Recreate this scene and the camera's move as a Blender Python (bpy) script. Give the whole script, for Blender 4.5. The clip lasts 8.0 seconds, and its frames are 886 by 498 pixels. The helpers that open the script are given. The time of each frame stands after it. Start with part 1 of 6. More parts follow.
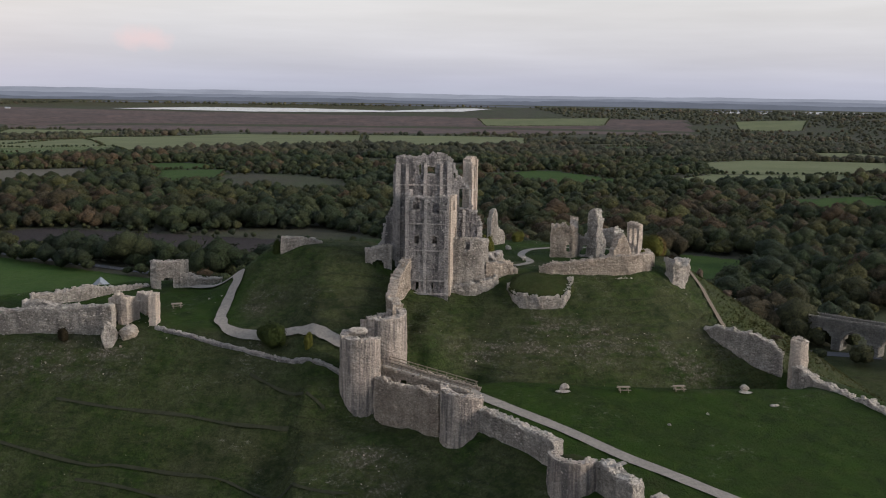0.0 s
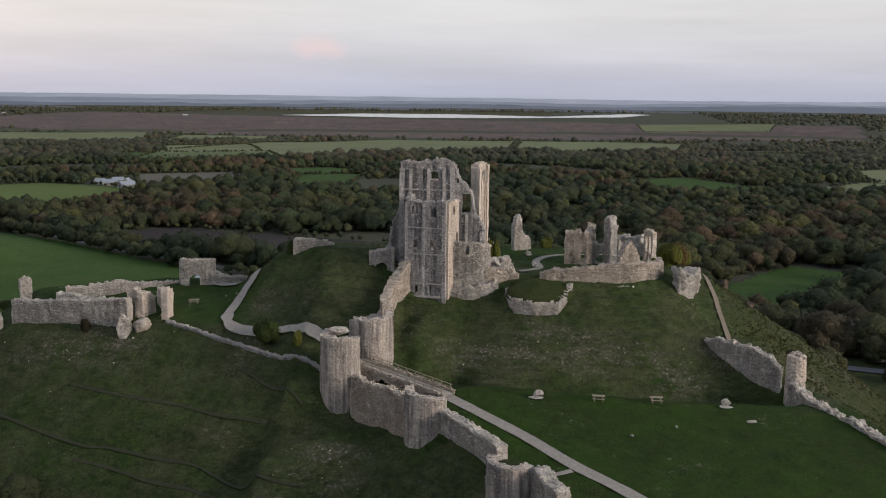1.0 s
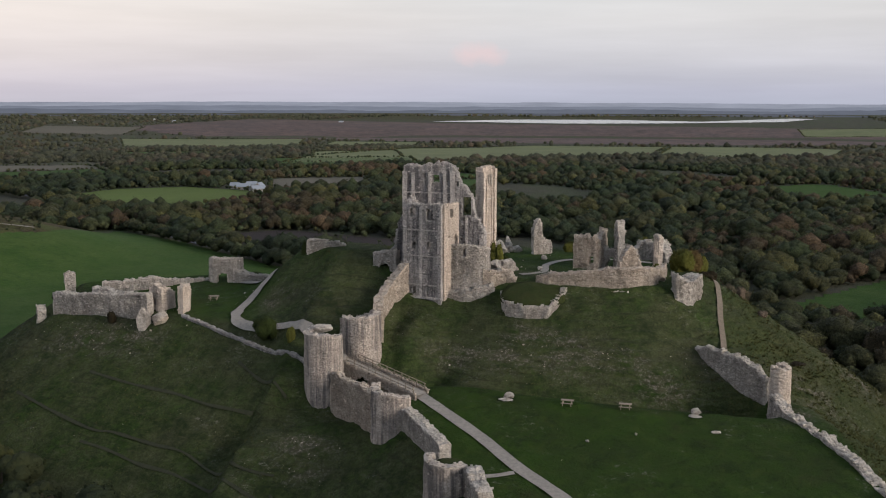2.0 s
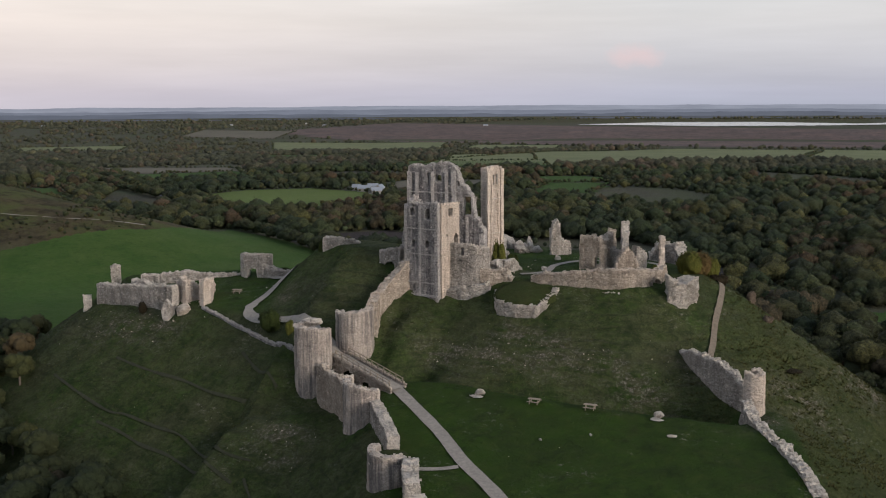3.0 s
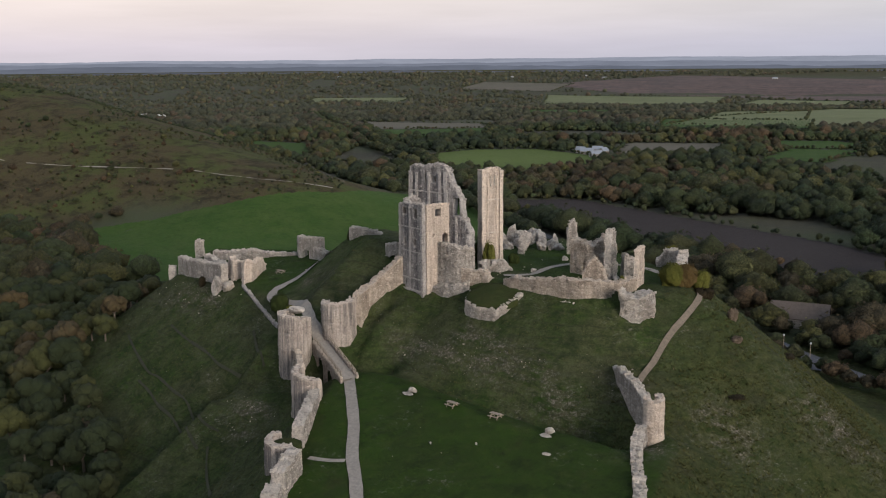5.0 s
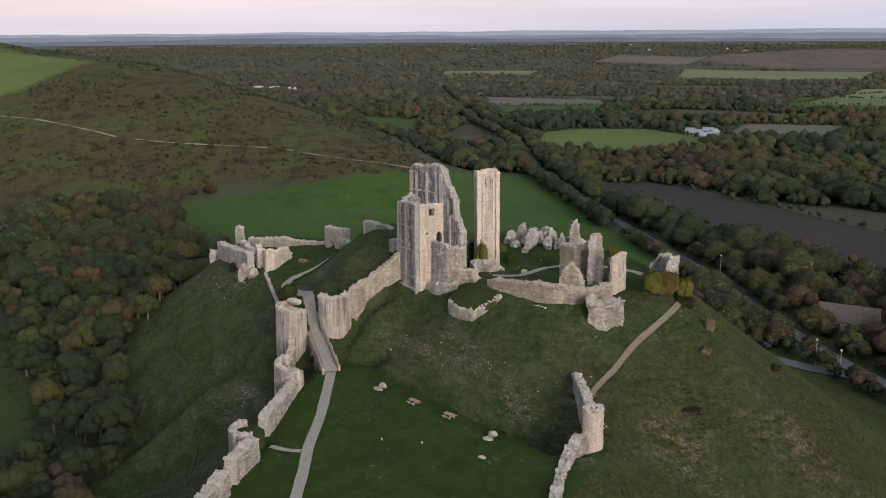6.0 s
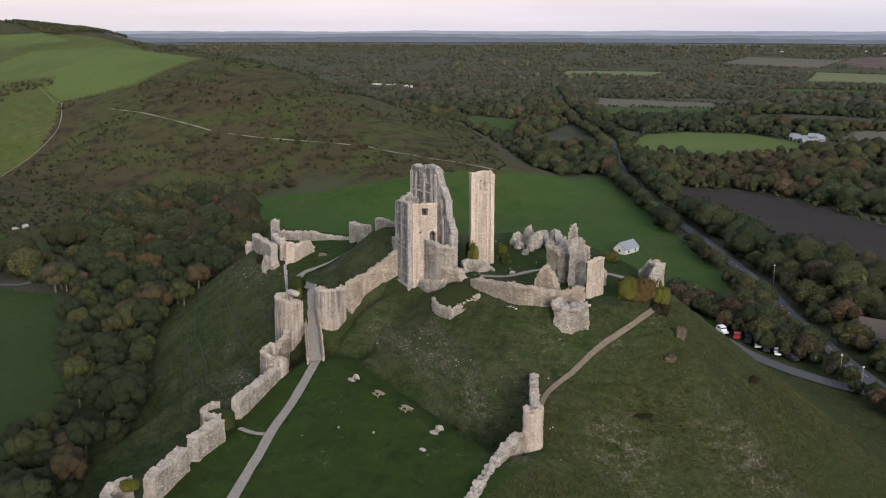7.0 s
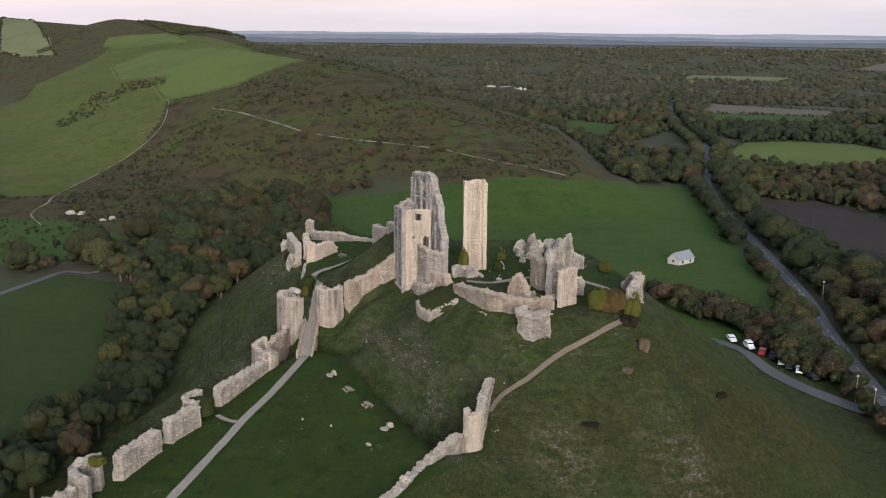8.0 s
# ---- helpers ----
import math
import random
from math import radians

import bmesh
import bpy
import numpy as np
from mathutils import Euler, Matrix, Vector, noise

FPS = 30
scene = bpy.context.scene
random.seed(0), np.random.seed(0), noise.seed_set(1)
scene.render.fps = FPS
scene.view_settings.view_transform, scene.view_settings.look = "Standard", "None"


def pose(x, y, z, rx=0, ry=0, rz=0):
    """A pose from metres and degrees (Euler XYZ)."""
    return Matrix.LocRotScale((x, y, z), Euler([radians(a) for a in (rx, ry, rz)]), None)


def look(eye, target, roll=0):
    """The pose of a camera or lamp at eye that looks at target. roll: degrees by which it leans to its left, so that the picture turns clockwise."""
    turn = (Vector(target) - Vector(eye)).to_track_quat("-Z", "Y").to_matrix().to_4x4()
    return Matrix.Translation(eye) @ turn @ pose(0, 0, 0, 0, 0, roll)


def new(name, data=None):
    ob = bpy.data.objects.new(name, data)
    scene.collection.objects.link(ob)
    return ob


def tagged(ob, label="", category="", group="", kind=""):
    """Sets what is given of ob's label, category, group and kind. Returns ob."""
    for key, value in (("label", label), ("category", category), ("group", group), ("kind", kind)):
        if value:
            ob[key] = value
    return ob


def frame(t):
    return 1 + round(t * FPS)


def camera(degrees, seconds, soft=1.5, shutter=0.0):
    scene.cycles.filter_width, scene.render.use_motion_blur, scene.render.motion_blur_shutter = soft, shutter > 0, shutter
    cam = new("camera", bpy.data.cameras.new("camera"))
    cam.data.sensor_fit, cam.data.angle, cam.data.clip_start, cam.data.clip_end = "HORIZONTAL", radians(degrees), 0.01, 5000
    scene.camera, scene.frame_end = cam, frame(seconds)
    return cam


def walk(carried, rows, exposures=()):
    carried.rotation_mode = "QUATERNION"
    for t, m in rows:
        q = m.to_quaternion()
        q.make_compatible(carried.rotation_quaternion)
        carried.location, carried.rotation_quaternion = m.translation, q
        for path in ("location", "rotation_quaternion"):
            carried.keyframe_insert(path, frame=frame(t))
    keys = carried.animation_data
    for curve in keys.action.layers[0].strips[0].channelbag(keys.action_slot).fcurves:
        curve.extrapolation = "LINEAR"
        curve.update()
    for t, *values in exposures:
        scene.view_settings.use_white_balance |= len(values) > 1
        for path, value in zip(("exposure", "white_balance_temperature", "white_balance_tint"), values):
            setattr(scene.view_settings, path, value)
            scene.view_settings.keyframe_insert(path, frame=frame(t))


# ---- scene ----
cam = camera(47.84, 8.0, soft=1.1)
# seconds, x, y, z, yaw, pitch, lean to the right
PATH = [
    (0.0, -0.43, -161.77, 83.10, 0.00, -8.83, -0.89),
    (0.5, 13.29, -162.13, 83.26, 4.78, -8.75, -0.80),
    (1.0, 26.91, -161.77, 83.47, 9.49, -8.61, -0.60),
    (1.5, 40.44, -160.14, 83.52, 14.10, -8.49, -0.39),
    (3.0, 78.66, -150.26, 82.89, 27.34, -8.11, 0.31),
    (3.5, 90.61, -144.93, 83.88, 31.58, -8.37, 0.31),
    (4.0, 102.08, -138.69, 86.46, 35.71, -9.14, 0.39),
    (5.5, 136.21, -116.66, 95.37, 48.14, -11.72, 0.39),
    (6.0, 146.00, -107.89, 98.12, 52.06, -12.45, 0.37),
    (6.5, 155.34, -99.15, 99.06, 55.79, -12.62, 0.16),
    (7.0, 164.06, -90.03, 99.18, 59.38, -12.50, -0.08),
    (7.5, 172.47, -80.20, 100.51, 62.99, -12.54, -0.24),
    (8.0, 181.23, -70.15, 101.51, 66.62, -12.47, -0.49),
]
walk(cam, [(t, pose(x, y, z, 90 + pitch, 0, yaw) @ pose(0, 0, 0, 0, 0, -lean)) for t, x, y, z, yaw, pitch, lean in PATH], [(0, 0.0), (1.8, -0.03), (3.5, -0.12), (4.2, -0.1), (5.5, 0.1), (6.5, 0.26), (8.0, 0.28)])

# ---- light ----
world = bpy.data.worlds.new("dusk_sky")
scene.world = world
world.use_nodes = True
wn, wl = world.node_tree.nodes, world.node_tree.links
wn.clear()
w_out = wn.new("ShaderNodeOutputWorld")
w_bg = wn.new("ShaderNodeBackground")
w_sky = wn.new("ShaderNodeTexSky")
w_sky.sky_type = "NISHITA"
w_sky.sun_disc = False
SUN_AZ, SUN_EL = 104.0, 14.0  # degrees clockwise from +y
w_sky.sun_elevation, w_sky.sun_rotation = radians(SUN_EL), radians(SUN_AZ)
w_sky.dust_density, w_sky.air_density = 3.0, 1.0
w_co = wn.new("ShaderNodeTexCoord")
w_sep = wn.new("ShaderNodeSeparateXYZ")
wl.new(w_co.outputs["Generated"], w_sep.inputs[0])
w_ramp = wn.new("ShaderNodeValToRGB")  # thin high overcast, by elevation
cr = w_ramp.color_ramp
cr.elements[0].position, cr.elements[0].color = 0.0, (0.48, 0.50, 0.61, 1)
cr.elements[1].position, cr.elements[1].color = 0.45, (0.34, 0.41, 0.54, 1)
for p, c in ((0.012, (0.51, 0.52, 0.63, 1)), (0.04, (0.60, 0.595, 0.655, 1)), (0.08, (0.685, 0.665, 0.68, 1)), (0.13, (0.74, 0.735, 0.735, 1)), (0.24, (0.50, 0.55, 0.65, 1))):
    e = cr.elements.new(p)
    e.color = c
wl.new(w_sep.outputs["Z"], w_ramp.inputs[0])
w_west = wn.new("ShaderNodeMapRange")  # rosy band low in the west
w_west.inputs["From Min"].default_value, w_west.inputs["From Max"].default_value = -0.25, -1.0
wl.new(w_sep.outputs["X"], w_west.inputs["Value"])
w_pink = wn.new("ShaderNodeMix")
w_pink.data_type, w_pink.blend_type = "RGBA", "MULTIPLY"
w_pink.inputs["B"].default_value = (1.42, 1.23, 1.10, 1)
wl.new(w_west.outputs[0], w_pink.inputs["Factor"])
wl.new(w_ramp.outputs[0], w_pink.inputs["A"])
w_map = wn.new("ShaderNodeMapping")
w_map.inputs["Scale"].default_value = (2.0, 2.0, 22.0)
wl.new(w_co.outputs["Generated"], w_map.inputs[0])
w_cl = wn.new("ShaderNodeTexNoise")
w_cl.inputs["Scale"].default_value = 1.6
w_cl.inputs["Detail"].default_value = 7
w_cl.inputs["Roughness"].default_value = 0.55
wl.new(w_map.outputs[0], w_cl.inputs["Vector"])
w_cr = wn.new("ShaderNodeMapRange")
w_cr.inputs["From Min"].default_value, w_cr.inputs["From Max"].default_value = 0.35, 0.75
w_cr.inputs["To Min"].default_value, w_cr.inputs["To Max"].default_value = 0.93, 1.09
wl.new(w_cl.outputs["Fac"], w_cr.inputs["Value"])
w_mul = wn.new("ShaderNodeMix")
w_mul.data_type, w_mul.blend_type = "RGBA", "MULTIPLY"
w_mul.inputs["Factor"].default_value = 1.0
w_south = wn.new("ShaderNodeMapRange")  # unseen southern sky, brightened as added fill for walls facing it
w_south.inputs["From Min"].default_value, w_south.inputs["From Max"].default_value = 0.15, -0.9
wl.new(w_sep.outputs["Y"], w_south.inputs["Value"])
w_glow = wn.new("ShaderNodeMix")
w_glow.data_type, w_glow.blend_type = "RGBA", "MULTIPLY"
w_glow.inputs["B"].default_value = (1.32, 1.28, 1.25, 1)
wl.new(w_south.outputs[0], w_glow.inputs["Factor"])
wl.new(w_pink.outputs["Result"], w_glow.inputs["A"])
wl.new(w_glow.outputs["Result"], w_mul.inputs["A"])
wl.new(w_cr.outputs[0], w_mul.inputs["B"])
w_sc = wn.new("ShaderNodeMix")
w_sc.data_type, w_sc.blend_type = "RGBA", "MULTIPLY"
w_sc.inputs["Factor"].default_value = 1.0
w_sc.inputs["B"].default_value = (0.06, 0.06, 0.06, 1)
wl.new(w_sky.outputs[0], w_sc.inputs["A"])
w_add = wn.new("ShaderNodeMix")
w_add.data_type, w_add.blend_type = "RGBA", "ADD"
w_add.inputs["Factor"].default_value = 0.4
wl.new(w_mul.outputs["Result"], w_add.inputs["A"])
wl.new(w_sc.outputs["Result"], w_add.inputs["B"])
w_off = wn.new("ShaderNodeVectorMath")
w_off.operation = "SUBTRACT"
w_off.inputs[1].default_value = (-0.283, 0.957, 0.050)
wl.new(w_co.outputs["Generated"], w_off.inputs[0])
w_sq = wn.new("ShaderNodeVectorMath")
w_sq.operation = "MULTIPLY"
w_sq.inputs[1].default_value = (30.0, 30.0, 78.0)
wl.new(w_off.outputs[0], w_sq.inputs[0])
w_len = wn.new("ShaderNodeVectorMath")
w_len.operation = "LENGTH"
wl.new(w_sq.outputs[0], w_len.inputs[0])
w_puff = wn.new("ShaderNodeTexNoise")
w_puff.inputs["Scale"].default_value, w_puff.inputs["Detail"].default_value = 34.0, 6
wl.new(w_co.outputs["Generated"], w_puff.inputs["Vector"])
w_edge = wn.new("ShaderNodeMath")
w_edge.operation = "MULTIPLY_ADD"
w_edge.inputs[1].default_value = 2.6
wl.new(w_puff.outputs["Fac"], w_edge.inputs[0])
wl.new(w_len.outputs["Value"], w_edge.inputs[2])
w_cf = wn.new("ShaderNodeMapRange")
w_cf.inputs["From Min"].default_value, w_cf.inputs["From Max"].default_value = 2.3, 1.4
w_cf.inputs["To Max"].default_value = 0.55
wl.new(w_edge.outputs[0], w_cf.inputs["Value"])
w_cum = wn.new("ShaderNodeMix")
w_cum.data_type = "RGBA"
w_cum.inputs["B"].default_value = (0.88, 0.66, 0.66, 1)
wl.new(w_cf.outputs[0], w_cum.inputs["Factor"])
wl.new(w_add.outputs["Result"], w_cum.inputs["A"])
wl.new(w_cum.outputs["Result"], w_bg.inputs["Color"])
w_bg.inputs["Strength"].default_value = 1.0
wl.new(w_bg.outputs[0], w_out.inputs[0])

sun_data = bpy.data.lights.new("low_sun", "SUN")
sun_data.energy, sun_data.angle, sun_data.color = 3.65, radians(24), (0.95, 0.85, 0.78)
sun = new("low_sun", sun_data)
sa, se = radians(SUN_AZ), radians(SUN_EL)
sun.matrix_world = look((math.sin(sa) * 300 * math.cos(se), math.cos(sa) * 300 * math.cos(se), 300 * math.sin(se)), (0, 0, 0))


# ---- materials ----
def nodes_of(name):
    m = bpy.data.materials.new(name)
    m.use_nodes = True
    nt = m.node_tree
    b = nt.nodes["Principled BSDF"]
    return m, nt.nodes, nt.links, b


def noise_fac(n, l, scale, detail=5, rough=0.6, vec=None, lo=0.3, hi=0.7, stretch=None):
    if vec is None:
        g = n.new("ShaderNodeNewGeometry")
        vec = g.outputs["Position"]
    if stretch:
        mp = n.new("ShaderNodeMapping")
        mp.inputs["Scale"].default_value = stretch
        l.new(vec, mp.inputs[0])
        vec = mp.outputs[0]
    t = n.new("ShaderNodeTexNoise")
    t.inputs["Scale"].default_value, t.inputs["Detail"].default_value, t.inputs["Roughness"].default_value = scale, detail, rough
    l.new(vec, t.inputs["Vector"])
    r = n.new("ShaderNodeMapRange")
    r.inputs["From Min"].default_value, r.inputs["From Max"].default_value = lo, hi
    l.new(t.outputs["Fac"], r.inputs["Value"])
    return r.outputs[0]


def mixc(n, l, fac, a, b, blend="MIX"):
    x = n.new("ShaderNodeMix")
    x.data_type, x.blend_type = "RGBA", blend
    for sock, v in (("Factor", fac), ("A", a), ("B", b)):
        if isinstance(v, (int, float)):
            x.inputs[sock].default_value = v
        elif isinstance(v, tuple):
            x.inputs[sock].default_value = (*v, 1)
        else:
            l.new(v, x.inputs[sock])
    return x.outputs["Result"]


def bump(n, l, b, h, dist, strength=1.0):
    u = n.new("ShaderNodeBump")
    u.inputs["Distance"].default_value, u.inputs["Strength"].default_value = dist, strength
    l.new(h, u.inputs["Height"])
    l.new(u.outputs[0], b.inputs["Normal"])


def mul(n, l, a, b, op="MULTIPLY"):
    x = n.new("ShaderNodeMath")
    x.operation = op
    for i, v in enumerate((a, b)):
        if isinstance(v, (int, float)):
            x.inputs[i].default_value = v
        else:
            l.new(v, x.inputs[i])
    return x.outputs[0]


def mat_stone(name, base, dark, light, course=0.32, ashlar=0.5, streak=0.5, wear=1.0, relief=0.4):
    """Weathered limestone: rubble or ashlar courses, dark vertical streaks, pale patches, paler upward faces."""
    m, n, l, b = nodes_of(name)
    g = n.new("ShaderNodeNewGeometry")
    vor = n.new("ShaderNodeTexVoronoi")
    vor.inputs["Scale"].default_value = 1 / course
    mp = n.new("ShaderNodeMapping")
    mp.inputs["Scale"].default_value = (0.7, 0.7, 1.3)
    l.new(g.outputs["Position"], mp.inputs[0])
    l.new(mp.outputs[0], vor.inputs["Vector"])
    big = noise_fac(n, l, 0.28, 6, 0.62, lo=0.38, hi=0.62)
    fine = noise_fac(n, l, 2.2, 8, 0.75, lo=0.32, hi=0.68)
    mid = noise_fac(n, l, 0.8, 8, 0.72, lo=0.44, hi=0.62)
    down = noise_fac(n, l, 1.0, 7, 0.66, stretch=(1.1, 1.1, 0.06), lo=0.44, hi=0.60)
    rows = noise_fac(n, l, 1.0, 3, 0.6, stretch=(0.15, 0.15, 1.5), lo=0.45, hi=0.62)
    c = mixc(n, l, big, base, light)
    c = mixc(n, l, mul(n, l, down, streak), c, dark)
    c = mixc(n, l, mul(n, l, rows, 0.28 * wear), c, tuple(v * 0.55 for v in base))
    hsv = n.new("ShaderNodeSeparateColor")
    l.new(vor.outputs["Color"], hsv.inputs[0])
    c = mixc(n, l, mul(n, l, hsv.outputs[0], ashlar), c, tuple(v * 0.42 for v in base))
    edge = n.new("ShaderNodeTexVoronoi")
    edge.feature = "DISTANCE_TO_EDGE"
    edge.inputs["Scale"].default_value = 1 / course
    l.new(mp.outputs[0], edge.inputs["Vector"])
    jr = n.new("ShaderNodeMapRange")
    jr.inputs["From Min"].default_value, jr.inputs["From Max"].default_value = 0.09, 0.02
    l.new(edge.outputs["Distance"], jr.inputs["Value"])
    c = mixc(n, l, mul(n, l, jr.outputs[0], 0.35), c, tuple(v * 0.6 for v in dark))
    c = mixc(n, l, mul(n, l, mid, 0.4 * wear), c, tuple(v * 0.6 for v in dark))
    c = mixc(n, l, mul(n, l, noise_fac(n, l, 4.5, 5, 0.75, lo=0.56, hi=0.72), 0.65), c, tuple(min(1, v * 1.3) for v in light))
    c = mixc(n, l, mul(n, l, noise_fac(n, l, 2.3, 6, 0.75, lo=0.56, hi=0.66), 0.62 * wear), c, tuple(v * 0.42 for v in dark))
    # faces that point up mix to a paler tone, patchy by noise
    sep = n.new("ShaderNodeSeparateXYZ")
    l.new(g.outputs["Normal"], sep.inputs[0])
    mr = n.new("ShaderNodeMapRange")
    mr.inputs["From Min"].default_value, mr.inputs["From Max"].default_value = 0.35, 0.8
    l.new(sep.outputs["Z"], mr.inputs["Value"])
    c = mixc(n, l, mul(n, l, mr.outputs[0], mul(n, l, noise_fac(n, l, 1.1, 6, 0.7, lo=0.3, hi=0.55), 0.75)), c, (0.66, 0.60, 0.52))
    ch = n.new("ShaderNodeAttribute")
    ch.attribute_name = "chip"
    chs = n.new("ShaderNodeSeparateColor")
    l.new(ch.outputs["Color"], chs.inputs[0])
    for sock, lo, amount, tone in ((chs.outputs[0], 0.45, 0.75, tuple(min(0.85, v * 1.1) for v in light)), (chs.outputs[1], 0.55, 0.75, tuple(v * 0.8 for v in dark))):
        cm = n.new("ShaderNodeMapRange")
        cm.inputs["From Min"].default_value, cm.inputs["From Max"].default_value = lo, 1.0
        cm.inputs["To Max"].default_value = amount
        l.new(sock, cm.inputs["Value"])
        c = mixc(n, l, cm.outputs[0], c, tone)
    worn = n.new("ShaderNodeMapRange")  # bleached, broken arrises
    worn.inputs["From Min"].default_value, worn.inputs["From Max"].default_value = 0.515, 0.60
    l.new(g.outputs["Pointiness"], worn.inputs["Value"])
    c = mixc(n, l, mul(n, l, worn.outputs[0], mul(n, l, fine, 0.85)), c, tuple(min(0.85, v * 1.12) for v in light))
    l.new(c, b.inputs["Base Color"])
    b.inputs["Roughness"].default_value = 0.92
    b.inputs["Specular IOR Level"].default_value = 0.2
    h = mul(n, l, mul(n, l, vor.outputs["Distance"], -0.8), mul(n, l, fine, 1.0), "ADD")
    h = mul(n, l, h, mul(n, l, mid, -0.8), "ADD")
    bump(n, l, b, h, relief, 1.0)
    return m


def mat_plain(name, colour, rough=0.8, vary=0.35, scale=3.0, bumpd=0.02, metal=0.0):
    m, n, l, b = nodes_of(name)
    f = noise_fac(n, l, scale, 6, 0.65)
    f2 = noise_fac(n, l, scale * 0.13, 4, 0.6)
    c = mixc(n, l, f, tuple(v * (1 - vary) for v in colour), tuple(min(1, v * (1 + vary * 0.7)) for v in colour))
    c = mixc(n, l, mul(n, l, f2, 0.5), c, tuple(v * (1 - vary) for v in colour))
    l.new(c, b.inputs["Base Color"])
    b.inputs["Roughness"].default_value, b.inputs["Metallic"].default_value = rough, metal
    b.inputs["Specular IOR Level"].default_value = 0.25
    bump(n, l, b, f, bumpd)
    return m


def mat_leaf(name):
    """Foliage: the tree's own tint, mottled."""
    m, n, l, b = nodes_of(name)
    at = n.new("ShaderNodeAttribute")
    at.attribute_name = "tint"
    f = noise_fac(n, l, 1.5, 6, 0.8, lo=0.44, hi=0.58)
    f2 = noise_fac(n, l, 0.035, 6, 0.7, lo=0.4, hi=0.6)
    c = mixc(n, l, mul(n, l, f, 0.7), at.outputs["Color"], (0.015, 0.019, 0.010))
    c = mixc(n, l, mul(n, l, f2, 0.14), c, (0.080, 0.066, 0.038))
    l.new(c, b.inputs["Base Color"])
    b.inputs["Roughness"].default_value = 0.85
    b.inputs["Specular IOR Level"].default_value = 0.15
    bump(n, l, b, f, 0.5)
    return m


def mat_grass(name, green, straw, dark, big=0.02, patch=0.12, amount=0.6, tuft=1.3, bumpd=0.12):
    """Turf: mown or rough, with patches, tufts and straw."""
    m, n, l, b = nodes_of(name)
    f1 = noise_fac(n, l, big, 6, 0.6, lo=0.35, hi=0.65)
    f2 = noise_fac(n, l, patch, 7, 0.68, lo=0.38, hi=0.66)
    f3 = noise_fac(n, l, tuft, 6, 0.75, lo=0.3, hi=0.72)
    f4 = noise_fac(n, l, patch * 4.1, 6, 0.7, lo=0.5, hi=0.72)
    c = mixc(n, l, f1, green, tuple(v * 0.72 for v in green))
    c = mixc(n, l, mul(n, l, f2, amount), c, straw)
    c = mixc(n, l, mul(n, l, f4, amount), c, dark)
    c = mixc(n, l, mul(n, l, f3, 0.55), c, tuple(v * 0.55 for v in dark))
    l.new(c, b.inputs["Base Color"])
    b.inputs["Roughness"].default_value = 0.95
    b.inputs["Specular IOR Level"].default_value = 0.1
    bump(n, l, b, f3, bumpd)
    return m


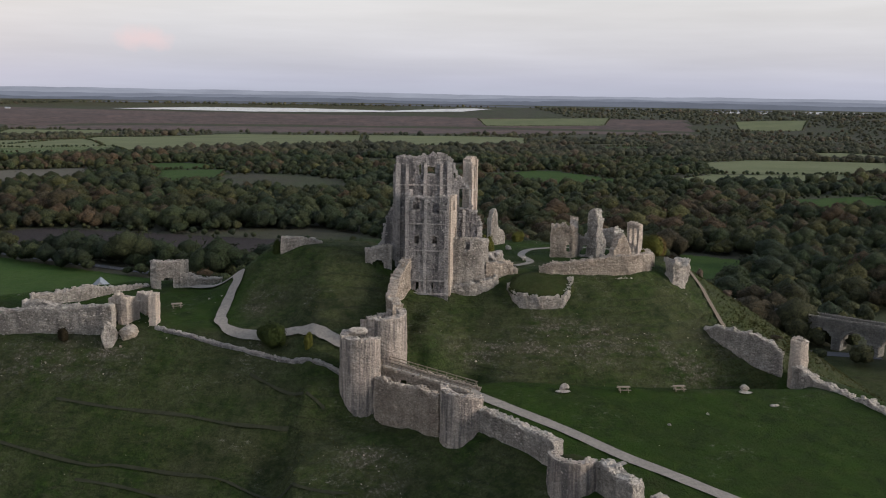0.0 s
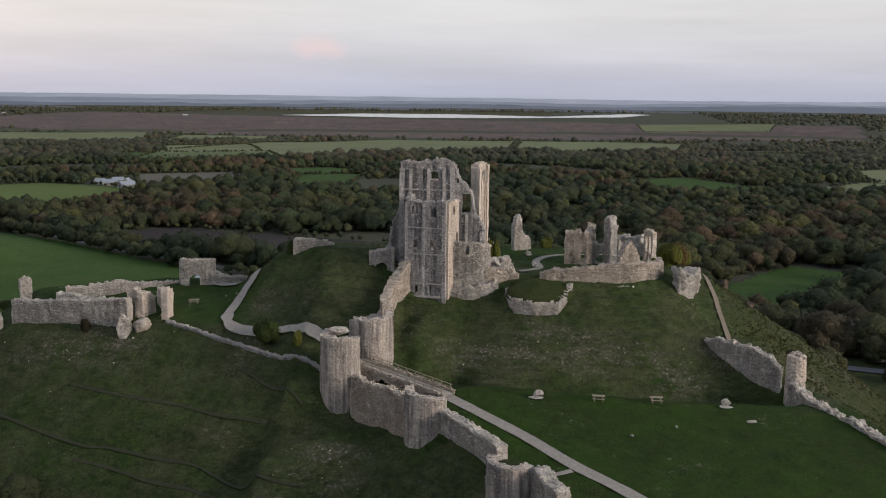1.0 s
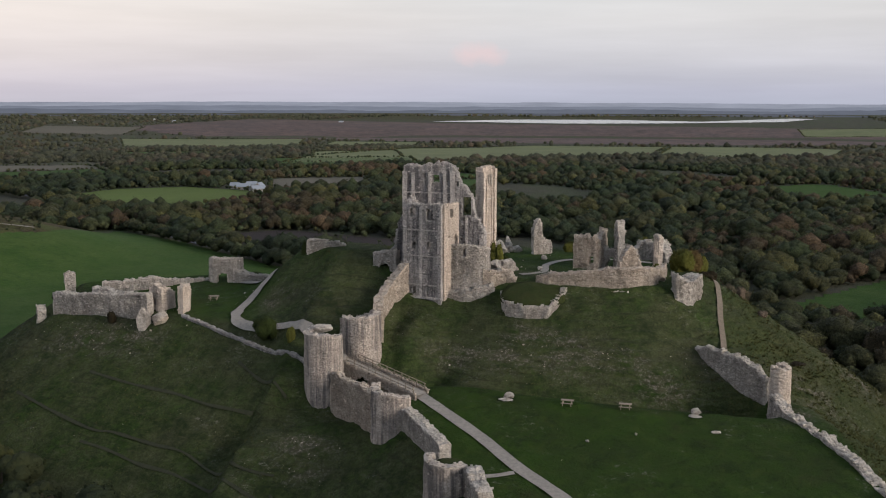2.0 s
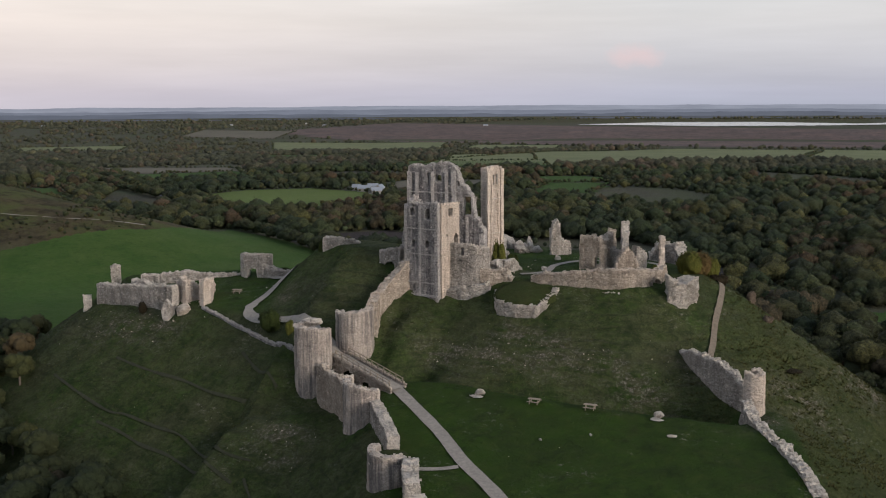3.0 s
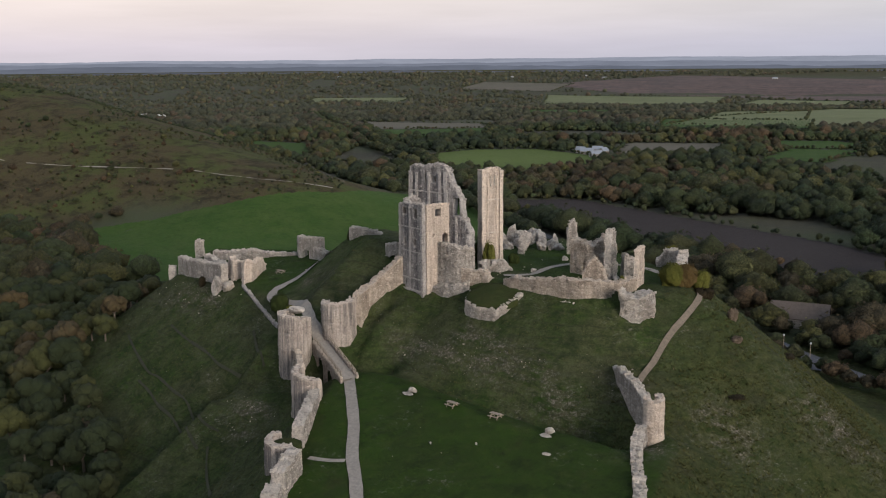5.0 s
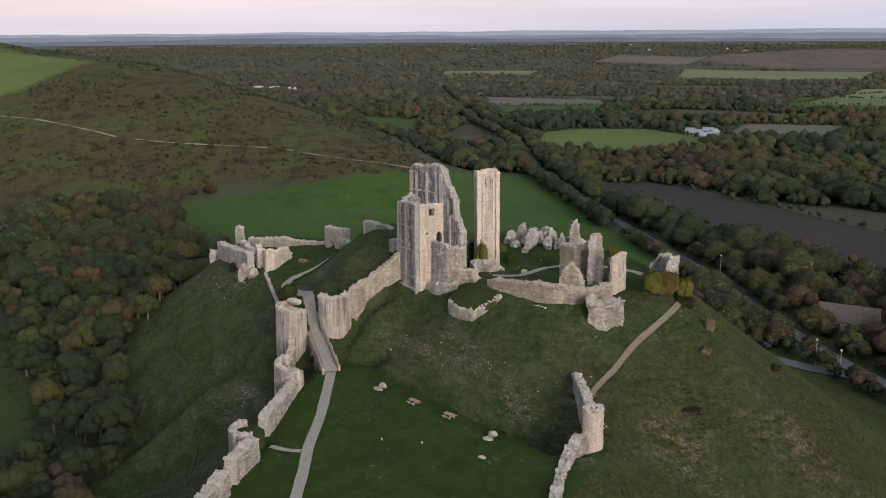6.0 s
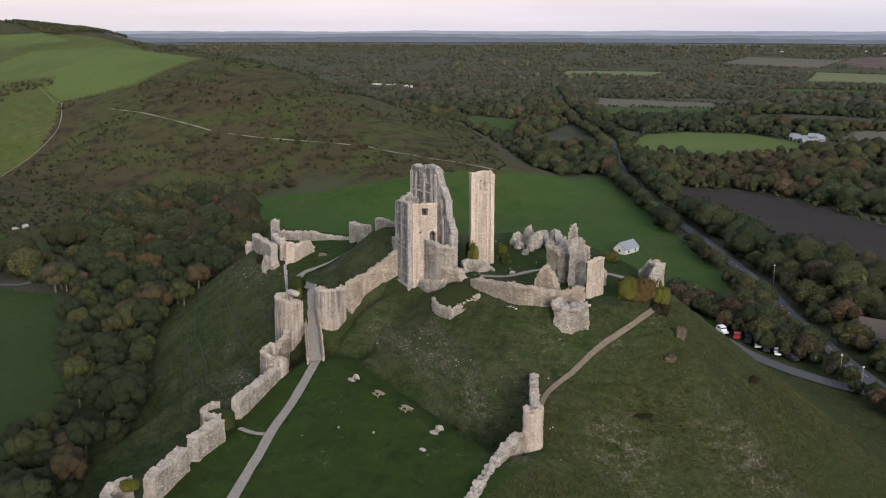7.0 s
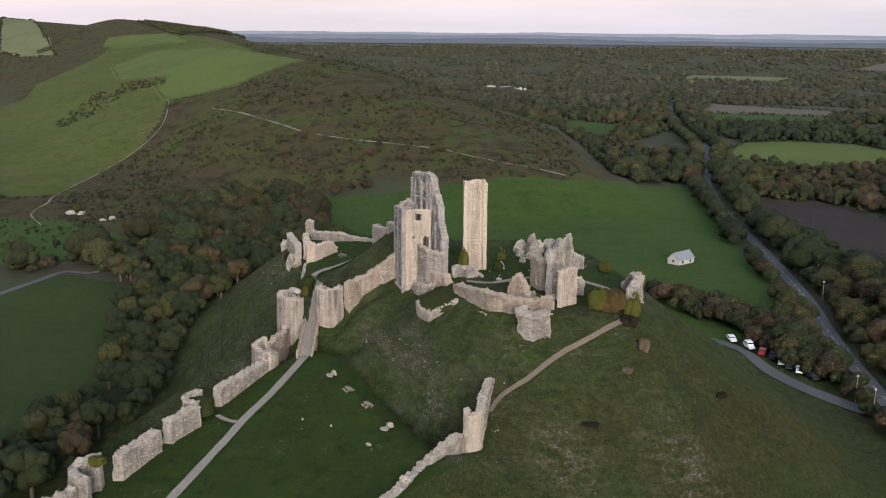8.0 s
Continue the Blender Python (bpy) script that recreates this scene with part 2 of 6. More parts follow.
def mat_ground():
    """The land: rough turf on the castle hill, woodland floor and heath beyond, chosen by masks on the sheet."""
    m, n, l, b = nodes_of("land")
    at = n.new("ShaderNodeAttribute")
    at.attribute_name = "cover"
    sep = n.new("ShaderNodeSeparateColor")
    l.new(at.outputs["Color"], sep.inputs[0])
    f2 = noise_fac(n, l, 0.11, 7, 0.7, lo=0.36, hi=0.66)
    f3 = noise_fac(n, l, 1.5, 7, 0.75, lo=0.3, hi=0.72)
    f4 = noise_fac(n, l, 0.5, 6, 0.7, lo=0.5, hi=0.7)
    f5 = noise_fac(n, l, 0.02, 5, 0.6, lo=0.4, hi=0.6)
    fine = noise_fac(n, l, 3.2, 4, 0.75, lo=0.34, hi=0.66)
    clump = noise_fac(n, l, 0.75, 6, 0.72, lo=0.40, hi=0.62)
    rough = mixc(n, l, f2, (0.03402, 0.06622, 0.01204), (0.05222, 0.06536, 0.02064))
    rough = mixc(n, l, mul(n, l, noise_fac(n, l, 0.06, 6, 0.65, lo=0.48, hi=0.64), 0.7), rough, (0.05538, 0.04988, 0.03268))
    rough = mixc(n, l, mul(n, l, clump, 0.8), rough, (0.01345, 0.0258, 0.00688))
    rough = mixc(n, l, mul(n, l, mul(n, l, fine, noise_fac(n, l, 0.2, 5, 0.65, lo=0.40, hi=0.60)), 0.8), rough, (0.09494, 0.0989, 0.0473))
    tz = n.new("ShaderNodeSeparateXYZ")
    gp = n.new("ShaderNodeNewGeometry")
    l.new(gp.outputs["Position"], tz.inputs[0])
    ph = mul(n, l, mul(n, l, tz.outputs["Z"], 0.55), mul(n, l, noise_fac(n, l, 0.045, 3, 0.5, lo=0.0, hi=1.0), 5.0), "ADD")
    wv = n.new("ShaderNodeMath")
    wv.operation = "PINGPONG"
    wv.inputs[1].default_value = 0.5
    l.new(ph, wv.inputs[0])
    tr = n.new("ShaderNodeMapRange")  # narrow sheep tracks along the slope
    tr.inputs["From Min"].default_value, tr.inputs["From Max"].default_value = 0.10, 0.02
    l.new(wv.outputs[0], tr.inputs["Value"])
    rough = mixc(n, l, mul(n, l, tr.outputs[0], mul(n, l, noise_fac(n, l, 0.08, 4, 0.6, lo=0.46, hi=0.58), 0.4)), rough, (0.016, 0.018, 0.011))
    rough = mixc(n, l, mul(n, l, f4, 0.75), rough, (0.019, 0.027, 0.012))
    rough = mixc(n, l, mul(n, l, noise_fac(n, l, 0.9, 7, 0.75, stretch=(0.5, 0.5, 2.2), lo=0.54, hi=0.66), 0.5), rough, (0.095, 0.092, 0.05))
    lawn = mixc(n, l, f2, (0.03032, 0.06361, 0.008136), (0.02589, 0.04438, 0.009615))
    lawn = mixc(n, l, mul(n, l, f4, 0.6), lawn, (0.05325, 0.07396, 0.01627))
    lawn = mixc(n, l, mul(n, l, noise_fac(n, l, 0.3, 7, 0.75, lo=0.52, hi=0.66), 0.7), lawn, (0.01257, 0.02219, 0.005917))
    lawn = mixc(n, l, mul(n, l, noise_fac(n, l, 0.09, 5, 0.7, lo=0.54, hi=0.68), 0.5), lawn, (0.04438, 0.04438, 0.01923))
    straw = mixc(n, l, clump, (0.072, 0.074, 0.0275), (0.0255, 0.041, 0.0102))
    straw = mixc(n, l, mul(n, l, noise_fac(n, l, 0.12, 6, 0.7, lo=0.5, hi=0.66), 0.65), straw, (0.03264, 0.02948, 0.01895))
    straw = mixc(n, l, mul(n, l, noise_fac(n, l, 0.05, 4, 0.6, lo=0.45, hi=0.62), 0.6), straw, (0.03003, 0.04633, 0.01123))
    straw = mixc(n, l, mul(n, l, noise_fac(n, l, 0.7, 6, 0.78, stretch=(1, 1, 0.6), lo=0.53, hi=0.64), 0.6), straw, (0.017, 0.025, 0.008))
    straw = mixc(n, l, mul(n, l, noise_fac(n, l, 1.3, 5, 0.75, lo=0.57, hi=0.68), 0.5), straw, (0.115, 0.105, 0.048))
    wood = mixc(n, l, f5, (0.066, 0.076, 0.042), (0.092, 0.080, 0.056))
    wood = mixc(n, l, mul(n, l, noise_fac(n, l, 0.02, 8, 0.8, lo=0.45, hi=0.6), 0.7), wood, (0.046, 0.050, 0.040))
    ba = n.new("ShaderNodeAttribute")
    ba.attribute_name = "bracken"
    fb = noise_fac(n, l, 0.03, 8, 0.72, lo=0.42, hi=0.54)
    brk = mixc(n, l, fb, (0.06864, 0.0792, 0.02464), (0.074, 0.058, 0.030))
    brk = mixc(n, l, mul(n, l, noise_fac(n, l, 0.11, 8, 0.8, lo=0.48, hi=0.60), 0.8), brk, (0.01936, 0.01584, 0.01056))
    c = mixc(n, l, sep.outputs[0], wood, rough)
    c = mixc(n, l, ba.outputs["Fac"], c, brk)
    c = mixc(n, l, sep.outputs[1], c, lawn)
    c = mixc(n, l, mul(n, l, sep.outputs[2], 1.3), c, straw)
    c = mixc(n, l, mul(n, l, f3, 0.3), c, (0.020, 0.028, 0.010))
    sc = n.new("ShaderNodeAttribute")
    sc.attribute_name = "scree"
    earth = mul(n, l, sc.outputs["Fac"], noise_fac(n, l, 0.45, 6, 0.7, stretch=(0.7, 0.7, 1.8), lo=0.42, hi=0.58))
    c = mixc(n, l, mul(n, l, earth, 0.6), c, (0.088, 0.074, 0.052))
    c = mixc(n, l, mul(n, l, mul(n, l, earth, noise_fac(n, l, 1.9, 6, 0.8, lo=0.50, hi=0.60)), 0.8), c, (0.25, 0.225, 0.19))
    chalk = mul(n, l, noise_fac(n, l, 1.6, 8, 0.82, stretch=(0.6, 0.6, 1.6), lo=0.55, hi=0.66), noise_fac(n, l, 0.10, 5, 0.6, lo=0.54, hi=0.66))
    c = mixc(n, l, mul(n, l, mul(n, l, chalk, sep.outputs[0]), 0.75), c, (0.27, 0.245, 0.21))
    l.new(c, b.inputs["Base Color"])
    b.inputs["Roughness"].default_value = 0.95
    b.inputs["Specular IOR Level"].default_value = 0.1
    bump(n, l, b, mul(n, l, mul(n, l, f3, fine, "ADD"), mul(n, l, clump, 1.2), "ADD"), 0.09)
    return m


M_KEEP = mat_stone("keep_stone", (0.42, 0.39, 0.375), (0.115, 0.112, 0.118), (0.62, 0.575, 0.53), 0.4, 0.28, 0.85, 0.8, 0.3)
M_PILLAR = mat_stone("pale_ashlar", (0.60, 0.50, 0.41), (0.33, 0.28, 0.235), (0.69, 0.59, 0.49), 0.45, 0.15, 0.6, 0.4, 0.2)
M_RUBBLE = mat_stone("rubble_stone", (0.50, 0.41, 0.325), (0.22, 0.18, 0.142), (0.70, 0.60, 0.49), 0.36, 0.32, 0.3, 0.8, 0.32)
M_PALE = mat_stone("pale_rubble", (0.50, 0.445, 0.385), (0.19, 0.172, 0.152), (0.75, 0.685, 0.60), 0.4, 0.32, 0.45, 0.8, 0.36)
M_GRAVEL = mat_plain("path_gravel", (0.29, 0.26, 0.22), 0.95, 0.3, 2.0, 0.03)
M_ROAD = mat_plain("asphalt", (0.10, 0.10, 0.105), 0.8, 0.2, 1.0, 0.01)
M_DIRT = mat_plain("trodden_earth", (0.17, 0.14, 0.105), 0.95, 0.3, 2.0, 0.03)
M_WHITE = mat_plain("white_paint", (0.42, 0.42, 0.41), 0.7, 0.12, 1.5, 0.01)
M_WOOD = mat_plain("weathered_wood", (0.30, 0.25, 0.19), 0.85, 0.35, 4.0, 0.02)
M_BARK = mat_plain("bark", (0.12, 0.10, 0.08), 0.95, 0.4, 2.5, 0.05)
M_LEAF = mat_leaf("leaves")
M_LAND = mat_ground()
M_FIELD = mat_grass("pasture", (0.048, 0.098, 0.018), (0.070, 0.104, 0.026), (0.028, 0.056, 0.013), 0.012, 0.09, 0.8, 0.9, 0.1)
M_FIELD2 = mat_grass("pale_pasture", (0.18, 0.20, 0.095), (0.22, 0.22, 0.125), (0.12, 0.14, 0.06), 0.01, 0.03, 0.5, 0.5, 0.08)
M_FIELD3 = mat_grass("ridge_pasture", (0.115, 0.160, 0.040), (0.135, 0.165, 0.05), (0.085, 0.12, 0.03), 0.01, 0.03, 0.5, 0.5, 0.08)
M_MEAD = mat_grass("valley_meadow", (0.038, 0.066, 0.017), (0.052, 0.066, 0.022), (0.026, 0.042, 0.013), 0.02, 0.06, 0.6, 0.7, 0.1)
M_STUBBLE = mat_grass("stubble", (0.15, 0.135, 0.10), (0.18, 0.16, 0.12), (0.11, 0.10, 0.075), 0.01, 0.04, 0.5, 0.5, 0.08)
M_DOWN = mat_grass("downland_turf", (0.098, 0.138, 0.027), (0.122, 0.122, 0.040), (0.052, 0.062, 0.020), 0.008, 0.03, 0.85, 0.25, 0.4)
M_PLOUGH = mat_grass("ploughed_soil", (0.052, 0.043, 0.040), (0.060, 0.050, 0.045), (0.036, 0.031, 0.029), 0.02, 0.1, 0.5, 0.8, 0.15)
M_HEATH = mat_grass("heath", (0.13, 0.10, 0.09), (0.19, 0.125, 0.105), (0.052, 0.050, 0.044), 0.002, 0.012, 0.85, 0.05, 0.2)


def mat_water():
    m, n, l, b = nodes_of("harbour_water")
    b.inputs["Base Color"].default_value = (0.08, 0.09, 0.10, 1)
    b.inputs["Roughness"].default_value = 0.12
    bump(n, l, b, noise_fac(n, l, 0.3, 4, 0.6), 0.05)
    return m


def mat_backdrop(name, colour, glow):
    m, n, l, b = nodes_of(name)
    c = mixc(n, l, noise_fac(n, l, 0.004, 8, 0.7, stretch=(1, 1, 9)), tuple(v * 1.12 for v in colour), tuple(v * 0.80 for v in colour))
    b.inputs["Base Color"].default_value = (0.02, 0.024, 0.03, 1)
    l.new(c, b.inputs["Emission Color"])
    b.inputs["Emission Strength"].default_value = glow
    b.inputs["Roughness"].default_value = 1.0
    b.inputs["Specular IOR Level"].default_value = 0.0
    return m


M_WATER = mat_water()
# haze is painted in: each layer glows paler and bluer than the last
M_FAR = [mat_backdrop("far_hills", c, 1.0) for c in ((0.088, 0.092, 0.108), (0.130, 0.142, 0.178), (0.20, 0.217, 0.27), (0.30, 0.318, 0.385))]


# ---- mesh helpers ----
def mesh_ob(name, verts, faces, material, smooth=False):
    me = bpy.data.meshes.new(name)
    me.from_pydata([tuple(v) for v in verts], [], faces)
    me.materials.append(material)
    if smooth:
        me.polygons.foreach_set("use_smooth", [True] * len(me.polygons))
    me.update()
    return new(name, me)


def part(name, bm, material, parent, label=""):
    me = bpy.data.meshes.new(name)
    bm.to_mesh(me)
    bm.free()
    me.materials.append(material)
    ob = new(name, me)
    ob.parent = parent
    if label:
        ob["label"] = label
    return ob


def under(ob, parent, label=""):
    ob.parent = parent
    ob.matrix_parent_inverse = parent.matrix_world.inverted() if parent.type != "EMPTY" else Matrix.Translation(parent.location).inverted()
    if label:
        ob["label"] = label
    return ob


def empty(name, x, y, z, label, category, group="", kind=""):
    e = new(name)
    e.location = (x, y, z)
    e.empty_display_size = 0.5
    return tagged(e, label, category, group, kind)


def gz(x, y):
    return float(height(np.array([x]), np.array([y]))[0])


def jit(v, amp, scale=0.9, seed=0.0):
    q = Vector(v) * scale + Vector((seed, seed * 1.7, -seed))
    w = noise.noise_vector(q) + noise.noise_vector(q * 2.7) * 0.6 + noise.noise_vector(q * 0.37) * 0.9
    return Vector(v) + w * amp


def fbm(x, seed=0.0):
    return noise.noise((x * 0.35, seed, 0.3)) + 0.8 * noise.noise((x * 1.1, seed + 9, 0.7)) + 0.7 * noise.noise((x * 2.6, seed + 5, 0.1)) + 0.6 * noise.noise((x * 5.3, seed + 3, 0.4))


def ruin_wall(name, pts, tops, material, thick=1.4, cell=0.4, holes=(), ragged=0.5, rough=0.10, base=None, closed=False, batter=0.0, seed=0.0):
    """A ruined wall along plan points: tops are heights at the points; holes are (s0, s1, z0, z1) in metres along the wall and in world height, with an arched head if a fifth value is given.
    base: height of its foot (default: into the ground)."""
    P = [Vector((p[0], p[1])) for p in pts]
    if closed:
        P.append(P[0].copy())
        tops = list(tops) + [tops[0]]
    S = [0.0]
    for a, b in zip(P, P[1:]):
        S.append(S[-1] + (b - a).length)
    L = S[-1]
    n = max(2, round(L / cell))
    cols = []
    for i in range(n + 1):
        s = L * i / n
        k = max(0, min(len(P) - 2, int(np.searchsorted(S, s, side="right")) - 1))
        f = (s - S[k]) / max(1e-6, S[k + 1] - S[k])
        p = P[k].lerp(P[k + 1], f)
        d = (P[k + 1] - P[k]).normalized()
        if 0 < k and f < 0.02:
            d = (d + (P[k] - P[k - 1]).normalized()).normalized()
        top = tops[k] + (tops[k + 1] - tops[k]) * f
        cols.append((s, p, Vector((d.y, -d.x)), top))
    zb = base if base is not None else min(gz(c[1].x, c[1].y) for c in cols) - 0.8
    zt = max(tops) + ragged
    m = max(2, math.ceil((zt - zb) / cell))
    dz = (zt - zb) / m

    crest = [c[3] + ragged * fbm(c[0], seed) for c in cols]

    def solid(i, j):
        if i < 0 or i >= n or j < 0 or j >= m:
            return False
        s, z = (cols[i][0] + cols[i + 1][0]) / 2, zb + (j + 0.5) * dz
        if z - 0.25 * dz > (crest[i] + crest[i + 1]) / 2:
            return False
        for h in holes:
            if h[0] < s < h[1] and h[2] < z < h[3]:
                if len(h) > 4 and z > h[3] - (h[1] - h[0]) / 2:
                    if math.hypot(s - (h[0] + h[1]) / 2, z - (h[3] - (h[1] - h[0]) / 2)) > (h[1] - h[0]) / 2:
                        continue
                return False
        return True
    verts, faces, index = [], [], {}

    def vert(i, j, side):
        key = (i, j, side)
        if key not in index:
            s, p, nn, top = cols[i]
            z = min(zb + j * dz, max(crest[i], zb + 0.1))
            off = thick / 2 + batter * max(0.0, 1 - (z - zb) / max(1e-6, zt - zb))
            q = p + nn * (off if side == 0 else -off)
            index[key] = len(verts)
            verts.append(jit((q.x, q.y, z), rough, 0.9, seed))
        return index[key]
    for i in range(n):
        for j in range(m):
            if not solid(i, j):
                continue
            faces.append((vert(i, j, 0), vert(i + 1, j, 0), vert(i + 1, j + 1, 0), vert(i, j + 1, 0)))
            faces.append((vert(i + 1, j, 1), vert(i, j, 1), vert(i, j + 1, 1), vert(i + 1, j + 1, 1)))
            wrap = closed and (i == 0 or i == n - 1)
            if not solid(i, j + 1):
                faces.append((vert(i, j + 1, 0), vert(i + 1, j + 1, 0), vert(i + 1, j + 1, 1), vert(i, j + 1, 1)))
            if not solid(i, j - 1) and j > 0:
                faces.append((vert(i + 1, j, 0), vert(i, j, 0), vert(i, j, 1), vert(i + 1, j, 1)))
            if not solid(i - 1, j) and not (wrap and i == 0):
                faces.append((vert(i, j, 0), vert(i, j + 1, 0), vert(i, j + 1, 1), vert(i, j, 1)))
            if not solid(i + 1, j) and not (wrap and i == n - 1):
                faces.append((vert(i + 1, j + 1, 0), vert(i + 1, j, 0), vert(i + 1, j, 1), vert(i + 1, j + 1, 1)))
    # single stones: loose on the broken head, proud of or weathered back on the faces
    rng = random.Random(int(seed * 7) + n)
    first, shade = len(verts), []
    fine = material.name in ("pale_ashlar", "tower_ashlar")

    def stone(c, u, v, w, a, b, d):
        k = len(verts)
        u, v, w = u * a, v * b, w * d
        for su, sv, sw in ((-1, -1, -1), (1, -1, -1), (1, 1, -1), (-1, 1, -1), (-1, -1, 1), (1, -1, 1), (1, 1, 1), (-1, 1, 1)):
            verts.append(c + u * su * rng.uniform(0.75, 1.1) + v * sv * rng.uniform(0.75, 1.1) + w * sw)
        for f in ((4, 5, 6, 7), (0, 1, 5, 4), (1, 2, 6, 5), (2, 3, 7, 6), (3, 0, 4, 7)):
            faces.append(tuple(k + i for i in f))
        shade.extend([(rng.random(), rng.random())] * 8)
    up = Vector((0, 0, 1))
    for i in range(n):
        s, p, nn, top = cols[i]
        along, out = Vector((nn.y, -nn.x, 0)), Vector((nn.x, nn.y, 0))
        for j in range(m):
            if not solid(i, j):
                continue
            for side in (0, 1):
                if rng.random() < (0.06 if fine else 0.22):
                    c = (verts[vert(i, j, side)] + verts[vert(i + 1, j + 1, side)]) / 2
                    stone(c + along * rng.uniform(-0.15, 0.15) + up * rng.uniform(-0.15, 0.15), along, up, out * (1 if side == 0 else -1), rng.uniform(0.10, 0.24), rng.uniform(0.06, 0.13), rng.uniform(0.03, 0.075))
            if not solid(i, j + 1):
                for r in range(2):
                    o = out * rng.uniform(-0.5, 0.5) * thick
                    c = (verts[vert(i, j + 1, 0)] + verts[vert(i + 1, j + 1, 1)]) / 2 + o + along * rng.uniform(-0.2, 0.2)
                    stone(c, along, out, up, rng.uniform(0.09, 0.26), rng.uniform(0.09, 0.22), rng.uniform(0.06, 0.22))
    ob = mesh_ob(name, verts, faces, material)
    chip = np.zeros((len(verts), 4), np.float32)
    if shade:
        chip[len(verts) - len(shade):, :2] = np.array(shade)
    ca = ob.data.color_attributes.new("chip", "FLOAT_COLOR", "POINT")
    ca.data.foreach_set("color", chip.ravel())
    return ob


def arc(cx, cy, r, a0, a1, n=10):
    return [(cx + r * math.cos(radians(a0 + (a1 - a0) * i / n)), cy + r * math.sin(radians(a0 + (a1 - a0) * i / n))) for i in range(n + 1)]


def boulder(name, x, y, z, sx, sy, sz, material, rot=0.0, seed=0.0, sub=2, rough=0.22):
    bm = bmesh.new()
    bmesh.ops.create_icosphere(bm, subdivisions=sub, radius=1.0)
    c, s = math.cos(rot), math.sin(rot)
    rng = random.Random(int(seed * 31) + 7)
    cuts = [(Vector((rng.gauss(0, 1), rng.gauss(0, 1), rng.gauss(0, 1))).normalized(), rng.uniform(0.62, 0.92)) for _ in range(13)]
    for v in bm.verts:
        q = Vector(v.co) * 1.12
        for cn, cd in cuts:
            over = q.dot(cn) - cd
            if over > 0:
                q -= cn * over
        q = q * (1 + 0.5 * rough * (noise.noise(q * 1.7 + Vector((seed, 0, 0))) + 0.6 * noise.noise(q * 4.1 + Vector((0, seed, 0)))))
        q = Vector((q.x * sx, q.y * sy, q.z * sz))
        v.co = Vector((x + c * q.x - s * q.y, y + s * q.x + c * q.y, z + q.z))
    me = bpy.data.meshes.new(name)
    bm.to_mesh(me)
    bm.free()
    me.materials.append(material)
    return new(name, me)


def drape_strip(name, pts, width, material, lift=0.06, step=1.0, wobble=0.1):
    """A path or road laid on the ground along plan points."""
    P = [Vector((p[0], p[1])) for p in pts]
    Q = []
    for k, (a, b) in enumerate(zip(P, P[1:])):
        m = max(1, int((b - a).length / step))
        for i in range(m):
            t = i / m
            p0, p3 = P[max(0, k - 1)], P[min(len(P) - 1, k + 2)]
            Q.append(0.5 * ((2 * a) + (b - p0) * t + (2 * p0 - 5 * a + 4 * b - p3) * t * t + (3 * a - p0 - 3 * b + p3) * t ** 3))
    Q.append(P[-1])
    rows, K = [], 4
    for i, p in enumerate(Q):
        d = (Q[min(len(Q) - 1, i + 1)] - Q[max(0, i - 1)]).normalized()
        nrm = Vector((-d.y, d.x))
        w = width * (1 + wobble * noise.noise((i * 0.31, width, 0)))
        rows.append([p + nrm * w * (k / K - 0.5) for k in range(K + 1)])
    X = np.array([[q.x for q in r] for r in rows])
    Y = np.array([[q.y for q in r] for r in rows])
    Z = height(X, Y) + lift
    verts = [(X[i, k], Y[i, k], Z[i, k]) for i in range(len(rows)) for k in range(K + 1)]
    w = K + 1
    faces = [(i * w + k + 1, i * w + k, (i + 1) * w + k, (i + 1) * w + k + 1) for i in range(len(rows) - 1) for k in range(K)]
    return mesh_ob(name, verts, faces, material, True)


def drape_field(name, poly, material, step=6.0, lift=0.12):
    """A field: a sheet over a plan polygon, following the ground."""
    xs, ys = [p[0] for p in poly], [p[1] for p in poly]
    nx, ny = int((max(xs) - min(xs)) / step) + 2, int((max(ys) - min(ys)) / step) + 2
    gx, gy = np.meshgrid(np.linspace(min(xs), max(xs), nx), np.linspace(min(ys), max(ys), ny))
    ins = seg_dist(gx, gy, poly) < step * 0.5
    Z = height(gx, gy) + lift
    verts = [(gx[j, i], gy[j, i], Z[j, i]) for j in range(ny) for i in range(nx)]
    faces = [(j * nx + i, j * nx + i + 1, (j + 1) * nx + i + 1, (j + 1) * nx + i) for j in range(ny - 1) for i in range(nx - 1) if ins[j, i] and ins[j + 1, i] and ins[j, i + 1] and ins[j + 1, i + 1]]
    return mesh_ob(name, verts, faces, material, True)


# ---- lie of the land ----
def seg_dist(X, Y, poly):
    """Distance outside a closed polygon (0 inside)."""
    d = np.full(X.shape, 1e9)
    inside = np.zeros(X.shape, bool)
    n = len(poly)
    for i in range(n):
        (ax, ay), (bx, by) = poly[i], poly[(i + 1) % n]
        ex, ey = bx - ax, by - ay
        t = np.clip(((X - ax) * ex + (Y - ay) * ey) / (ex * ex + ey * ey), 0, 1)
        d = np.minimum(d, np.hypot(X - ax - t * ex, Y - ay - t * ey))
        hit = ((ay > Y) != (by > Y)) & (X < (bx - ax) * (Y - ay) / (by - ay + 1e-12) + ax)
        inside ^= hit
    return np.where(inside, 0, d)


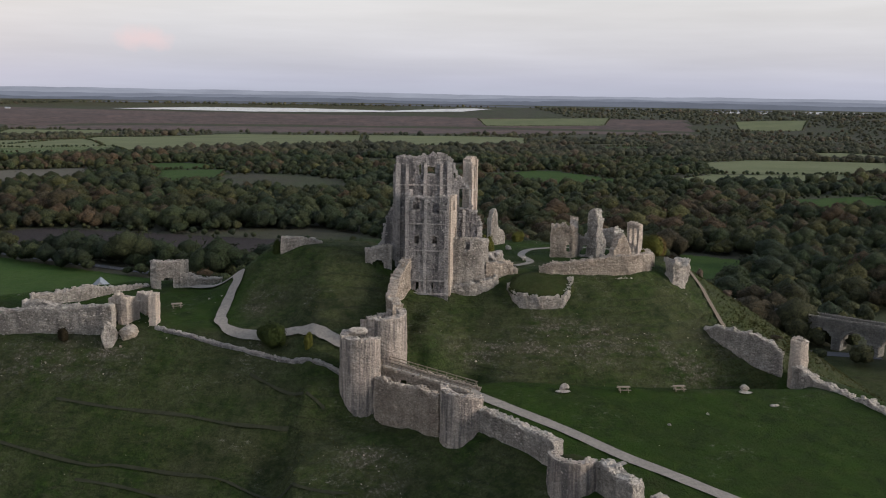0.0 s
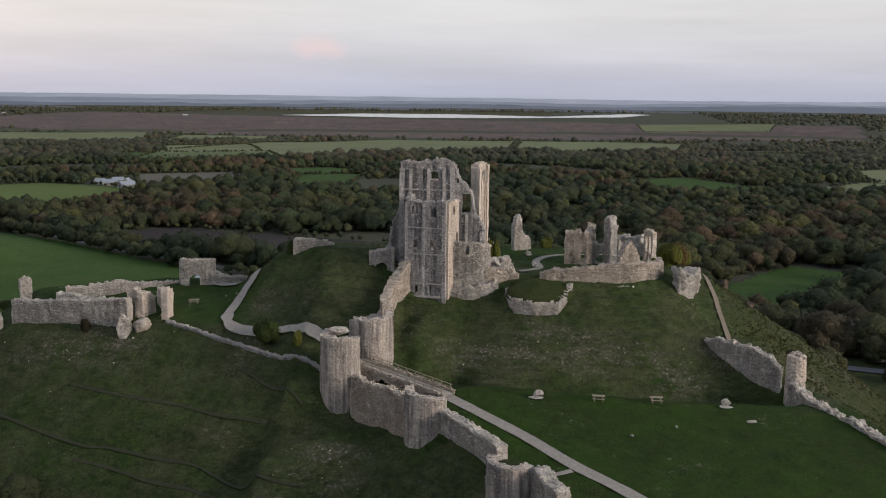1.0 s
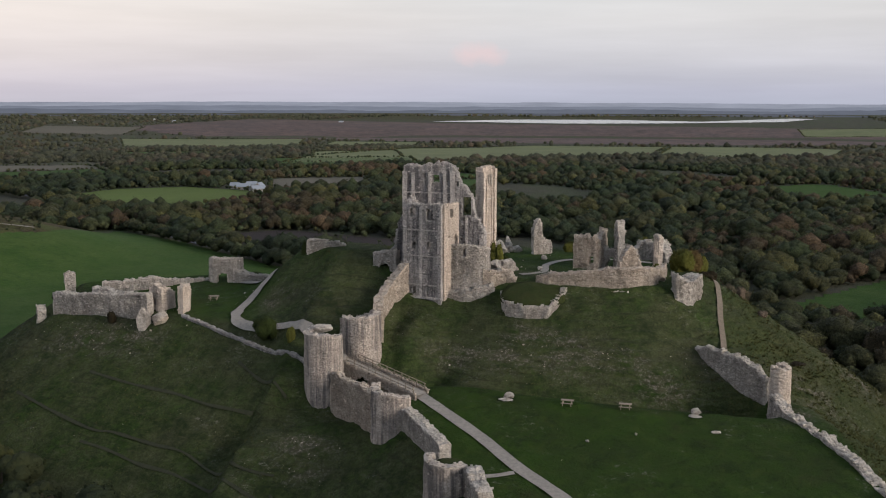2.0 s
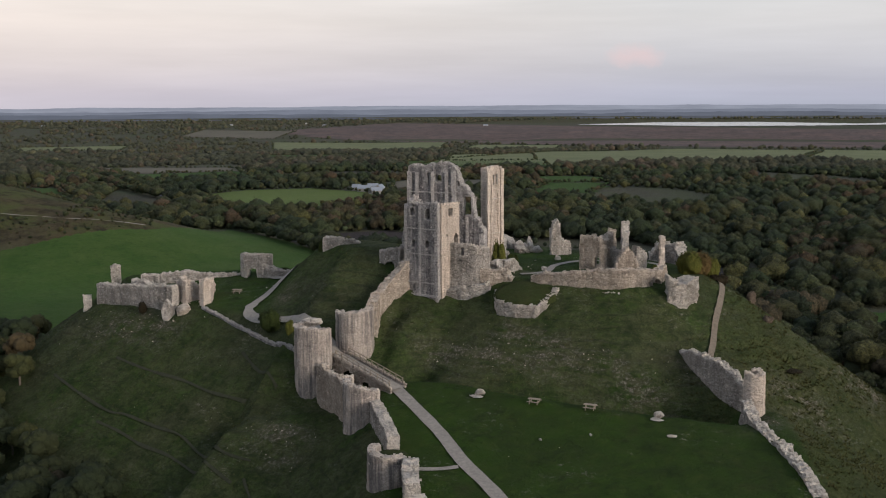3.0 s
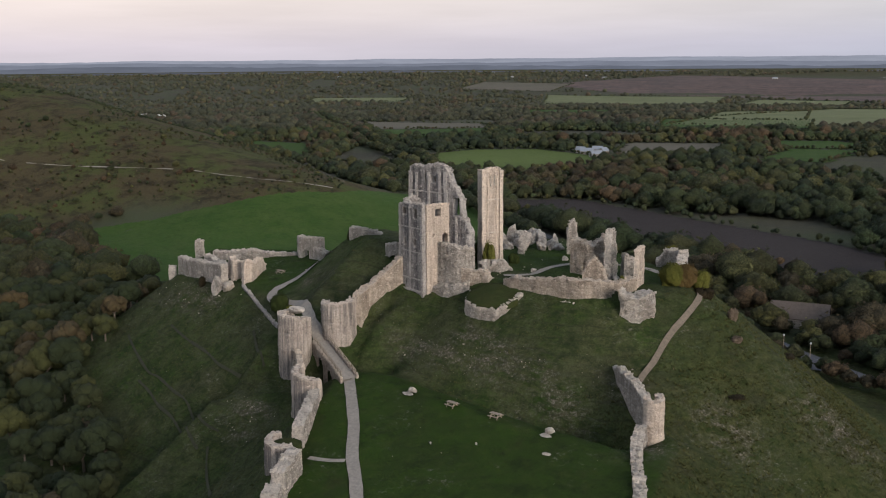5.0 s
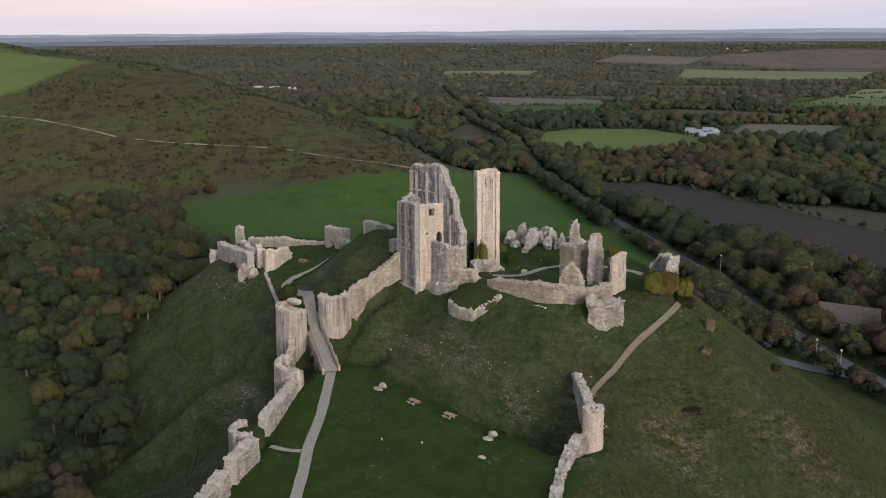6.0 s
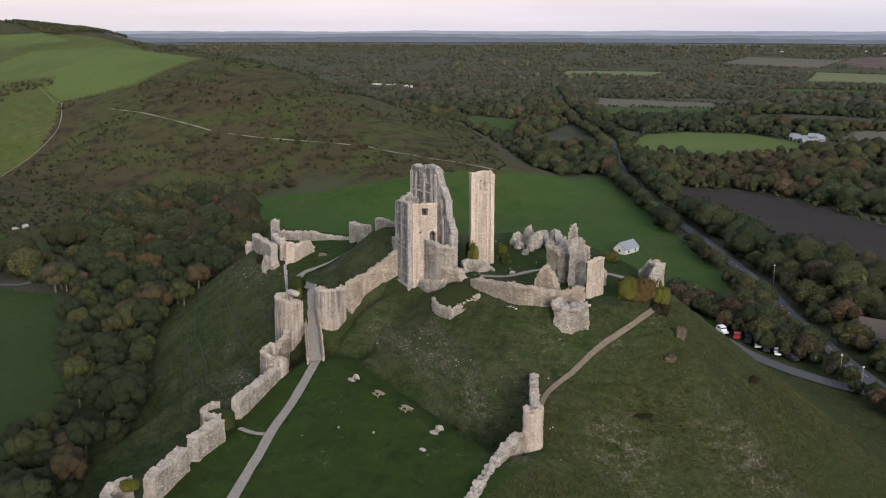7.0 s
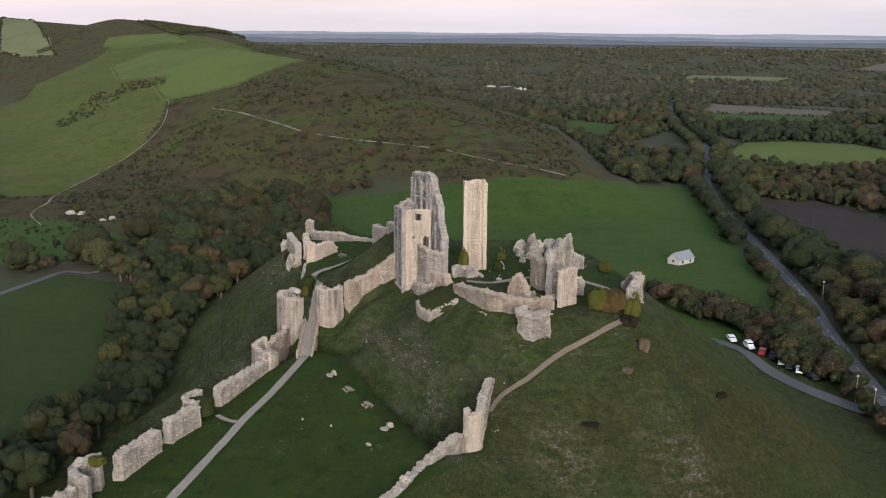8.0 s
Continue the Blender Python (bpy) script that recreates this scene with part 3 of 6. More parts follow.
def line_dist(X, Y, pts):
    """Distance to a polyline, and the height interpolated along it."""
    d, h = np.full(X.shape, 1e9), np.zeros(X.shape)
    for (ax, ay, az), (bx, by, bz) in zip(pts, pts[1:]):
        ex, ey = bx - ax, by - ay
        t = np.clip(((X - ax) * ex + (Y - ay) * ey) / (ex * ex + ey * ey), 0, 1)
        q = np.hypot(X - ax - t * ex, Y - ay - t * ey)
        h = np.where(q < d, az + t * (bz - az), h)
        d = np.minimum(d, q)
    return d, h


WARD = [(-9, 9), (-4, 8), (6, 6.5), (16, 4.6), (24, 4.4), (31.6, 5.0), (35.2, 7.4), (37.0, 12), (40, 20), (34.5, 29.5), (17, 38), (-3, 42.5), (-18, 36), (-24, 18)]
CREST = [(-28, 10), (-20, 6), (-14, 8), (-14, 12), (-26, 14)]
BAILEY = [(0, -18), (5, -27), (15, -44), (26, -58), (46, -82), (78, -62), (65, -28), (58.5, -11), (54, -8.5), (50, -15.5), (18, -17)]
WESTWARD = [(-22, -11), (-32, -9), (-46, -6.5), (-60, -3.5), (-72, 0.5), (-76, 6), (-56, 15), (-40, 17), (-27, 11)]
RIDGE = [(-270, 165, 38), (-400, 153, 60), (-504, 143, 76), (-620, 140, 80), (-760, 135, 85), (-1095, 150, 97), (-1600, 110, 112), (-2400, 200, 112)]

RIDGE_FAR = [(-1450, 60, 100), (-1800, -60, 111), (-2500, -80, 117)]


def height(X, Y):
    """Height of the bare ground at plan points (arrays)."""
    X, Y = np.asarray(X, float), np.asarray(Y, float)
    r = np.hypot(X, Y)
    plain = 19 - 27 * np.clip((r - 700) / 1200, 0, 1) ** 1.2 + 1.2 * np.sin(X / 83 + 1) * np.sin(Y / 97) * np.clip(r / 400, 0, 1)
    deep = 2500 + (np.maximum(r, 2500) - 2500) * 4.1
    plain = np.where(r > 2500, 83 - 91 * r / deep, plain)

    def fall(d, s, soft):
        return s * (np.sqrt(d * d + soft * soft) - soft)
    south = np.clip((11 - Y) / 8, 0, 1) * np.clip((52 - X) / 8, 0, 1) * np.clip((X + 2) / 6, 0, 1)
    a = 54.7 - fall(seg_dist(X, Y, WARD), 0.66 + 0.11 * south + 0.13 * np.clip((Y - 24) / 10, 0, 1) * np.clip((X + 10) / 10, 0, 1), 2.0 - 1.0 * south)
    b = 57.9 - fall(seg_dist(X, Y, CREST), 0.64 + 0.24 * np.clip((-20 - X) / 5, 0, 1), 2.0)
    c = np.minimum(41.3, 41.3 + 0.2 * (Y + 20)) - fall(seg_dist(X, Y, BAILEY), 0.6, 0.8)
    e = 47.8 + 0.11 * Y - fall(seg_dist(X, Y, WESTWARD), 0.64, 1.5)
    k = 1.1
    m = np.maximum.reduce([a, b, c, e])
    hill = m + k * np.log(np.exp((a - m) / k) + np.exp((b - m) / k) + np.exp((c - m) / k) + np.exp((e - m) / k)) - 0.7
    d, _ = line_dist(X, Y, [(16, -14, 0), (34, -13.5, 0), (52, -12.5, 0)])
    hill = hill - np.clip((X - 5) / 40, 0, 1) * 3.2 * np.exp(-(d / 3.2) ** 2)
    d, _ = line_dist(X, Y, [(-24, -30, 0), (-15, -25.5, 0), (-9, -23.5, 0), (-5, -20, 0), (-1, -16, 0), (3, -13, 0)])
    hill = hill - 2.5 * np.exp(-(d / 3.4) ** 2)  # ditch under the bridge
    d, _ = line_dist(X, Y, [(-4.5, -13, 0), (-6.2, -8, 0), (-5.6, -4, 0)])
    hill = hill - 1.9 * np.exp(-(d / 2.2) ** 2)
    d, h = line_dist(X, Y, RIDGE)
    q = np.sqrt(d * d + 900) - 30
    down = h - 0.33 * q - 1.5 * np.sin(X / 41 + Y / 29) * np.clip(d / 120, 0, 1)
    d, h = line_dist(X, Y, RIDGE_FAR)
    down = np.maximum(down, h - 0.30 * (np.sqrt(d * d + 900) - 30))
    k = 3.0
    m = np.maximum(np.maximum(hill, plain), down)
    return m + k * np.log(np.exp((hill - m) / k) + np.exp((plain - m) / k) + np.exp((down - m) / k))


# ---- the land ----
PASTURE = [(-282, 69), (-272, 86), (-246, 122), (-229, 172), (-238, 215), (-262, 262), (-205, 238), (-143, 199), (-75, 160), (-44, 138), (-20, 100), (-45, 60), (-95, 50), (-150, 40), (-215, 50)]
PLOUGH = [(-215, 268), (-185, 296), (-115, 280), (-30, 259), (15, 230), (0, 196), (-70, 210), (-135, 222)]
OVAL = [(-425, 439), (-423, 480), (-382, 512), (-315, 490), (-272, 438), (-292, 368), (-360, 368)]
LOWMEAD = [(-129, -91), (-154, -78), (-171, -58), (-153, -44), (-131, -43), (-91, -52), (-72, -55), (-50, -57), (-34, -63), (-30, -71), (-24, -77), (-18, -86), (-60, -110), (-120, -110)]
HILLTURF = [(-545, 134), (-540, 122), (-514, 74), (-549, 32), (-487, 19), (-443, -2), (-423, -21), (-346, -52), (-344, -73), (-394, -94), (-584, -107), (-887, -109), (-858, -58), (-968, -42), (-995, -21), (-1060, 26), (-1145, 54), (-1133, 114), (-893, 132), (-672, 123)]
HILLFIELD = [(-874, 27), (-752, 22), (-658, 51), (-629, 36), (-555, 33), (-541, 45), (-522, 76), (-548, 124), (-554, 132), (-735, 114), (-886, 79), (-901, 69)]
TOPFIELD = [(-1152, 42), (-895, 107), (-1107, 115), (-1270, 59)]
THICKET = [(-624, -41), (-665, -24), (-719, -2), (-713, 23), (-659, 46), (-619, 45), (-644, 15), (-585, -15), (-578, -37)]
SCRUBLAND = [(-213, -60), (-224, -40), (-256, -25), (-285, -8), (-326, 26), (-322, 53), (-294, 68), (-290, 110), (-600, 60), (-600, -120), (-213, -120)]
QUARRYMEAD = [(-270, -86), (-284, -78), (-281, -60), (-262, -45), (-226, -31), (-198, -38), (-191, -57), (-191, -78), (-194, -85)]
EASTMEAD = [(52, 165), (98, 245), (125, 225), (82, 160)]
NORTH_FIELDS = [
    ([(-582, 1120), (-627, 1671), (-456, 1927), (-181, 2023), (-127, 1330), (-380, 950), (-500, 900)], "pale"),
    ([(-169, 2027), (172, 1984), (121, 1360), (-116, 1300)], "pale"),
    ([(-228, 640), (-180, 665), (-160, 545), (-203, 535)], "green"),
    ([(94, 2759), (491, 2837), (436, 2588), (110, 2557)], "pale"),
    ([(-1506, 1957), (-1092, 2144), (-925, 1780), (-1215, 1570)], "pale"),
]
EAST_FIELDS = [
    ([(268, 890), (346, 967), (519, 1015), (414, 750), (238, 705)], "pale"),
    ([(178, 618), (225, 690), (362, 735), (313, 615), (172, 555)], "pale"),
    ([(217, 470), (287, 500), (259, 405), (208, 410)], "green"),
    ([(828, 2719), (1058, 2777), (925, 2442), (766, 2449)], "pale"),
]
WEST_FIELDS = [
    ([(-358, 600), (-288, 651), (-235, 510), (-310, 515)], "plough"),
    ([(-591, 1037), (-434, 1145), (-320, 880), (-438, 775)], "green"),
    ([(-713, 1414), (-602, 1513), (-450, 1160), (-553, 1085)], "pale"),
    ([(-852, 742), (-702, 800), (-610, 713), (-698, 609)], "plough"),
    ([(-680, 603), (-610, 705), (-532, 620), (-570, 525)], "green"),
    ([(-633, 405), (-573, 427), (-485, 360), (-530, 340)], "green"),
    ([(-2600, -60), (-1520, -16), (-1243, -9), (-1379, -78)], "pale"),
]
STRIPS = [
    ([(-1180, 880), (-1060, 960), (-960, 900), (-1080, 810)], "green"),
    ([(-1500, 1250), (-1330, 1400), (-1200, 1290), (-1370, 1150)], "plough"),
    ([(-1000, 1250), (-880, 1330), (-760, 1180), (-870, 1090)], "green"),
    ([(-1900, 1500), (-1700, 1650), (-1560, 1480), (-1750, 1350)], "pale"),
    ([(-300, 700), (-240, 760), (-170, 700), (-230, 640)], "green"),
    ([(20, 640), (90, 690), (140, 600), (60, 560)], "green"),
    ([(430, 1250), (600, 1330), (640, 1180), (480, 1110)], "pale"),
    ([(700, 1650), (900, 1760), (930, 1560), (740, 1480)], "pale"),
    ([(180, 1420), (330, 1500), (370, 1350), (230, 1280)], "green"),
    ([(-940, 2000), (-760, 2080), (-690, 1860), (-870, 1760)], "pale"),
    ([(-1900, 2150), (-1640, 2250), (-1560, 2040), (-1800, 1930)], "plough"),
]
FARFIELDS = NORTH_FIELDS + EAST_FIELDS + WEST_FIELDS + STRIPS
HEATHS = [[(-1700, 2150), (-1600, 2780), (-300, 2820), (700, 2780), (620, 2300), (-400, 2080)]]
CLEARINGS = [[(-350, 470), (-288, 470), (-288, 530), (-345, 530)], [(-1420, 690), (-1300, 670), (-1180, 690), (-1180, 730), (-1400, 745)], [(2, 127), (19, 130), (17, 139), (3, 138)]]
ROAD_MAIN = [(-1639, 1180), (-1100, 860), (-698, 572), (-520, 455), (-408, 392), (-330, 332), (-256, 276), (-200, 240), (-158, 216), (-118, 194), (-53, 156), (-20, 134), (8, 117), (32, 104), (60, 94), (110, 82)]
ROAD_SIDE = [(36, 102), (26, 98.5), (16, 96.6), (6, 96), (-8, 97.4), (-22, 99.5), (-36, 95), (-52, 86), (-75, 72)]
LANE = [(-147, -80), (-162, -67), (-173, -57), (-168, -50), (-176, -38), (-190, -26)]
KEEP_CLEAR = [PASTURE, QUARRYMEAD, PLOUGH, OVAL, LOWMEAD, HILLTURF, HILLFIELD, TOPFIELD, EASTMEAD, SCRUBLAND] + CLEARINGS + [f for f, _ in FARFIELDS] + HEATHS


SCREE = [(6, -9, 5, 1.8), (14, -9.5, 6, 2), (24, -9, 6, 2), (32, -8, 4, 1.8), (15, -6, 1.0, 5), (-62, -11, 10, 3.5), (-52, -12, 5, 3), (-10, -31.5, 4.5, 2.4), (-9, -35, 4, 2), (46, -4, 4, 2), (39, -10, 5, 2.5), (57, -14, 3, 5), (20, -6.5, 9, 2), (-30, -2, 3, 2), (60, 2, 6, 5), (68, 20, 8, 6)]


def castle_only(X, Y):
    d = np.minimum.reduce([seg_dist(X, Y, p) for p in (WARD, BAILEY, WESTWARD)])
    return d


def build_ground():
    na = 640
    rad = list(np.arange(0.6, 96, 0.8))
    while rad[-1] < 4900:
        rad.append(rad[-1] * 1.028)
    rad[-1] = 4950
    rad = np.array(rad)
    ang = np.linspace(0, 2 * np.pi, na, endpoint=False)
    X = rad[:, None] * np.cos(ang)[None, :]
    Y = rad[:, None] * np.sin(ang)[None, :] - 8
    Z = height(X, Y)
    n1 = np.sin(X * 0.9 + np.sin(Y * 0.7)) * np.sin(Y * 1.1 + np.sin(X * 0.5))
    Z = Z + 0.09 * n1 * (np.hypot(X, Y) < 150)
    d0 = castle_only(X, Y)
    Z = Z + 0.16 * np.sin(Z * 5.2 + 1.5 * np.sin(X * 0.13) + np.sin(Y * 0.19)) * np.clip(d0 / 6, 0, 1) * np.clip((60 - d0) / 20, 0, 1)
    nr = len(rad)
    co = np.stack([X, Y, Z], -1).reshape(-1, 3)
    co = np.vstack([co, [[0, -8, float(height(0.0, -8.0))]]])
    i = np.arange(nr - 1)[:, None] * na
    j = np.arange(na)[None, :]
    j2 = (j + 1) % na
    quads = np.stack([i + j, i + na + j, i + na + j2, i + j2], -1).reshape(-1, 4)
    faces = quads.tolist() + [(k, (k + 1) % na, nr * na) for k in range(na)]
    ob = mesh_ob("ground", co, faces, M_LAND, True)
    # cover masks: turf, lawn, straw
    x, y, z = co[:, 0], co[:, 1], co[:, 2]
    d = castle_only(x, y)
    turf = np.clip((95 - d) / 30, 0, 1)
    rd, rh = line_dist(x, y, RIDGE)
    bracken = np.maximum(np.clip((z - 25) / 6, 0, 1) * (x < -180), np.clip(1 - seg_dist(x, y, SCRUBLAND) / 12, 0, 1))
    lawn = np.clip(1 - seg_dist(x, y, BAILEY) / 1.5, 0, 1) + np.clip(1 - seg_dist(x, y, WESTWARD) / 1.5, 0, 1) * np.clip((-31 - x) / 4, 0, 1)
    lawn = np.maximum(lawn, 0.9 * np.clip(1 - seg_dist(x, y, [(-10, 12), (32, 14), (38, 22), (18, 40), (-14, 34)]) / 2, 0, 1))
    straw = 0.7 * np.clip((x - 47 + 0.35 * np.abs(y)) / 12, 0, 1) * np.clip((100 - d) / 30, 0, 1) * (lawn < 0.5)
    scree = np.zeros_like(x)
    for cx, cy, sx, sy in SCREE:
        scree = np.maximum(scree, np.exp(-((x - cx) / sx) ** 2 - ((y - cy) / sy) ** 2))
    sa_ = ob.data.attributes.new("scree", "FLOAT", "POINT")
    sa_.data.foreach_set("value", scree.astype(np.float32))
    br = ob.data.attributes.new("bracken", "FLOAT", "POINT")
    br.data.foreach_set("value", bracken.astype(np.float32))
    cov = np.stack([np.clip(turf, 0, 1), np.clip(lawn, 0, 1), straw, np.ones_like(x)], -1).astype(np.float32)
    at = ob.data.color_attributes.new("cover", "FLOAT_COLOR", "POINT")
    at.data.foreach_set("color", cov.ravel())
    return tagged(ob, "rolling turf, woodland floor and heath reaching the horizon", "ground", kind="structure")


build_ground()
for nm, poly, mt, lb in (("field", PASTURE, M_FIELD, "smooth bright green pasture below the castle hill"),
                         ("field", PLOUGH, M_PLOUGH, "bare dark brown ploughed field beside the road"),
                         ("field", OVAL, M_FIELD3, "pale green oval meadow enclosed by woods"),
                         ("field", LOWMEAD, M_MEAD, "dull green meadow in the valley bottom"),
                         ("field", QUARRYMEAD, M_FIELD, "green meadow at the ridge foot below the old quarry"),
                         ("field", EASTMEAD, M_FIELD, "green meadow beside the railway viaduct"),
                         ("field", TOPFIELD, M_FIELD3, "green pasture high on the ridge"),
                         ("field", HILLTURF, M_DOWN, "green grazed turf on the chalk ridge flank"),
                         ("field", HILLFIELD, M_FIELD3, "fenced green pasture on the ridge top")):
    tagged(drape_field(nm, poly, mt, 1.5 if poly is PASTURE else 3.0, 0.35 if poly is HILLFIELD or poly is TOPFIELD else 0.15), lb, "field", kind="structure")
for poly, k in FARFIELDS:
    mt = {"pale": M_FIELD2, "green": M_FIELD, "plough": M_STUBBLE}[k]
    tagged(drape_field("field", poly, mt, 9.0, 0.4), {"pale": "pale green hedged farm field", "green": "green hedged farm field", "plough": "tan stubble farm field"}[k], "field", "far farm fields", "structure")
for poly in HEATHS:
    tagged(drape_field("heath", poly, M_HEATH, 25.0, 0.3), "brown and purplish open heathland", "heath", kind="structure")
tagged(drape_field("harbour_water", [(-1010, 2860), (-780, 3080), (-500, 3150), (-180, 3080), (90, 3400), (160, 3330), (60, 3100), (-260, 2960), (-560, 2880)], M_WATER, 14.0, 1.2), "pale shining harbour water far off", "water", kind="structure")
tagged(drape_field("harbour_water", [(900, 3200), (1000, 3500), (1500, 3400), (1400, 3150)], M_WATER, 18.0, 1.2), "pale shining harbour water far off", "water", kind="structure")


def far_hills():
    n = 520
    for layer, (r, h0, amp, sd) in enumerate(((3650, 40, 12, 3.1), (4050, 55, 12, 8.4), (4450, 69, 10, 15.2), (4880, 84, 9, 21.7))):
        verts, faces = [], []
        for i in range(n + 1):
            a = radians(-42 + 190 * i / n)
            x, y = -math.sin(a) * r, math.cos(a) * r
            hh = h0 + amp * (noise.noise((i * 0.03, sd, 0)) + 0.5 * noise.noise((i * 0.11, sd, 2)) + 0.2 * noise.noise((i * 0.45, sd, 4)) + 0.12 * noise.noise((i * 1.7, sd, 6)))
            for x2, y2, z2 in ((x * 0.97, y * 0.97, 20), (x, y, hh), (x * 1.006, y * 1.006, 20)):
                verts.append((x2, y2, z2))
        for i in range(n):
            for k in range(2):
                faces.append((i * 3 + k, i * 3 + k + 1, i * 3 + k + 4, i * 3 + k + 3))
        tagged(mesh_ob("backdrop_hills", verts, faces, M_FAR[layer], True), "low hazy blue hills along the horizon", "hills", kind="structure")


far_hills()
tagged(drape_strip("road", ROAD_MAIN, 4.4, M_ROAD, 0.22, 3.0, 0.0), "grey asphalt main road through woods", "road", kind="structure")
tagged(drape_strip("road", ROAD_SIDE, 5.0, M_ROAD, 0.24, 3.0, 0.0), "grey asphalt side road", "road", kind="structure")
tagged(drape_strip("lane", LANE, 2.6, M_ROAD, 0.22, 3.0, 0.0), "narrow asphalt lane in the valley", "road", kind="structure")
tagged(drape_strip("path", [(4.4, -22.2), (7.0, -24.2), (9.8, -26.4), (16.9, -32.1), (23.2, -37.9), (28.3, -41.8), (33.1, -45.7), (41.4, -52.4), (60, -68)], 1.8, M_GRAVEL, 0.14, 0.8), "pale gravel path across the outer ward", "path", kind="structure")
tagged(drape_strip("path", [(23.4, -39.4), (21.0, -40.7), (18.0, -41.6)], 0.8, M_GRAVEL, 0.09, 0.5), "worn gravel side path to the wall tower", "path", kind="structure")
tagged(drape_strip("path", [(-46, 12.6), (-39, 10.5), (-35.4, 7.0), (-36.0, 1.2), (-36.0, -5), (-33.6, -9.4), (-29, -11.0), (-24, -10.8), (-20, -12.2), (-14.5, -14.6), (-9.0, -16.8)], 1.9, M_GRAVEL, 0.28, 0.6, 0.4), "worn pale gravel path up through the west ward", "path", kind="structure")
tagged(drape_strip("path", [(42, 24), (44, 20), (45, 14), (45.6, 8), (46.4, 3), (47, -2), (48.5, -4.5)], 0.9, M_DIRT, 0.26, 0.6), "grey gravel path along the hill shoulder", "path", kind="structure")
M_TRACK = mat_plain("poached_earth", (0.036, 0.039, 0.020), 0.95, 0.35, 1.2, 0.03)
for track in (
    [(-71.3, -20.8), (-63.1, -24.0), (-50.5, -28.1), (-45.6, -28.7), (-37.3, -30.5), (-29.9, -32.0), (-18.6, -36.4), (-12.4, -36.8)],
    [(-50.9, -30.1), (-44.2, -31.6), (-37.4, -33.6), (-29.5, -35.3), (-17.2, -39.4), (-13.1, -40.6)],
    [(-57.8, -18.1), (-48.1, -20.6), (-37.6, -22.6), (-29.5, -24.7), (-22.0, -25.4)],
    [(-29.0, -17.4), (-22.5, -21.2), (-17.1, -23.7)],
    [(-11.7, -39.5), (-7.2, -42.8), (2.4, -48.3)],
):
    tagged(drape_strip("sheep_track", track, 0.4, M_TRACK, 0.2, 0.8, 0.5), "narrow dark sheep track worn into the grass slope", "track", kind="structure")
tagged(drape_strip("path", [(-262, -62), (-291, -65), (-320, -57), (-337, -54), (-381, -39), (-423, -21), (-441, -6), (-457, 7), (-485, 21), (-544, 33)], 0.55, M_GRAVEL, 0.35, 3, 1.2), "chalky track up the ridge", "path", kind="structure")
for seg in ([(-476, 50), (-448, 61), (-417, 71), (-382, 83)], [(-371, 89), (-349, 102), (-322, 119), (-303, 131)], [(-295, 136), (-279, 143), (-271, 148)], [(-269, 149), (-257, 152), (-244, 163), (-235, 174)]):
    tagged(drape_strip("path", seg, 0.55, M_GRAVEL, 0.3, 2, 1.6), "broken chalky footpath along the ridge side", "path", "ridge paths", "structure")
tagged(drape_strip("path", [(12, 8), (15, 12), (14, 20), (17, 27), (26, 30), (32, 28)], 1.4, M_GRAVEL, 0.08, 0.6), "gravel path inside the ward", "path", kind="structure")


# ---- the castle ----
def thing(name, x, y, label, category, group=""):
    return empty(name, x, y, gz(x, y), label, category, group)


def pilaster(name, x, y, z0, z1, w, d, yaw, material, parent):
    """A flat buttress strip standing proud of a wall face, with a weathered top."""
    n = max(3, round((z1 - z0) / 0.8))
    verts, faces = [], []
    c, s = math.cos(radians(yaw)), math.sin(radians(yaw))
    for i in range(n + 1):
        z = z0 + (z1 - z0) * i / n
        for px, py in ((-w / 2, -d), (w / 2, -d), (w / 2, d), (-w / 2, d)):
            verts.append(jit((x + c * px - s * py, y + s * px + c * py, z), 0.06, 1.1))
    for i in range(n):
        for k in range(4):
            faces.append((i * 4 + k, i * 4 + (k + 1) % 4, i * 4 + 4 + (k + 1) % 4, i * 4 + 4 + k))
    faces.append(tuple(n * 4 + k for k in range(4)))
    return under(mesh_ob(name, verts, faces, material), parent)


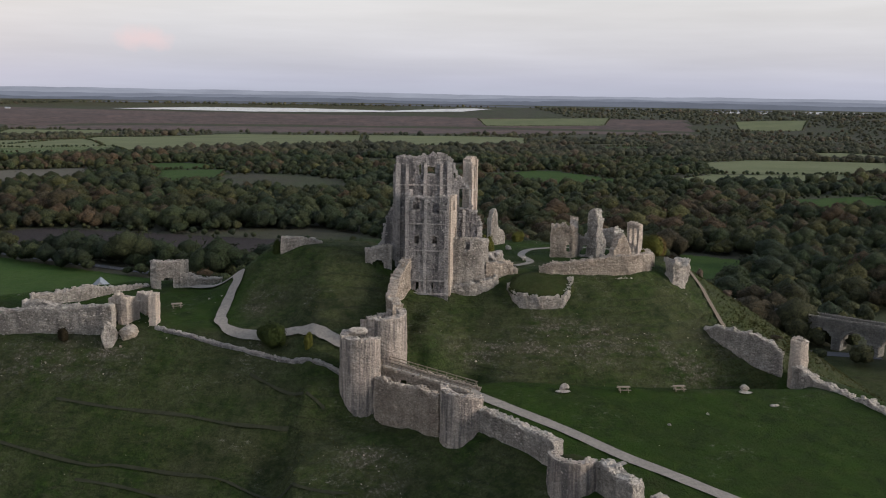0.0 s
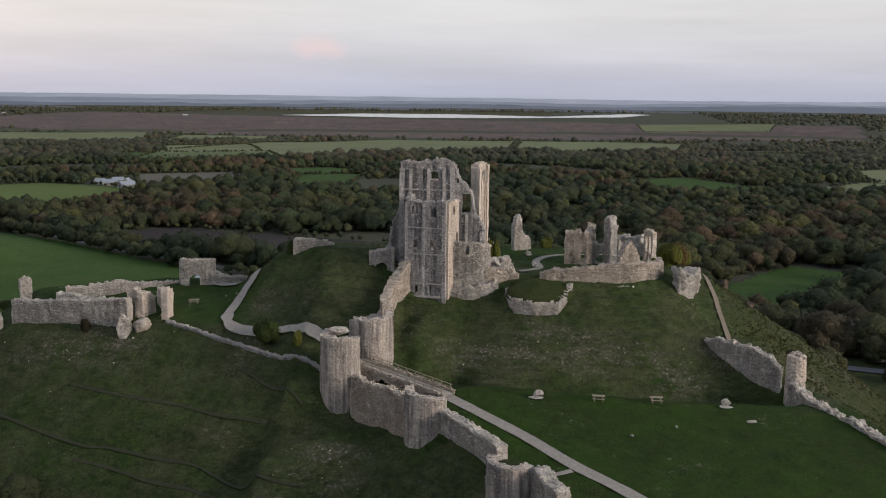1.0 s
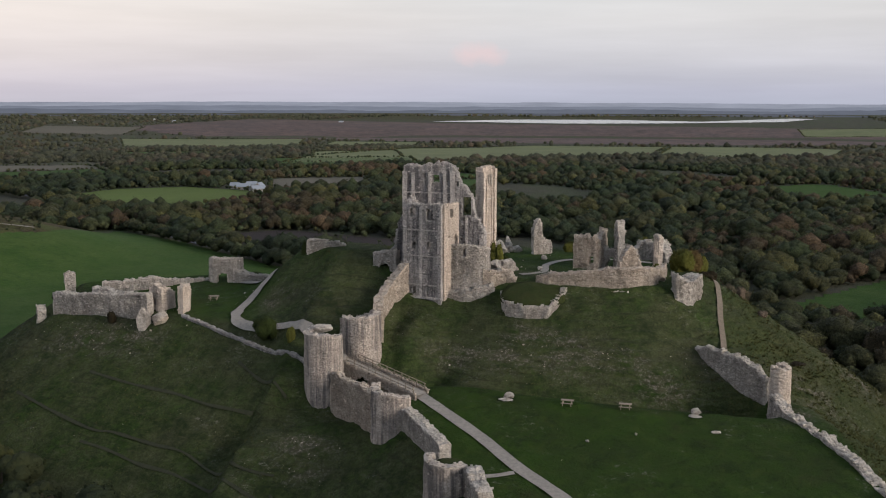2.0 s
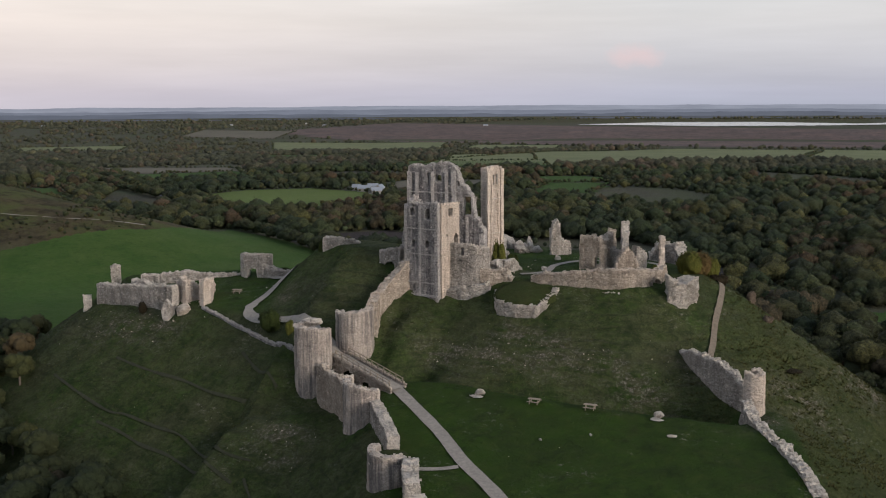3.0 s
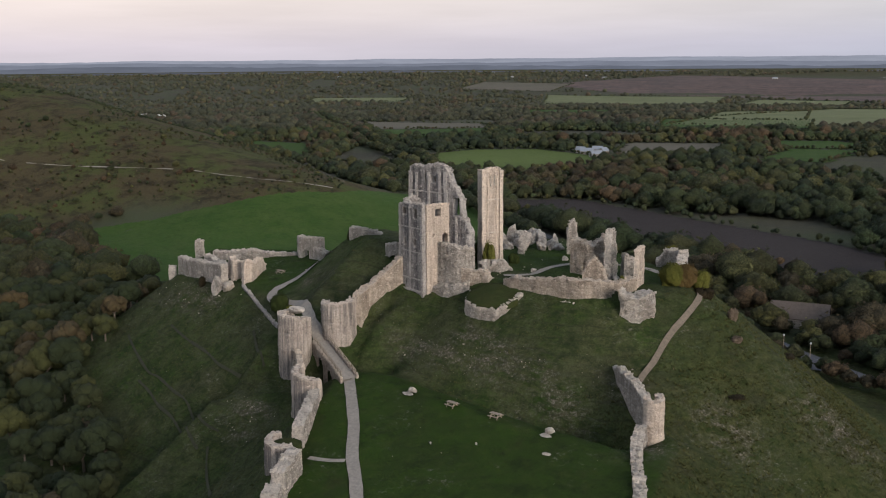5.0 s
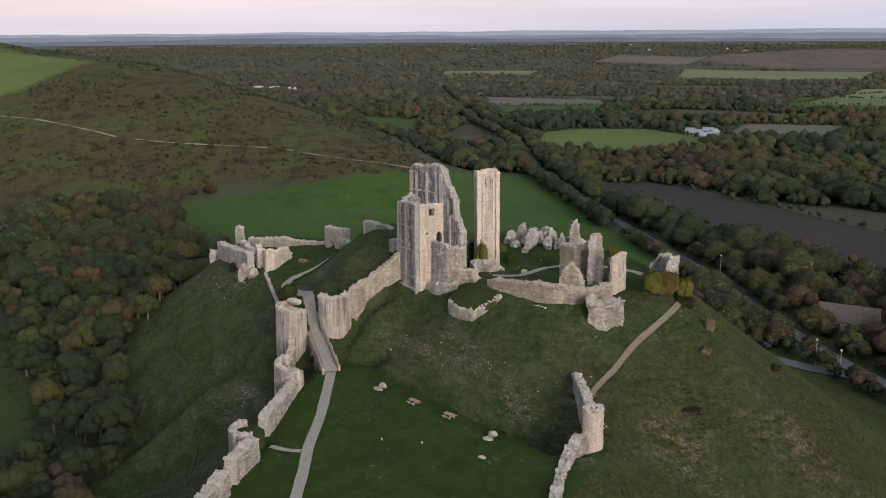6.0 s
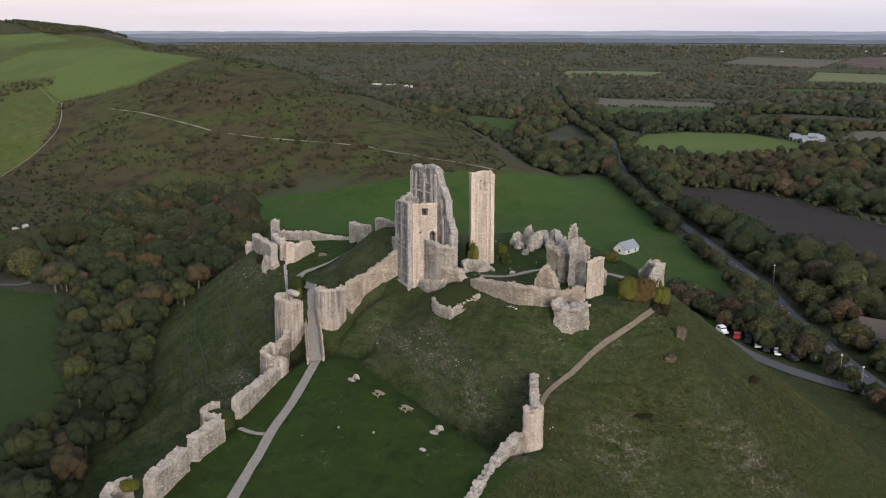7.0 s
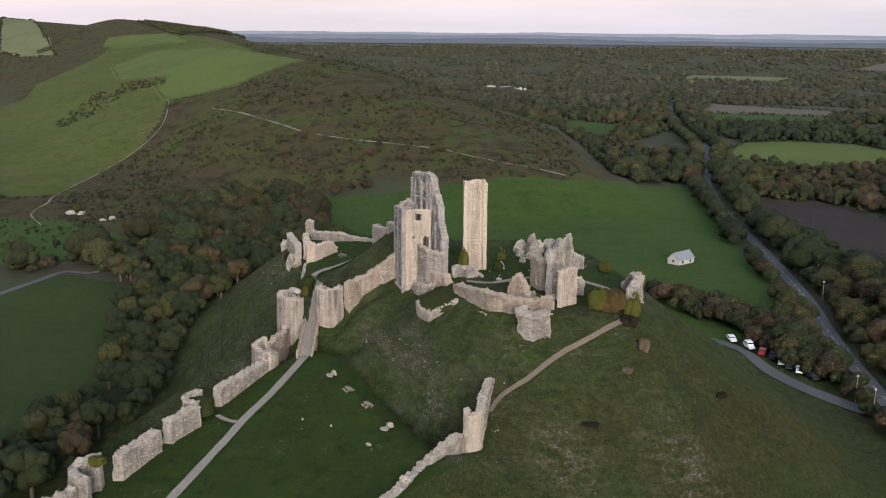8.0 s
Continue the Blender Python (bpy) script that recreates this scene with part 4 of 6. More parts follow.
def keep():
    k = thing("keep", -3, 3, "tall ruined grey stone keep tower with square windows", "castle keep")
    # great south wall, with its broken eastern end stepping down
    under(ruin_wall("great_wall", [(-8.4, 5.4), (0.6, 5.9), (1.3, 5.9), (2.2, 6.0), (3.4, 6.0), (4.3, 6.0), (4.5, 6.0), (5.3, 6.0), (6.2, 6.0)], [72.5, 72.9, 71.6, 69.6, 68.6, 66.8, 63.6, 63.2, 61.4], M_KEEP, 1.3, 0.34,
                    holes=[(5.2, 6.4, 69.6, 71.1), (10.6, 12.4, 64.0, 67.4), (3.7, 4.0, 69.5, 71.5), (9.4, 10.0, 69.0, 70.2, 1), (1.2, 1.5, 62, 62.6), (4.4, 4.7, 70.4, 70.9)], ragged=0.55, rough=0.10, base=50.5, seed=1), k)
    for x, z1, w in ((-8.1, 72.2, 0.8), (-6.6, 72.0, 0.5), (-3.6, 72.2, 0.5), (-0.9, 72.2, 0.5), (0.5, 72.4, 0.8), (3.0, 64.5, 0.5), (5.7, 61.6, 0.9)):
        pilaster("buttress", x, 4.66 + 0.055 * (x + 8.4), 52, z1 - 0.6, w, 0.16, 4, M_KEEP, k)
    under(ruin_wall("west_return", [(-8.3, 6.0), (-8.5, 8.0)], [71.9, 66], M_KEEP, 1.1, 0.4, ragged=1.0, base=52, seed=2), k)
    # south annexe
    under(ruin_wall("annexe_front", [(-6.6, 0.7), (0.4, -0.3)], [66.1, 66.5], M_KEEP, 1.1, 0.3,
                    holes=[(1.3, 2.3, 64.3, 65.7), (4.5, 5.5, 63.6, 65.8), (1.6, 2.5, 58.7, 60.2), (4.5, 5.4, 58.7, 60.2), (1.9, 2.4, 50.9, 52.3), (4.3, 4.8, 50.9, 52.3), (3.2, 3.5, 61.2, 61.7)], ragged=0.4, rough=0.06, base=49.2, seed=3), k)
    # smooth ashlar on the sunlit side, its colour also paled and warmed for sunlight
    under(ruin_wall("annexe_side", [(0.25, 0.0), (1.25, 4.8)], [66.5, 66.3], M_PILLAR, 1.1, 0.3,
                    holes=[(1.9, 3.0, 64.2, 65.7), (1.3, 1.7, 60.6, 61.2), (3.5, 4.5, 58.6, 61.2, 1)], ragged=0.3, rough=0.05, base=49.0, seed=4), k)
    under(ruin_wall("annexe_west", [(-6.3, 1.2), (-6.1, 3.4), (-6.0, 5.0)], [66.0, 67.4, 66.4], M_KEEP, 0.9, 0.36, ragged=0.8, rough=0.08, base=50, seed=5), k)
    for x, y, w in ((-6.35, 0.18, 0.6), (-3.35, -0.26, 0.5), (0.15, -0.75, 0.6)):
        pilaster("buttress", x, y, 49.6, 66.0, w, 0.14, -8, M_KEEP, k)
    for z in (62.0, 57.6, 52.6):
        pilaster("string_course", -3.15, 0.12, z, z + 0.2, 7.1, 0.64, -8, M_KEEP, k)
    pilaster("sill_beam", -3.1, 0.08, 50.4, 50.75, 7.2, 0.8, -8, M_KEEP, k)
    pilaster("string_course", -3.8, 5.5, 67.9, 68.1, 9.2, 0.78, 4, M_KEEP, k)
    # low east wall beside the annexe
    under(ruin_wall("low_wall", [(1.2, 2.6), (4.6, 2.5), (6.4, 2.7), (6.7, 4.2), (6.7, 5.6)], [59.6, 59.5, 59.4, 59.0, 58.4], M_PALE, 1.0, 0.36, holes=[(2.1, 2.9, 57.6, 58.7)], ragged=0.35, rough=0.1, base=49.2, seed=6), k)
    under(ruin_wall("plinth", [(1.0, 1.5), (4.0, 1.4), (6.6, 1.7), (8.6, 2.8)], [51.4, 52.0, 52.6, 53.4], M_PALE, 1.1, 0.36, ragged=0.7, rough=0.2, seed=7, batter=0.1), k)
    # broken north-west wing
    under(ruin_wall("wing_wall", [(-13.4, 3.6), (-9.0, 3.4)], [57.4, 58.0], M_PALE, 1.6, 0.4, ragged=0.6, rough=0.16, base=52, seed=8, holes=[(1.2, 3.2, 52, 55.4, 1)]), k)
    under(ruin_wall("wing_stub", [(-12.0, 6.2), (-11.0, 7.0), (-9.9, 7.0), (-8.8, 6.8)], [57.2, 59.0, 62.8, 64.6], M_KEEP, 0.7, 0.36, ragged=1.0, rough=0.16, base=52, seed=9), k)
    return k


keep()


def keep_pillar():
    p = thing("keep_pillar", 4, 13, "tall pale standing slab of the keep's broken east wall", "castle wall")
    under(ruin_wall("slab", [(3.5, 11.1), (4.5, 15.3)], [72.1, 72.3], M_PILLAR, 1.4, 0.34, ragged=0.4, rough=0.08, base=52.5, seed=11), p)
    for f, w, z1, dd in ((0.03, 0.75, 71.4, 0.24), (0.27, 0.3, 70.2, 0.13), (0.75, 0.3, 70.4, 0.13), (0.97, 0.75, 71.8, 0.24)):
        pilaster("buttress", 4.28 + f * 0.98, 10.98 + f * 4.15, 54.2, z1, w, dd, 166.6 - 90, M_PILLAR, p)
    for f in (0.4, 0.62):
        pilaster("arch_head", 4.30 + f * 0.98, 10.98 + f * 4.15, 69.0, 70.8, 0.18, 0.2, 166.6 - 90, M_PALE, p)
    for z in (66.4, 60.2):
        pilaster("string_course", 4.02, 13.2, z, z + 0.2, 1.72, 2.12, -13.4, M_PALE, p)
    return p


keep_pillar()


def wall_thing(name, pts, tops, material, label, category="castle wall", group="castle walls", **kw):
    ob = ruin_wall(name, pts, tops, material, **kw)
    return tagged(ob, label, category, group)


# inner ward
wall_thing("curtain_wall", [(-6.3, 0.4), (-8.0, -2.5), (-8.6, -6.5), (-7.2, -10)], [56.4, 53.6, 51.6, 50.6], M_RUBBLE, "sloping tan rubble wall climbing from gatehouse to keep", thick=1.6, ragged=0.35, rough=0.14, seed=21)
wall_thing("curtain_wall", [(6.6, 3.2), (10.5, 4.4), (12.2, 4.4)], [55.6, 55.3, 54.2], M_RUBBLE, "short low rubble wall beside the keep", thick=1.5, ragged=0.5, rough=0.16, seed=22)
wall_thing("curtain_wall", [(15.9, 4.2), (17.0, 3.9), (24, 3.7), (31.2, 4.4), (34.4, 6.6), (35.6, 9.6), (35.4, 13.6)], [54.4, 55.0, 56.0, 56.9, 56.6, 56.0, 56.6], M_RUBBLE, "long rubble inner curtain wall with ragged top", thick=1.5, ragged=0.35, rough=0.13, seed=23,
           holes=[(20.3, 22.6, 51.0, 55.0, 1)])
wall_thing("curtain_footing", [(28.4, 3.3), (31.4, 3.7), (35.0, 6.0)], [52.9, 53.0, 52.8], M_PALE, "broken pale footing course along the curtain wall", thick=1.2, ragged=0.25, rough=0.15, seed=24)
wall_thing("gloriette_wall", [(34.9, 15.2), (33.5, 19.3)], [60.4, 60.8], M_PILLAR, "tall pale wall with two pointed window openings", "ruined wall", "gloriette ruins", thick=0.7, cell=0.25, ragged=0.4, rough=0.09, seed=25,
           holes=[(0.7, 1.9, 56.5, 59.7, 1), (2.5, 3.6, 56.8, 59.5, 1), (1.6, 2.1, 54.9, 56.2), (3.1, 3.5, 55.2, 56.2)])
wall_thing("gloriette_slab", [(27.9, 17.0), (27.6, 17.7), (27.1, 19.0), (26.8, 20.0), (26.6, 20.6)], [60.8, 62.3, 62.8, 62.0, 59.6], M_PALE, "leaning tall grey stone slab with ragged head", "ruined wall", "gloriette ruins", thick=1.2, cell=0.3, ragged=0.5, rough=0.17, seed=26)
wall_thing("gloriette_wall", [(28.2, 21.2), (29.4, 23.5)], [58.0, 56.5], M_PALE, "low broken stone wall behind the tall slab", "ruined wall", "gloriette ruins", thick=1.2, ragged=0.7, rough=0.18, seed=27)
wall_thing("gloriette_wall", [(19.2, 18.6), (23.4, 18.3), (23.9, 22.5)], [59.6, 59.7, 60.9], M_RUBBLE, "corner of two broken stone walls with a small doorway", "ruined wall", "gloriette ruins", thick=1.3, ragged=0.6, rough=0.15, seed=28, holes=[(2.9, 3.6, 54.9, 56.6, 1), (5.2, 6.6, 54.0, 56.2, 1)])
wall_thing("gloriette_wall", [(23.6, 20.5), (28.0, 19.2)], [58.2, 57.2], M_PALE, "low stone cross wall with a vault opening", "ruined wall", "gloriette ruins", thick=1.2, ragged=0.6, rough=0.15, seed=29, holes=[(1.4, 3.4, 54, 56.0, 1)])
wall_thing("gloriette_spire", [(8.5, 31.2), (8.9, 31.6), (9.7, 32.4), (10.0, 32.8), (11.4, 34.4)], [58.8, 60.6, 61.0, 57.0, 56.4], M_PALE, "slender broken stone spire", "ruined wall", "gloriette ruins", thick=1.0, cell=0.3, ragged=0.35, rough=0.13, seed=30)
wall_thing("gloriette_stub", [(28.8, 8.7), (29.6, 9.2), (30.5, 9.8), (31.4, 10.4), (32.2, 10.9)], [57.0, 59.0, 59.8, 58.6, 56.2], M_RUBBLE, "triangular tan stub of masonry behind the curtain wall", "ruined wall", "gloriette ruins", thick=1.3, cell=0.33, ragged=0.4, rough=0.14, seed=31)
wall_thing("north_ruin", [(27.5, 33.5), (30.0, 34.6), (33.5, 32.6), (35.2, 29.5)], [55.5, 57.6, 57.2, 54.6], M_PALE, "tumbled pale wall fragment hung with ivy", "ruined wall", "gloriette ruins", thick=1.8, ragged=0.7, rough=0.25, seed=32)
wall_thing("fallen_bastion", [(38.2, 5.9), (40.0, 6.9), (41.4, 9.9)], [55.7, 55.3, 55.6], M_PALE, "large tilted block of fallen bastion masonry", "masonry block", "", thick=2.9, cell=0.38, ragged=0.6, rough=0.34, batter=-0.7, base=49.2, seed=34)
wall_thing("fallen_wall", [(10.7, 1.2), (11.5, -0.6), (12.7, -2.2), (16.0, -2.6), (19.3, -2.3), (20.3, -0.2), (21.0, 2.2)], [52.2, 51.3, 50.7, 50.7, 51.0, 52.0, 53.2], M_PALE, "pale broken turf-topped bastion on the motte slope", thick=0.9, cell=0.33, ragged=0.4, rough=0.17, batter=0.05, seed=33)


def turf_cap(name, cx, cy, rx, ry, z, tilt, label, material=None, skirt=0.8):
    verts, faces = [(cx, cy, z + 0.5)], []
    n, m = 28, 6
    for i in range(1, m + 1):
        for k in range(n):
            a = 2 * math.pi * k / n
            r = i / m * (1 + 0.08 * noise.noise((math.cos(a) * 2, math.sin(a) * 2, cx)))
            x, y = cx + rx * r * math.cos(a), cy + ry * r * math.sin(a)
            verts.append((x, y, z + tilt * (y - cy) + 0.5 * (1 - (i / m) ** 2) + 0.18 * noise.noise((x, y, 0.5))))
    for k in range(n):
        faces.append((0, 1 + k, 1 + (k + 1) % n))
    for i in range(m - 1):
        for k in range(n):
            a, b = 1 + i * n + k, 1 + i * n + (k + 1) % n
            faces.append((a, a + n, b + n, b))
    rim = 1 + (m - 1) * n
    for k in range(n):
        x, y, zz = verts[rim + k]
        verts.append((cx + (x - cx) * 1.06, cy + (y - cy) * 1.06, zz - skirt))
    for k in range(n):
        a, b = rim + k, rim + (k + 1) % n
        faces.append((a, a + n, b + n, b))
    return tagged(mesh_ob(name, verts, faces, material or M_TURF, True), label, "turf" if material is None else "rubble")


M_TURF = mat_grass("rough_turf", (0.04, 0.058, 0.016), (0.062, 0.062, 0.024), (0.03, 0.036, 0.012), 0.1, 0.4, 0.6, 2.0, 0.15)
turf_cap("turf_cap", 15.9, 0.6, 5.2, 3.3, 52.4, 0.40, "rough grass growing on top of the fallen bastion")


# ---- gatehouse and bridge ----
def drum(name, cx, cy, r, a0, a1, top0, top1, base, label, group="gatehouse towers", thick=1.3, material=None, ragged=0.35, seed=0.0, holes=(), batter=0.35):
    p = arc(cx, cy, r, a0, a1, 18)
    n = len(p)
    tops = [top0 + (top1 - top0) * i / (n - 1) for i in range(n)]
    ob = ruin_wall(name, p, tops, material or M_KEEP, thick, 0.45, holes=holes, ragged=ragged, rough=0.10, base=base, batter=batter, seed=seed)
    return tagged(ob, label, "castle tower", group)


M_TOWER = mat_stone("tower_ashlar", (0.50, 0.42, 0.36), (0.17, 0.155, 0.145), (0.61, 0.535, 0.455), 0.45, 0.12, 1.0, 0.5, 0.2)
drum("gate_tower", -12.3, -20.2, 2.4, 150, 395, 48.6, 47.8, 34.6, "split round gatehouse tower with vertical stains", material=M_TOWER, seed=41, thick=1.2, batter=0.12)
tagged(boulder("masonry_lump", -13.0, -19.4, 48.6, 1.6, 1.0, 0.8, M_PALE, 0.4, 2, 3), "broken masonry lump on the tower head", "masonry block")
wall_thing("gate_wall", [(-14.6, -19.2), (-14.0, -17.2)], [47.6, 46.2], M_TOWER, "rear wall of the split gate tower", thick=1.1, seed=42, ragged=0.6)
drum("gate_tower", -8.9, -12.9, 2.55, 195, 400, 49.2, 50.3, 38.5, "tall round gatehouse tower with stained ashlar", material=M_TOWER, seed=43, thick=1.2, batter=0.12)
wall_thing("gate_wall", [(-12.3, -12.6), (-12.0, -9.5), (-9.5, -8.4), (-7.0, -9.5)], [48.6, 48.2, 49.0, 50.0], M_TOWER, "broken rear masonry of the gate tower", thick=1.3, seed=44, ragged=0.8)


def bridge():
    b = empty("bridge", -1.5, -19, 41, "stone arched bridge with timber rails to the gatehouse", "bridge")
    A, B, w = Vector((-9.2, -16.9)), Vector((4.8, -22.4)), 2.3
    d = (B - A).normalized()
    nrm = Vector((-d.y, d.x))
    L = (B - A).length
    z0, z1 = 42.9, 40.5
    n = 26

    def zz(s):
        return z0 + (z1 - z0) * s / L
    verts, faces = [], []
    for i in range(n + 1):
        s = L * i / n
        for o, dz in ((-w / 2, 0), (w / 2, 0), (w / 2, -0.4), (-w / 2, -0.4)):
            q = A + d * s + nrm * o
            verts.append((q.x, q.y, zz(s) + dz))
    for i in range(n):
        for k in range(4):
            faces.append((i * 4 + k, i * 4 + (k + 1) % 4, i * 4 + 4 + (k + 1) % 4, i * 4 + 4 + k))
    under(mesh_ob("deck", verts, faces, M_GRAVEL), b, "pale gravel deck")
    for side in (-1, 1):
        o = nrm * side * (w / 2 + 0.25)
        a, c = A + o, B + o
        under(ruin_wall("spandrel", [tuple(a), tuple(c)], [z0 + 0.3, z1 + 0.3], M_RUBBLE, 0.35, 0.36, holes=[(2.4, 5.8, 30, 41.4, 1), (7.2, 10.4, 30, 40.6, 1)], ragged=0.1, rough=0.06, base=36.5, seed=45 + side), b)
        # timber rail
        for i in range(10):
            s = 0.6 + (L - 1.2) * i / 9
            q = A + d * s + nrm * side * (w / 2 + 0.12)
            pilaster("post", q.x, q.y, zz(s), zz(s) + 1.25, 0.12, 0.06, 0, M_WOOD, b)
        for h in (0.75, 1.2):
            vs, fs = [], []
            for s in (0.4, L - 0.4):
                q = A + d * s + nrm * side * (w / 2 + 0.12)
                for ox, oz in ((-0.05, -0.05), (0.05, -0.05), (0.05, 0.05), (-0.05, 0.05)):
                    vs.append((q.x + nrm.x * ox, q.y + nrm.y * ox, zz(s) + h + oz))
            fs = [(k, (k + 1) % 4, 4 + (k + 1) % 4, 4 + k) for k in range(4)] + [(3, 2, 1, 0), (4, 5, 6, 7)]
            under(mesh_ob("rail", vs, fs, M_WOOD), b)
    return b


bridge()
wall_thing("ditch_wall", [(-9.9, -22.2), (-7.4, -23.2), (-4.2, -25.4), (-0.4, -28.2)], [42.8, 42.2, 42.2, 42.0], M_RUBBLE, "dark ragged rubble wall between gatehouse and flanking tower", thick=1.1, ragged=0.55, rough=0.14, base=34.0, seed=51)
drum("wall_tower", 2.5, -28.9, 2.4, 170, 360, 43.3, 42.2, 34.8, "ivy-patched half-round wall tower", "outer wall towers", seed=52, material=M_TOWER, thick=1.1, batter=0.15)
turf_cap("rubble_core", 2.5, -28.9, 2.0, 2.0, 41.2, -0.1, "broken rubble core filling the wall tower", M_RUBBLE, 3.0)
wall_thing("outer_wall", [(5.2, -30.0), (10.2, -35.6), (14.6, -40.8)], [41.0, 40.4, 40.0], M_PALE, "outer ward wall of pale rubble with broad top", thick=1.6, ragged=0.3, rough=0.16, seed=53)
drum("wall_tower", 16.0, -44.0, 2.5, 160, 345, 39.6, 39.2, 32.5, "half-round wall tower with turf on its head", "outer wall towers", seed=54, material=M_TOWER, ragged=0.12, thick=1.1, batter=0.15)
turf_cap("turf_cap", 16.1, -43.9, 2.2, 2.2, 38.7, -0.05, "grass growing on the wall tower head", None, 2.2)
wall_thing("outer_wall", [(19.6, -45.2), (21.2, -48.2), (22.8, -50.6)], [39.4, 38.9, 38.4], M_PALE, "thick stretch of outer ward wall", thick=2.0, ragged=0.4, rough=0.18, seed=56)
wall_thing("outer_wall", [(24.4, -52.4), (27, -55.6), (30.2, -59.2)], [37.8, 37.4, 37.0], M_PALE, "broken stretch of outer ward wall", thick=2.0, ragged=0.5, rough=0.2, seed=57)
drum("wall_tower", 33.4, -63.0, 2.8, 150, 345, 37.8, 36.8, 28.5, "ruined half-round tower overgrown with ivy", "outer wall towers", seed=58, material=M_PALE)
wall_thing("outer_wall", [(36.0, -66), (42, -74)], [35.6, 34.6], M_PALE, "far stretch of outer ward wall", thick=1.8, ragged=0.5, rough=0.2, seed=59)
# east side of the outer ward
wall_thing("outer_wall", [(42.8, -1.6), (46.2, -4.0), (50.0, -6.6), (53.4, -8.6)], [46.0, 46.3, 46.2, 43.6], M_PALE, "broken grey wall running down the hill shoulder", thick=1.3, ragged=0.6, rough=0.18, seed=61)
drum("wall_tower", 55.1, -10.5, 1.05, -170, 120, 46.0, 46.4, 37.5, "slender round tower of pale ashlar", "outer wall towers", seed=62, material=M_PILLAR, thick=0.85, batter=0.15)
wall_thing("outer_wall", [(54.2, -12.0), (56.2, -16.2), (58.6, -20), (62.8, -25.4), (66, -31), (70, -40)], [42.6, 41.8, 41.0, 39.9, 38.6, 37.0], M_PALE, "low tumbled wall along the edge of the outer ward", thick=1.5, ragged=0.6, rough=0.22, seed=63)

# ---- west ward ----
wall_thing("ward_wall", [(-52.2, -7.9), (-60, -6.6), (-68, -5.3), (-76.1, -3.8)], [49.3, 48.7, 48.1, 47.6], M_PALE, "straight pale wall of the west ward", group="west ward walls", thick=1.6, ragged=0.3, rough=0.13, seed=71)
wall_thing("ward_wall", [(-53.5, -4.6), (-60, -3.2), (-69, -1.4)], [48.2, 48.3, 48.6], M_PALE, "inner line of the west ward wall", group="west ward walls", thick=1.5, ragged=0.5, rough=0.18, seed=72)
wall_thing("ward_spike", [(-78.4, 1.6), (-77.8, 2.2), (-77.0, 3.0)], [49.6, 50.7, 50.0], M_PALE, "standing finger of broken wall", "ruined wall", "west ward walls", thick=1.3, cell=0.3, ragged=0.3, rough=0.14, seed=73)
wall_thing("ward_chunk", [(-79.8, -3.8), (-78.6, -4.8)], [44.8, 43.6], M_PALE, "leaning chunk of fallen wall", "ruined wall", "west ward walls", thick=1.6, cell=0.4, ragged=0.5, rough=0.2, seed=74)
wall_thing("ward_gate_pier", [(-53.4, -5.4), (-50.6, -6.4), (-49.6, -4.4)], [50.6, 51.0, 49.4], M_PILLAR, "broken tower fragment of the west gate", "ruined wall", "west ward walls", thick=1.3, cell=0.38, ragged=0.7, rough=0.14, seed=75, holes=[(1.0, 2.0, 46, 48.6, 1)])
wall_thing("ward_gate_pier", [(-46.2, -7.4), (-46.0, -6.0), (-46.6, -4.6), (-48.4, -2.4), (-50.2, -0.2), (-50.9, 1.2)], [50.6, 51.0, 50.2, 50.4, 50.2, 48.4], M_PILLAR, "tapering tan wall fragment of the west gate", "ruined wall", "west ward walls", thick=1.2, cell=0.33, ragged=0.5, rough=0.14, seed=76, holes=[(4.2, 5.4, 44, 48.4, 1)])
tagged(boulder("fallen_masonry", -52.4, -9.6, 44.6, 1.6, 1.2, 2.9, M_PALE, 0.3, 7, 3, 0.25), "leaning block of fallen masonry below the west gate", "masonry block")
tagged(boulder("fallen_masonry", -49.6, -8.9, 45.2, 1.7, 1.2, 1.4, M_RUBBLE, 0.9, 9, 3, 0.3), "tumbled block of masonry beside the west gate", "masonry block")
wall_thing("ward_wall", [(-68.6, 0.4), (-61, 5.2), (-57, 10), (-52.8, 13.0)], [49.2, 49.6, 49.0, 48.6], M_PALE, "low broken rear wall of the west ward", group="west ward walls", thick=1.5, ragged=0.4, rough=0.18, seed=77)
wall_thing("postern_tower", [(-51.8, 13.4), (-51.2, 11.4), (-47.2, 12.4), (-46.6, 14.6)], [53.0, 53.4, 53.2, 53.0], M_PALE, "square ruined postern tower with a dark doorway", "castle tower", "west ward walls", thick=1.3, cell=0.4, ragged=0.3, rough=0.12, seed=78, holes=[(3.3, 5.3, 46, 50.4, 1)])
wall_thing("ward_wall", [(-47.0, 12.4), (-43.6, 13.6), (-40.4, 15.6)], [51.2, 50.2, 49.6], M_PALE, "low wall beside the postern with a bricked arch", group="west ward walls", thick=1.4, ragged=0.3, rough=0.14, seed=79)
wall_thing("motte_ruin", [(-28.2, 7.2), (-24.6, 7.8), (-21.6, 9.4)], [58.4, 58.6, 57.4], M_PALE, "pale wall fragment on the motte crest, ivy at its end", "ruined wall", "west ward walls", thick=1.6, ragged=0.3, rough=0.15, seed=80)
DWARF = [(-45.6 + 32.0 * i / 14, -8.0 - 11.6 * i / 14) for i in range(15)]
wall_thing("dwarf_wall", DWARF, [gz(*q) + 0.3 for q in DWARF], M_KEEP, "low grey dwarf wall dropping from west ward to gatehouse", group="west ward walls", thick=0.55, ragged=0.05, rough=0.05, seed=81)
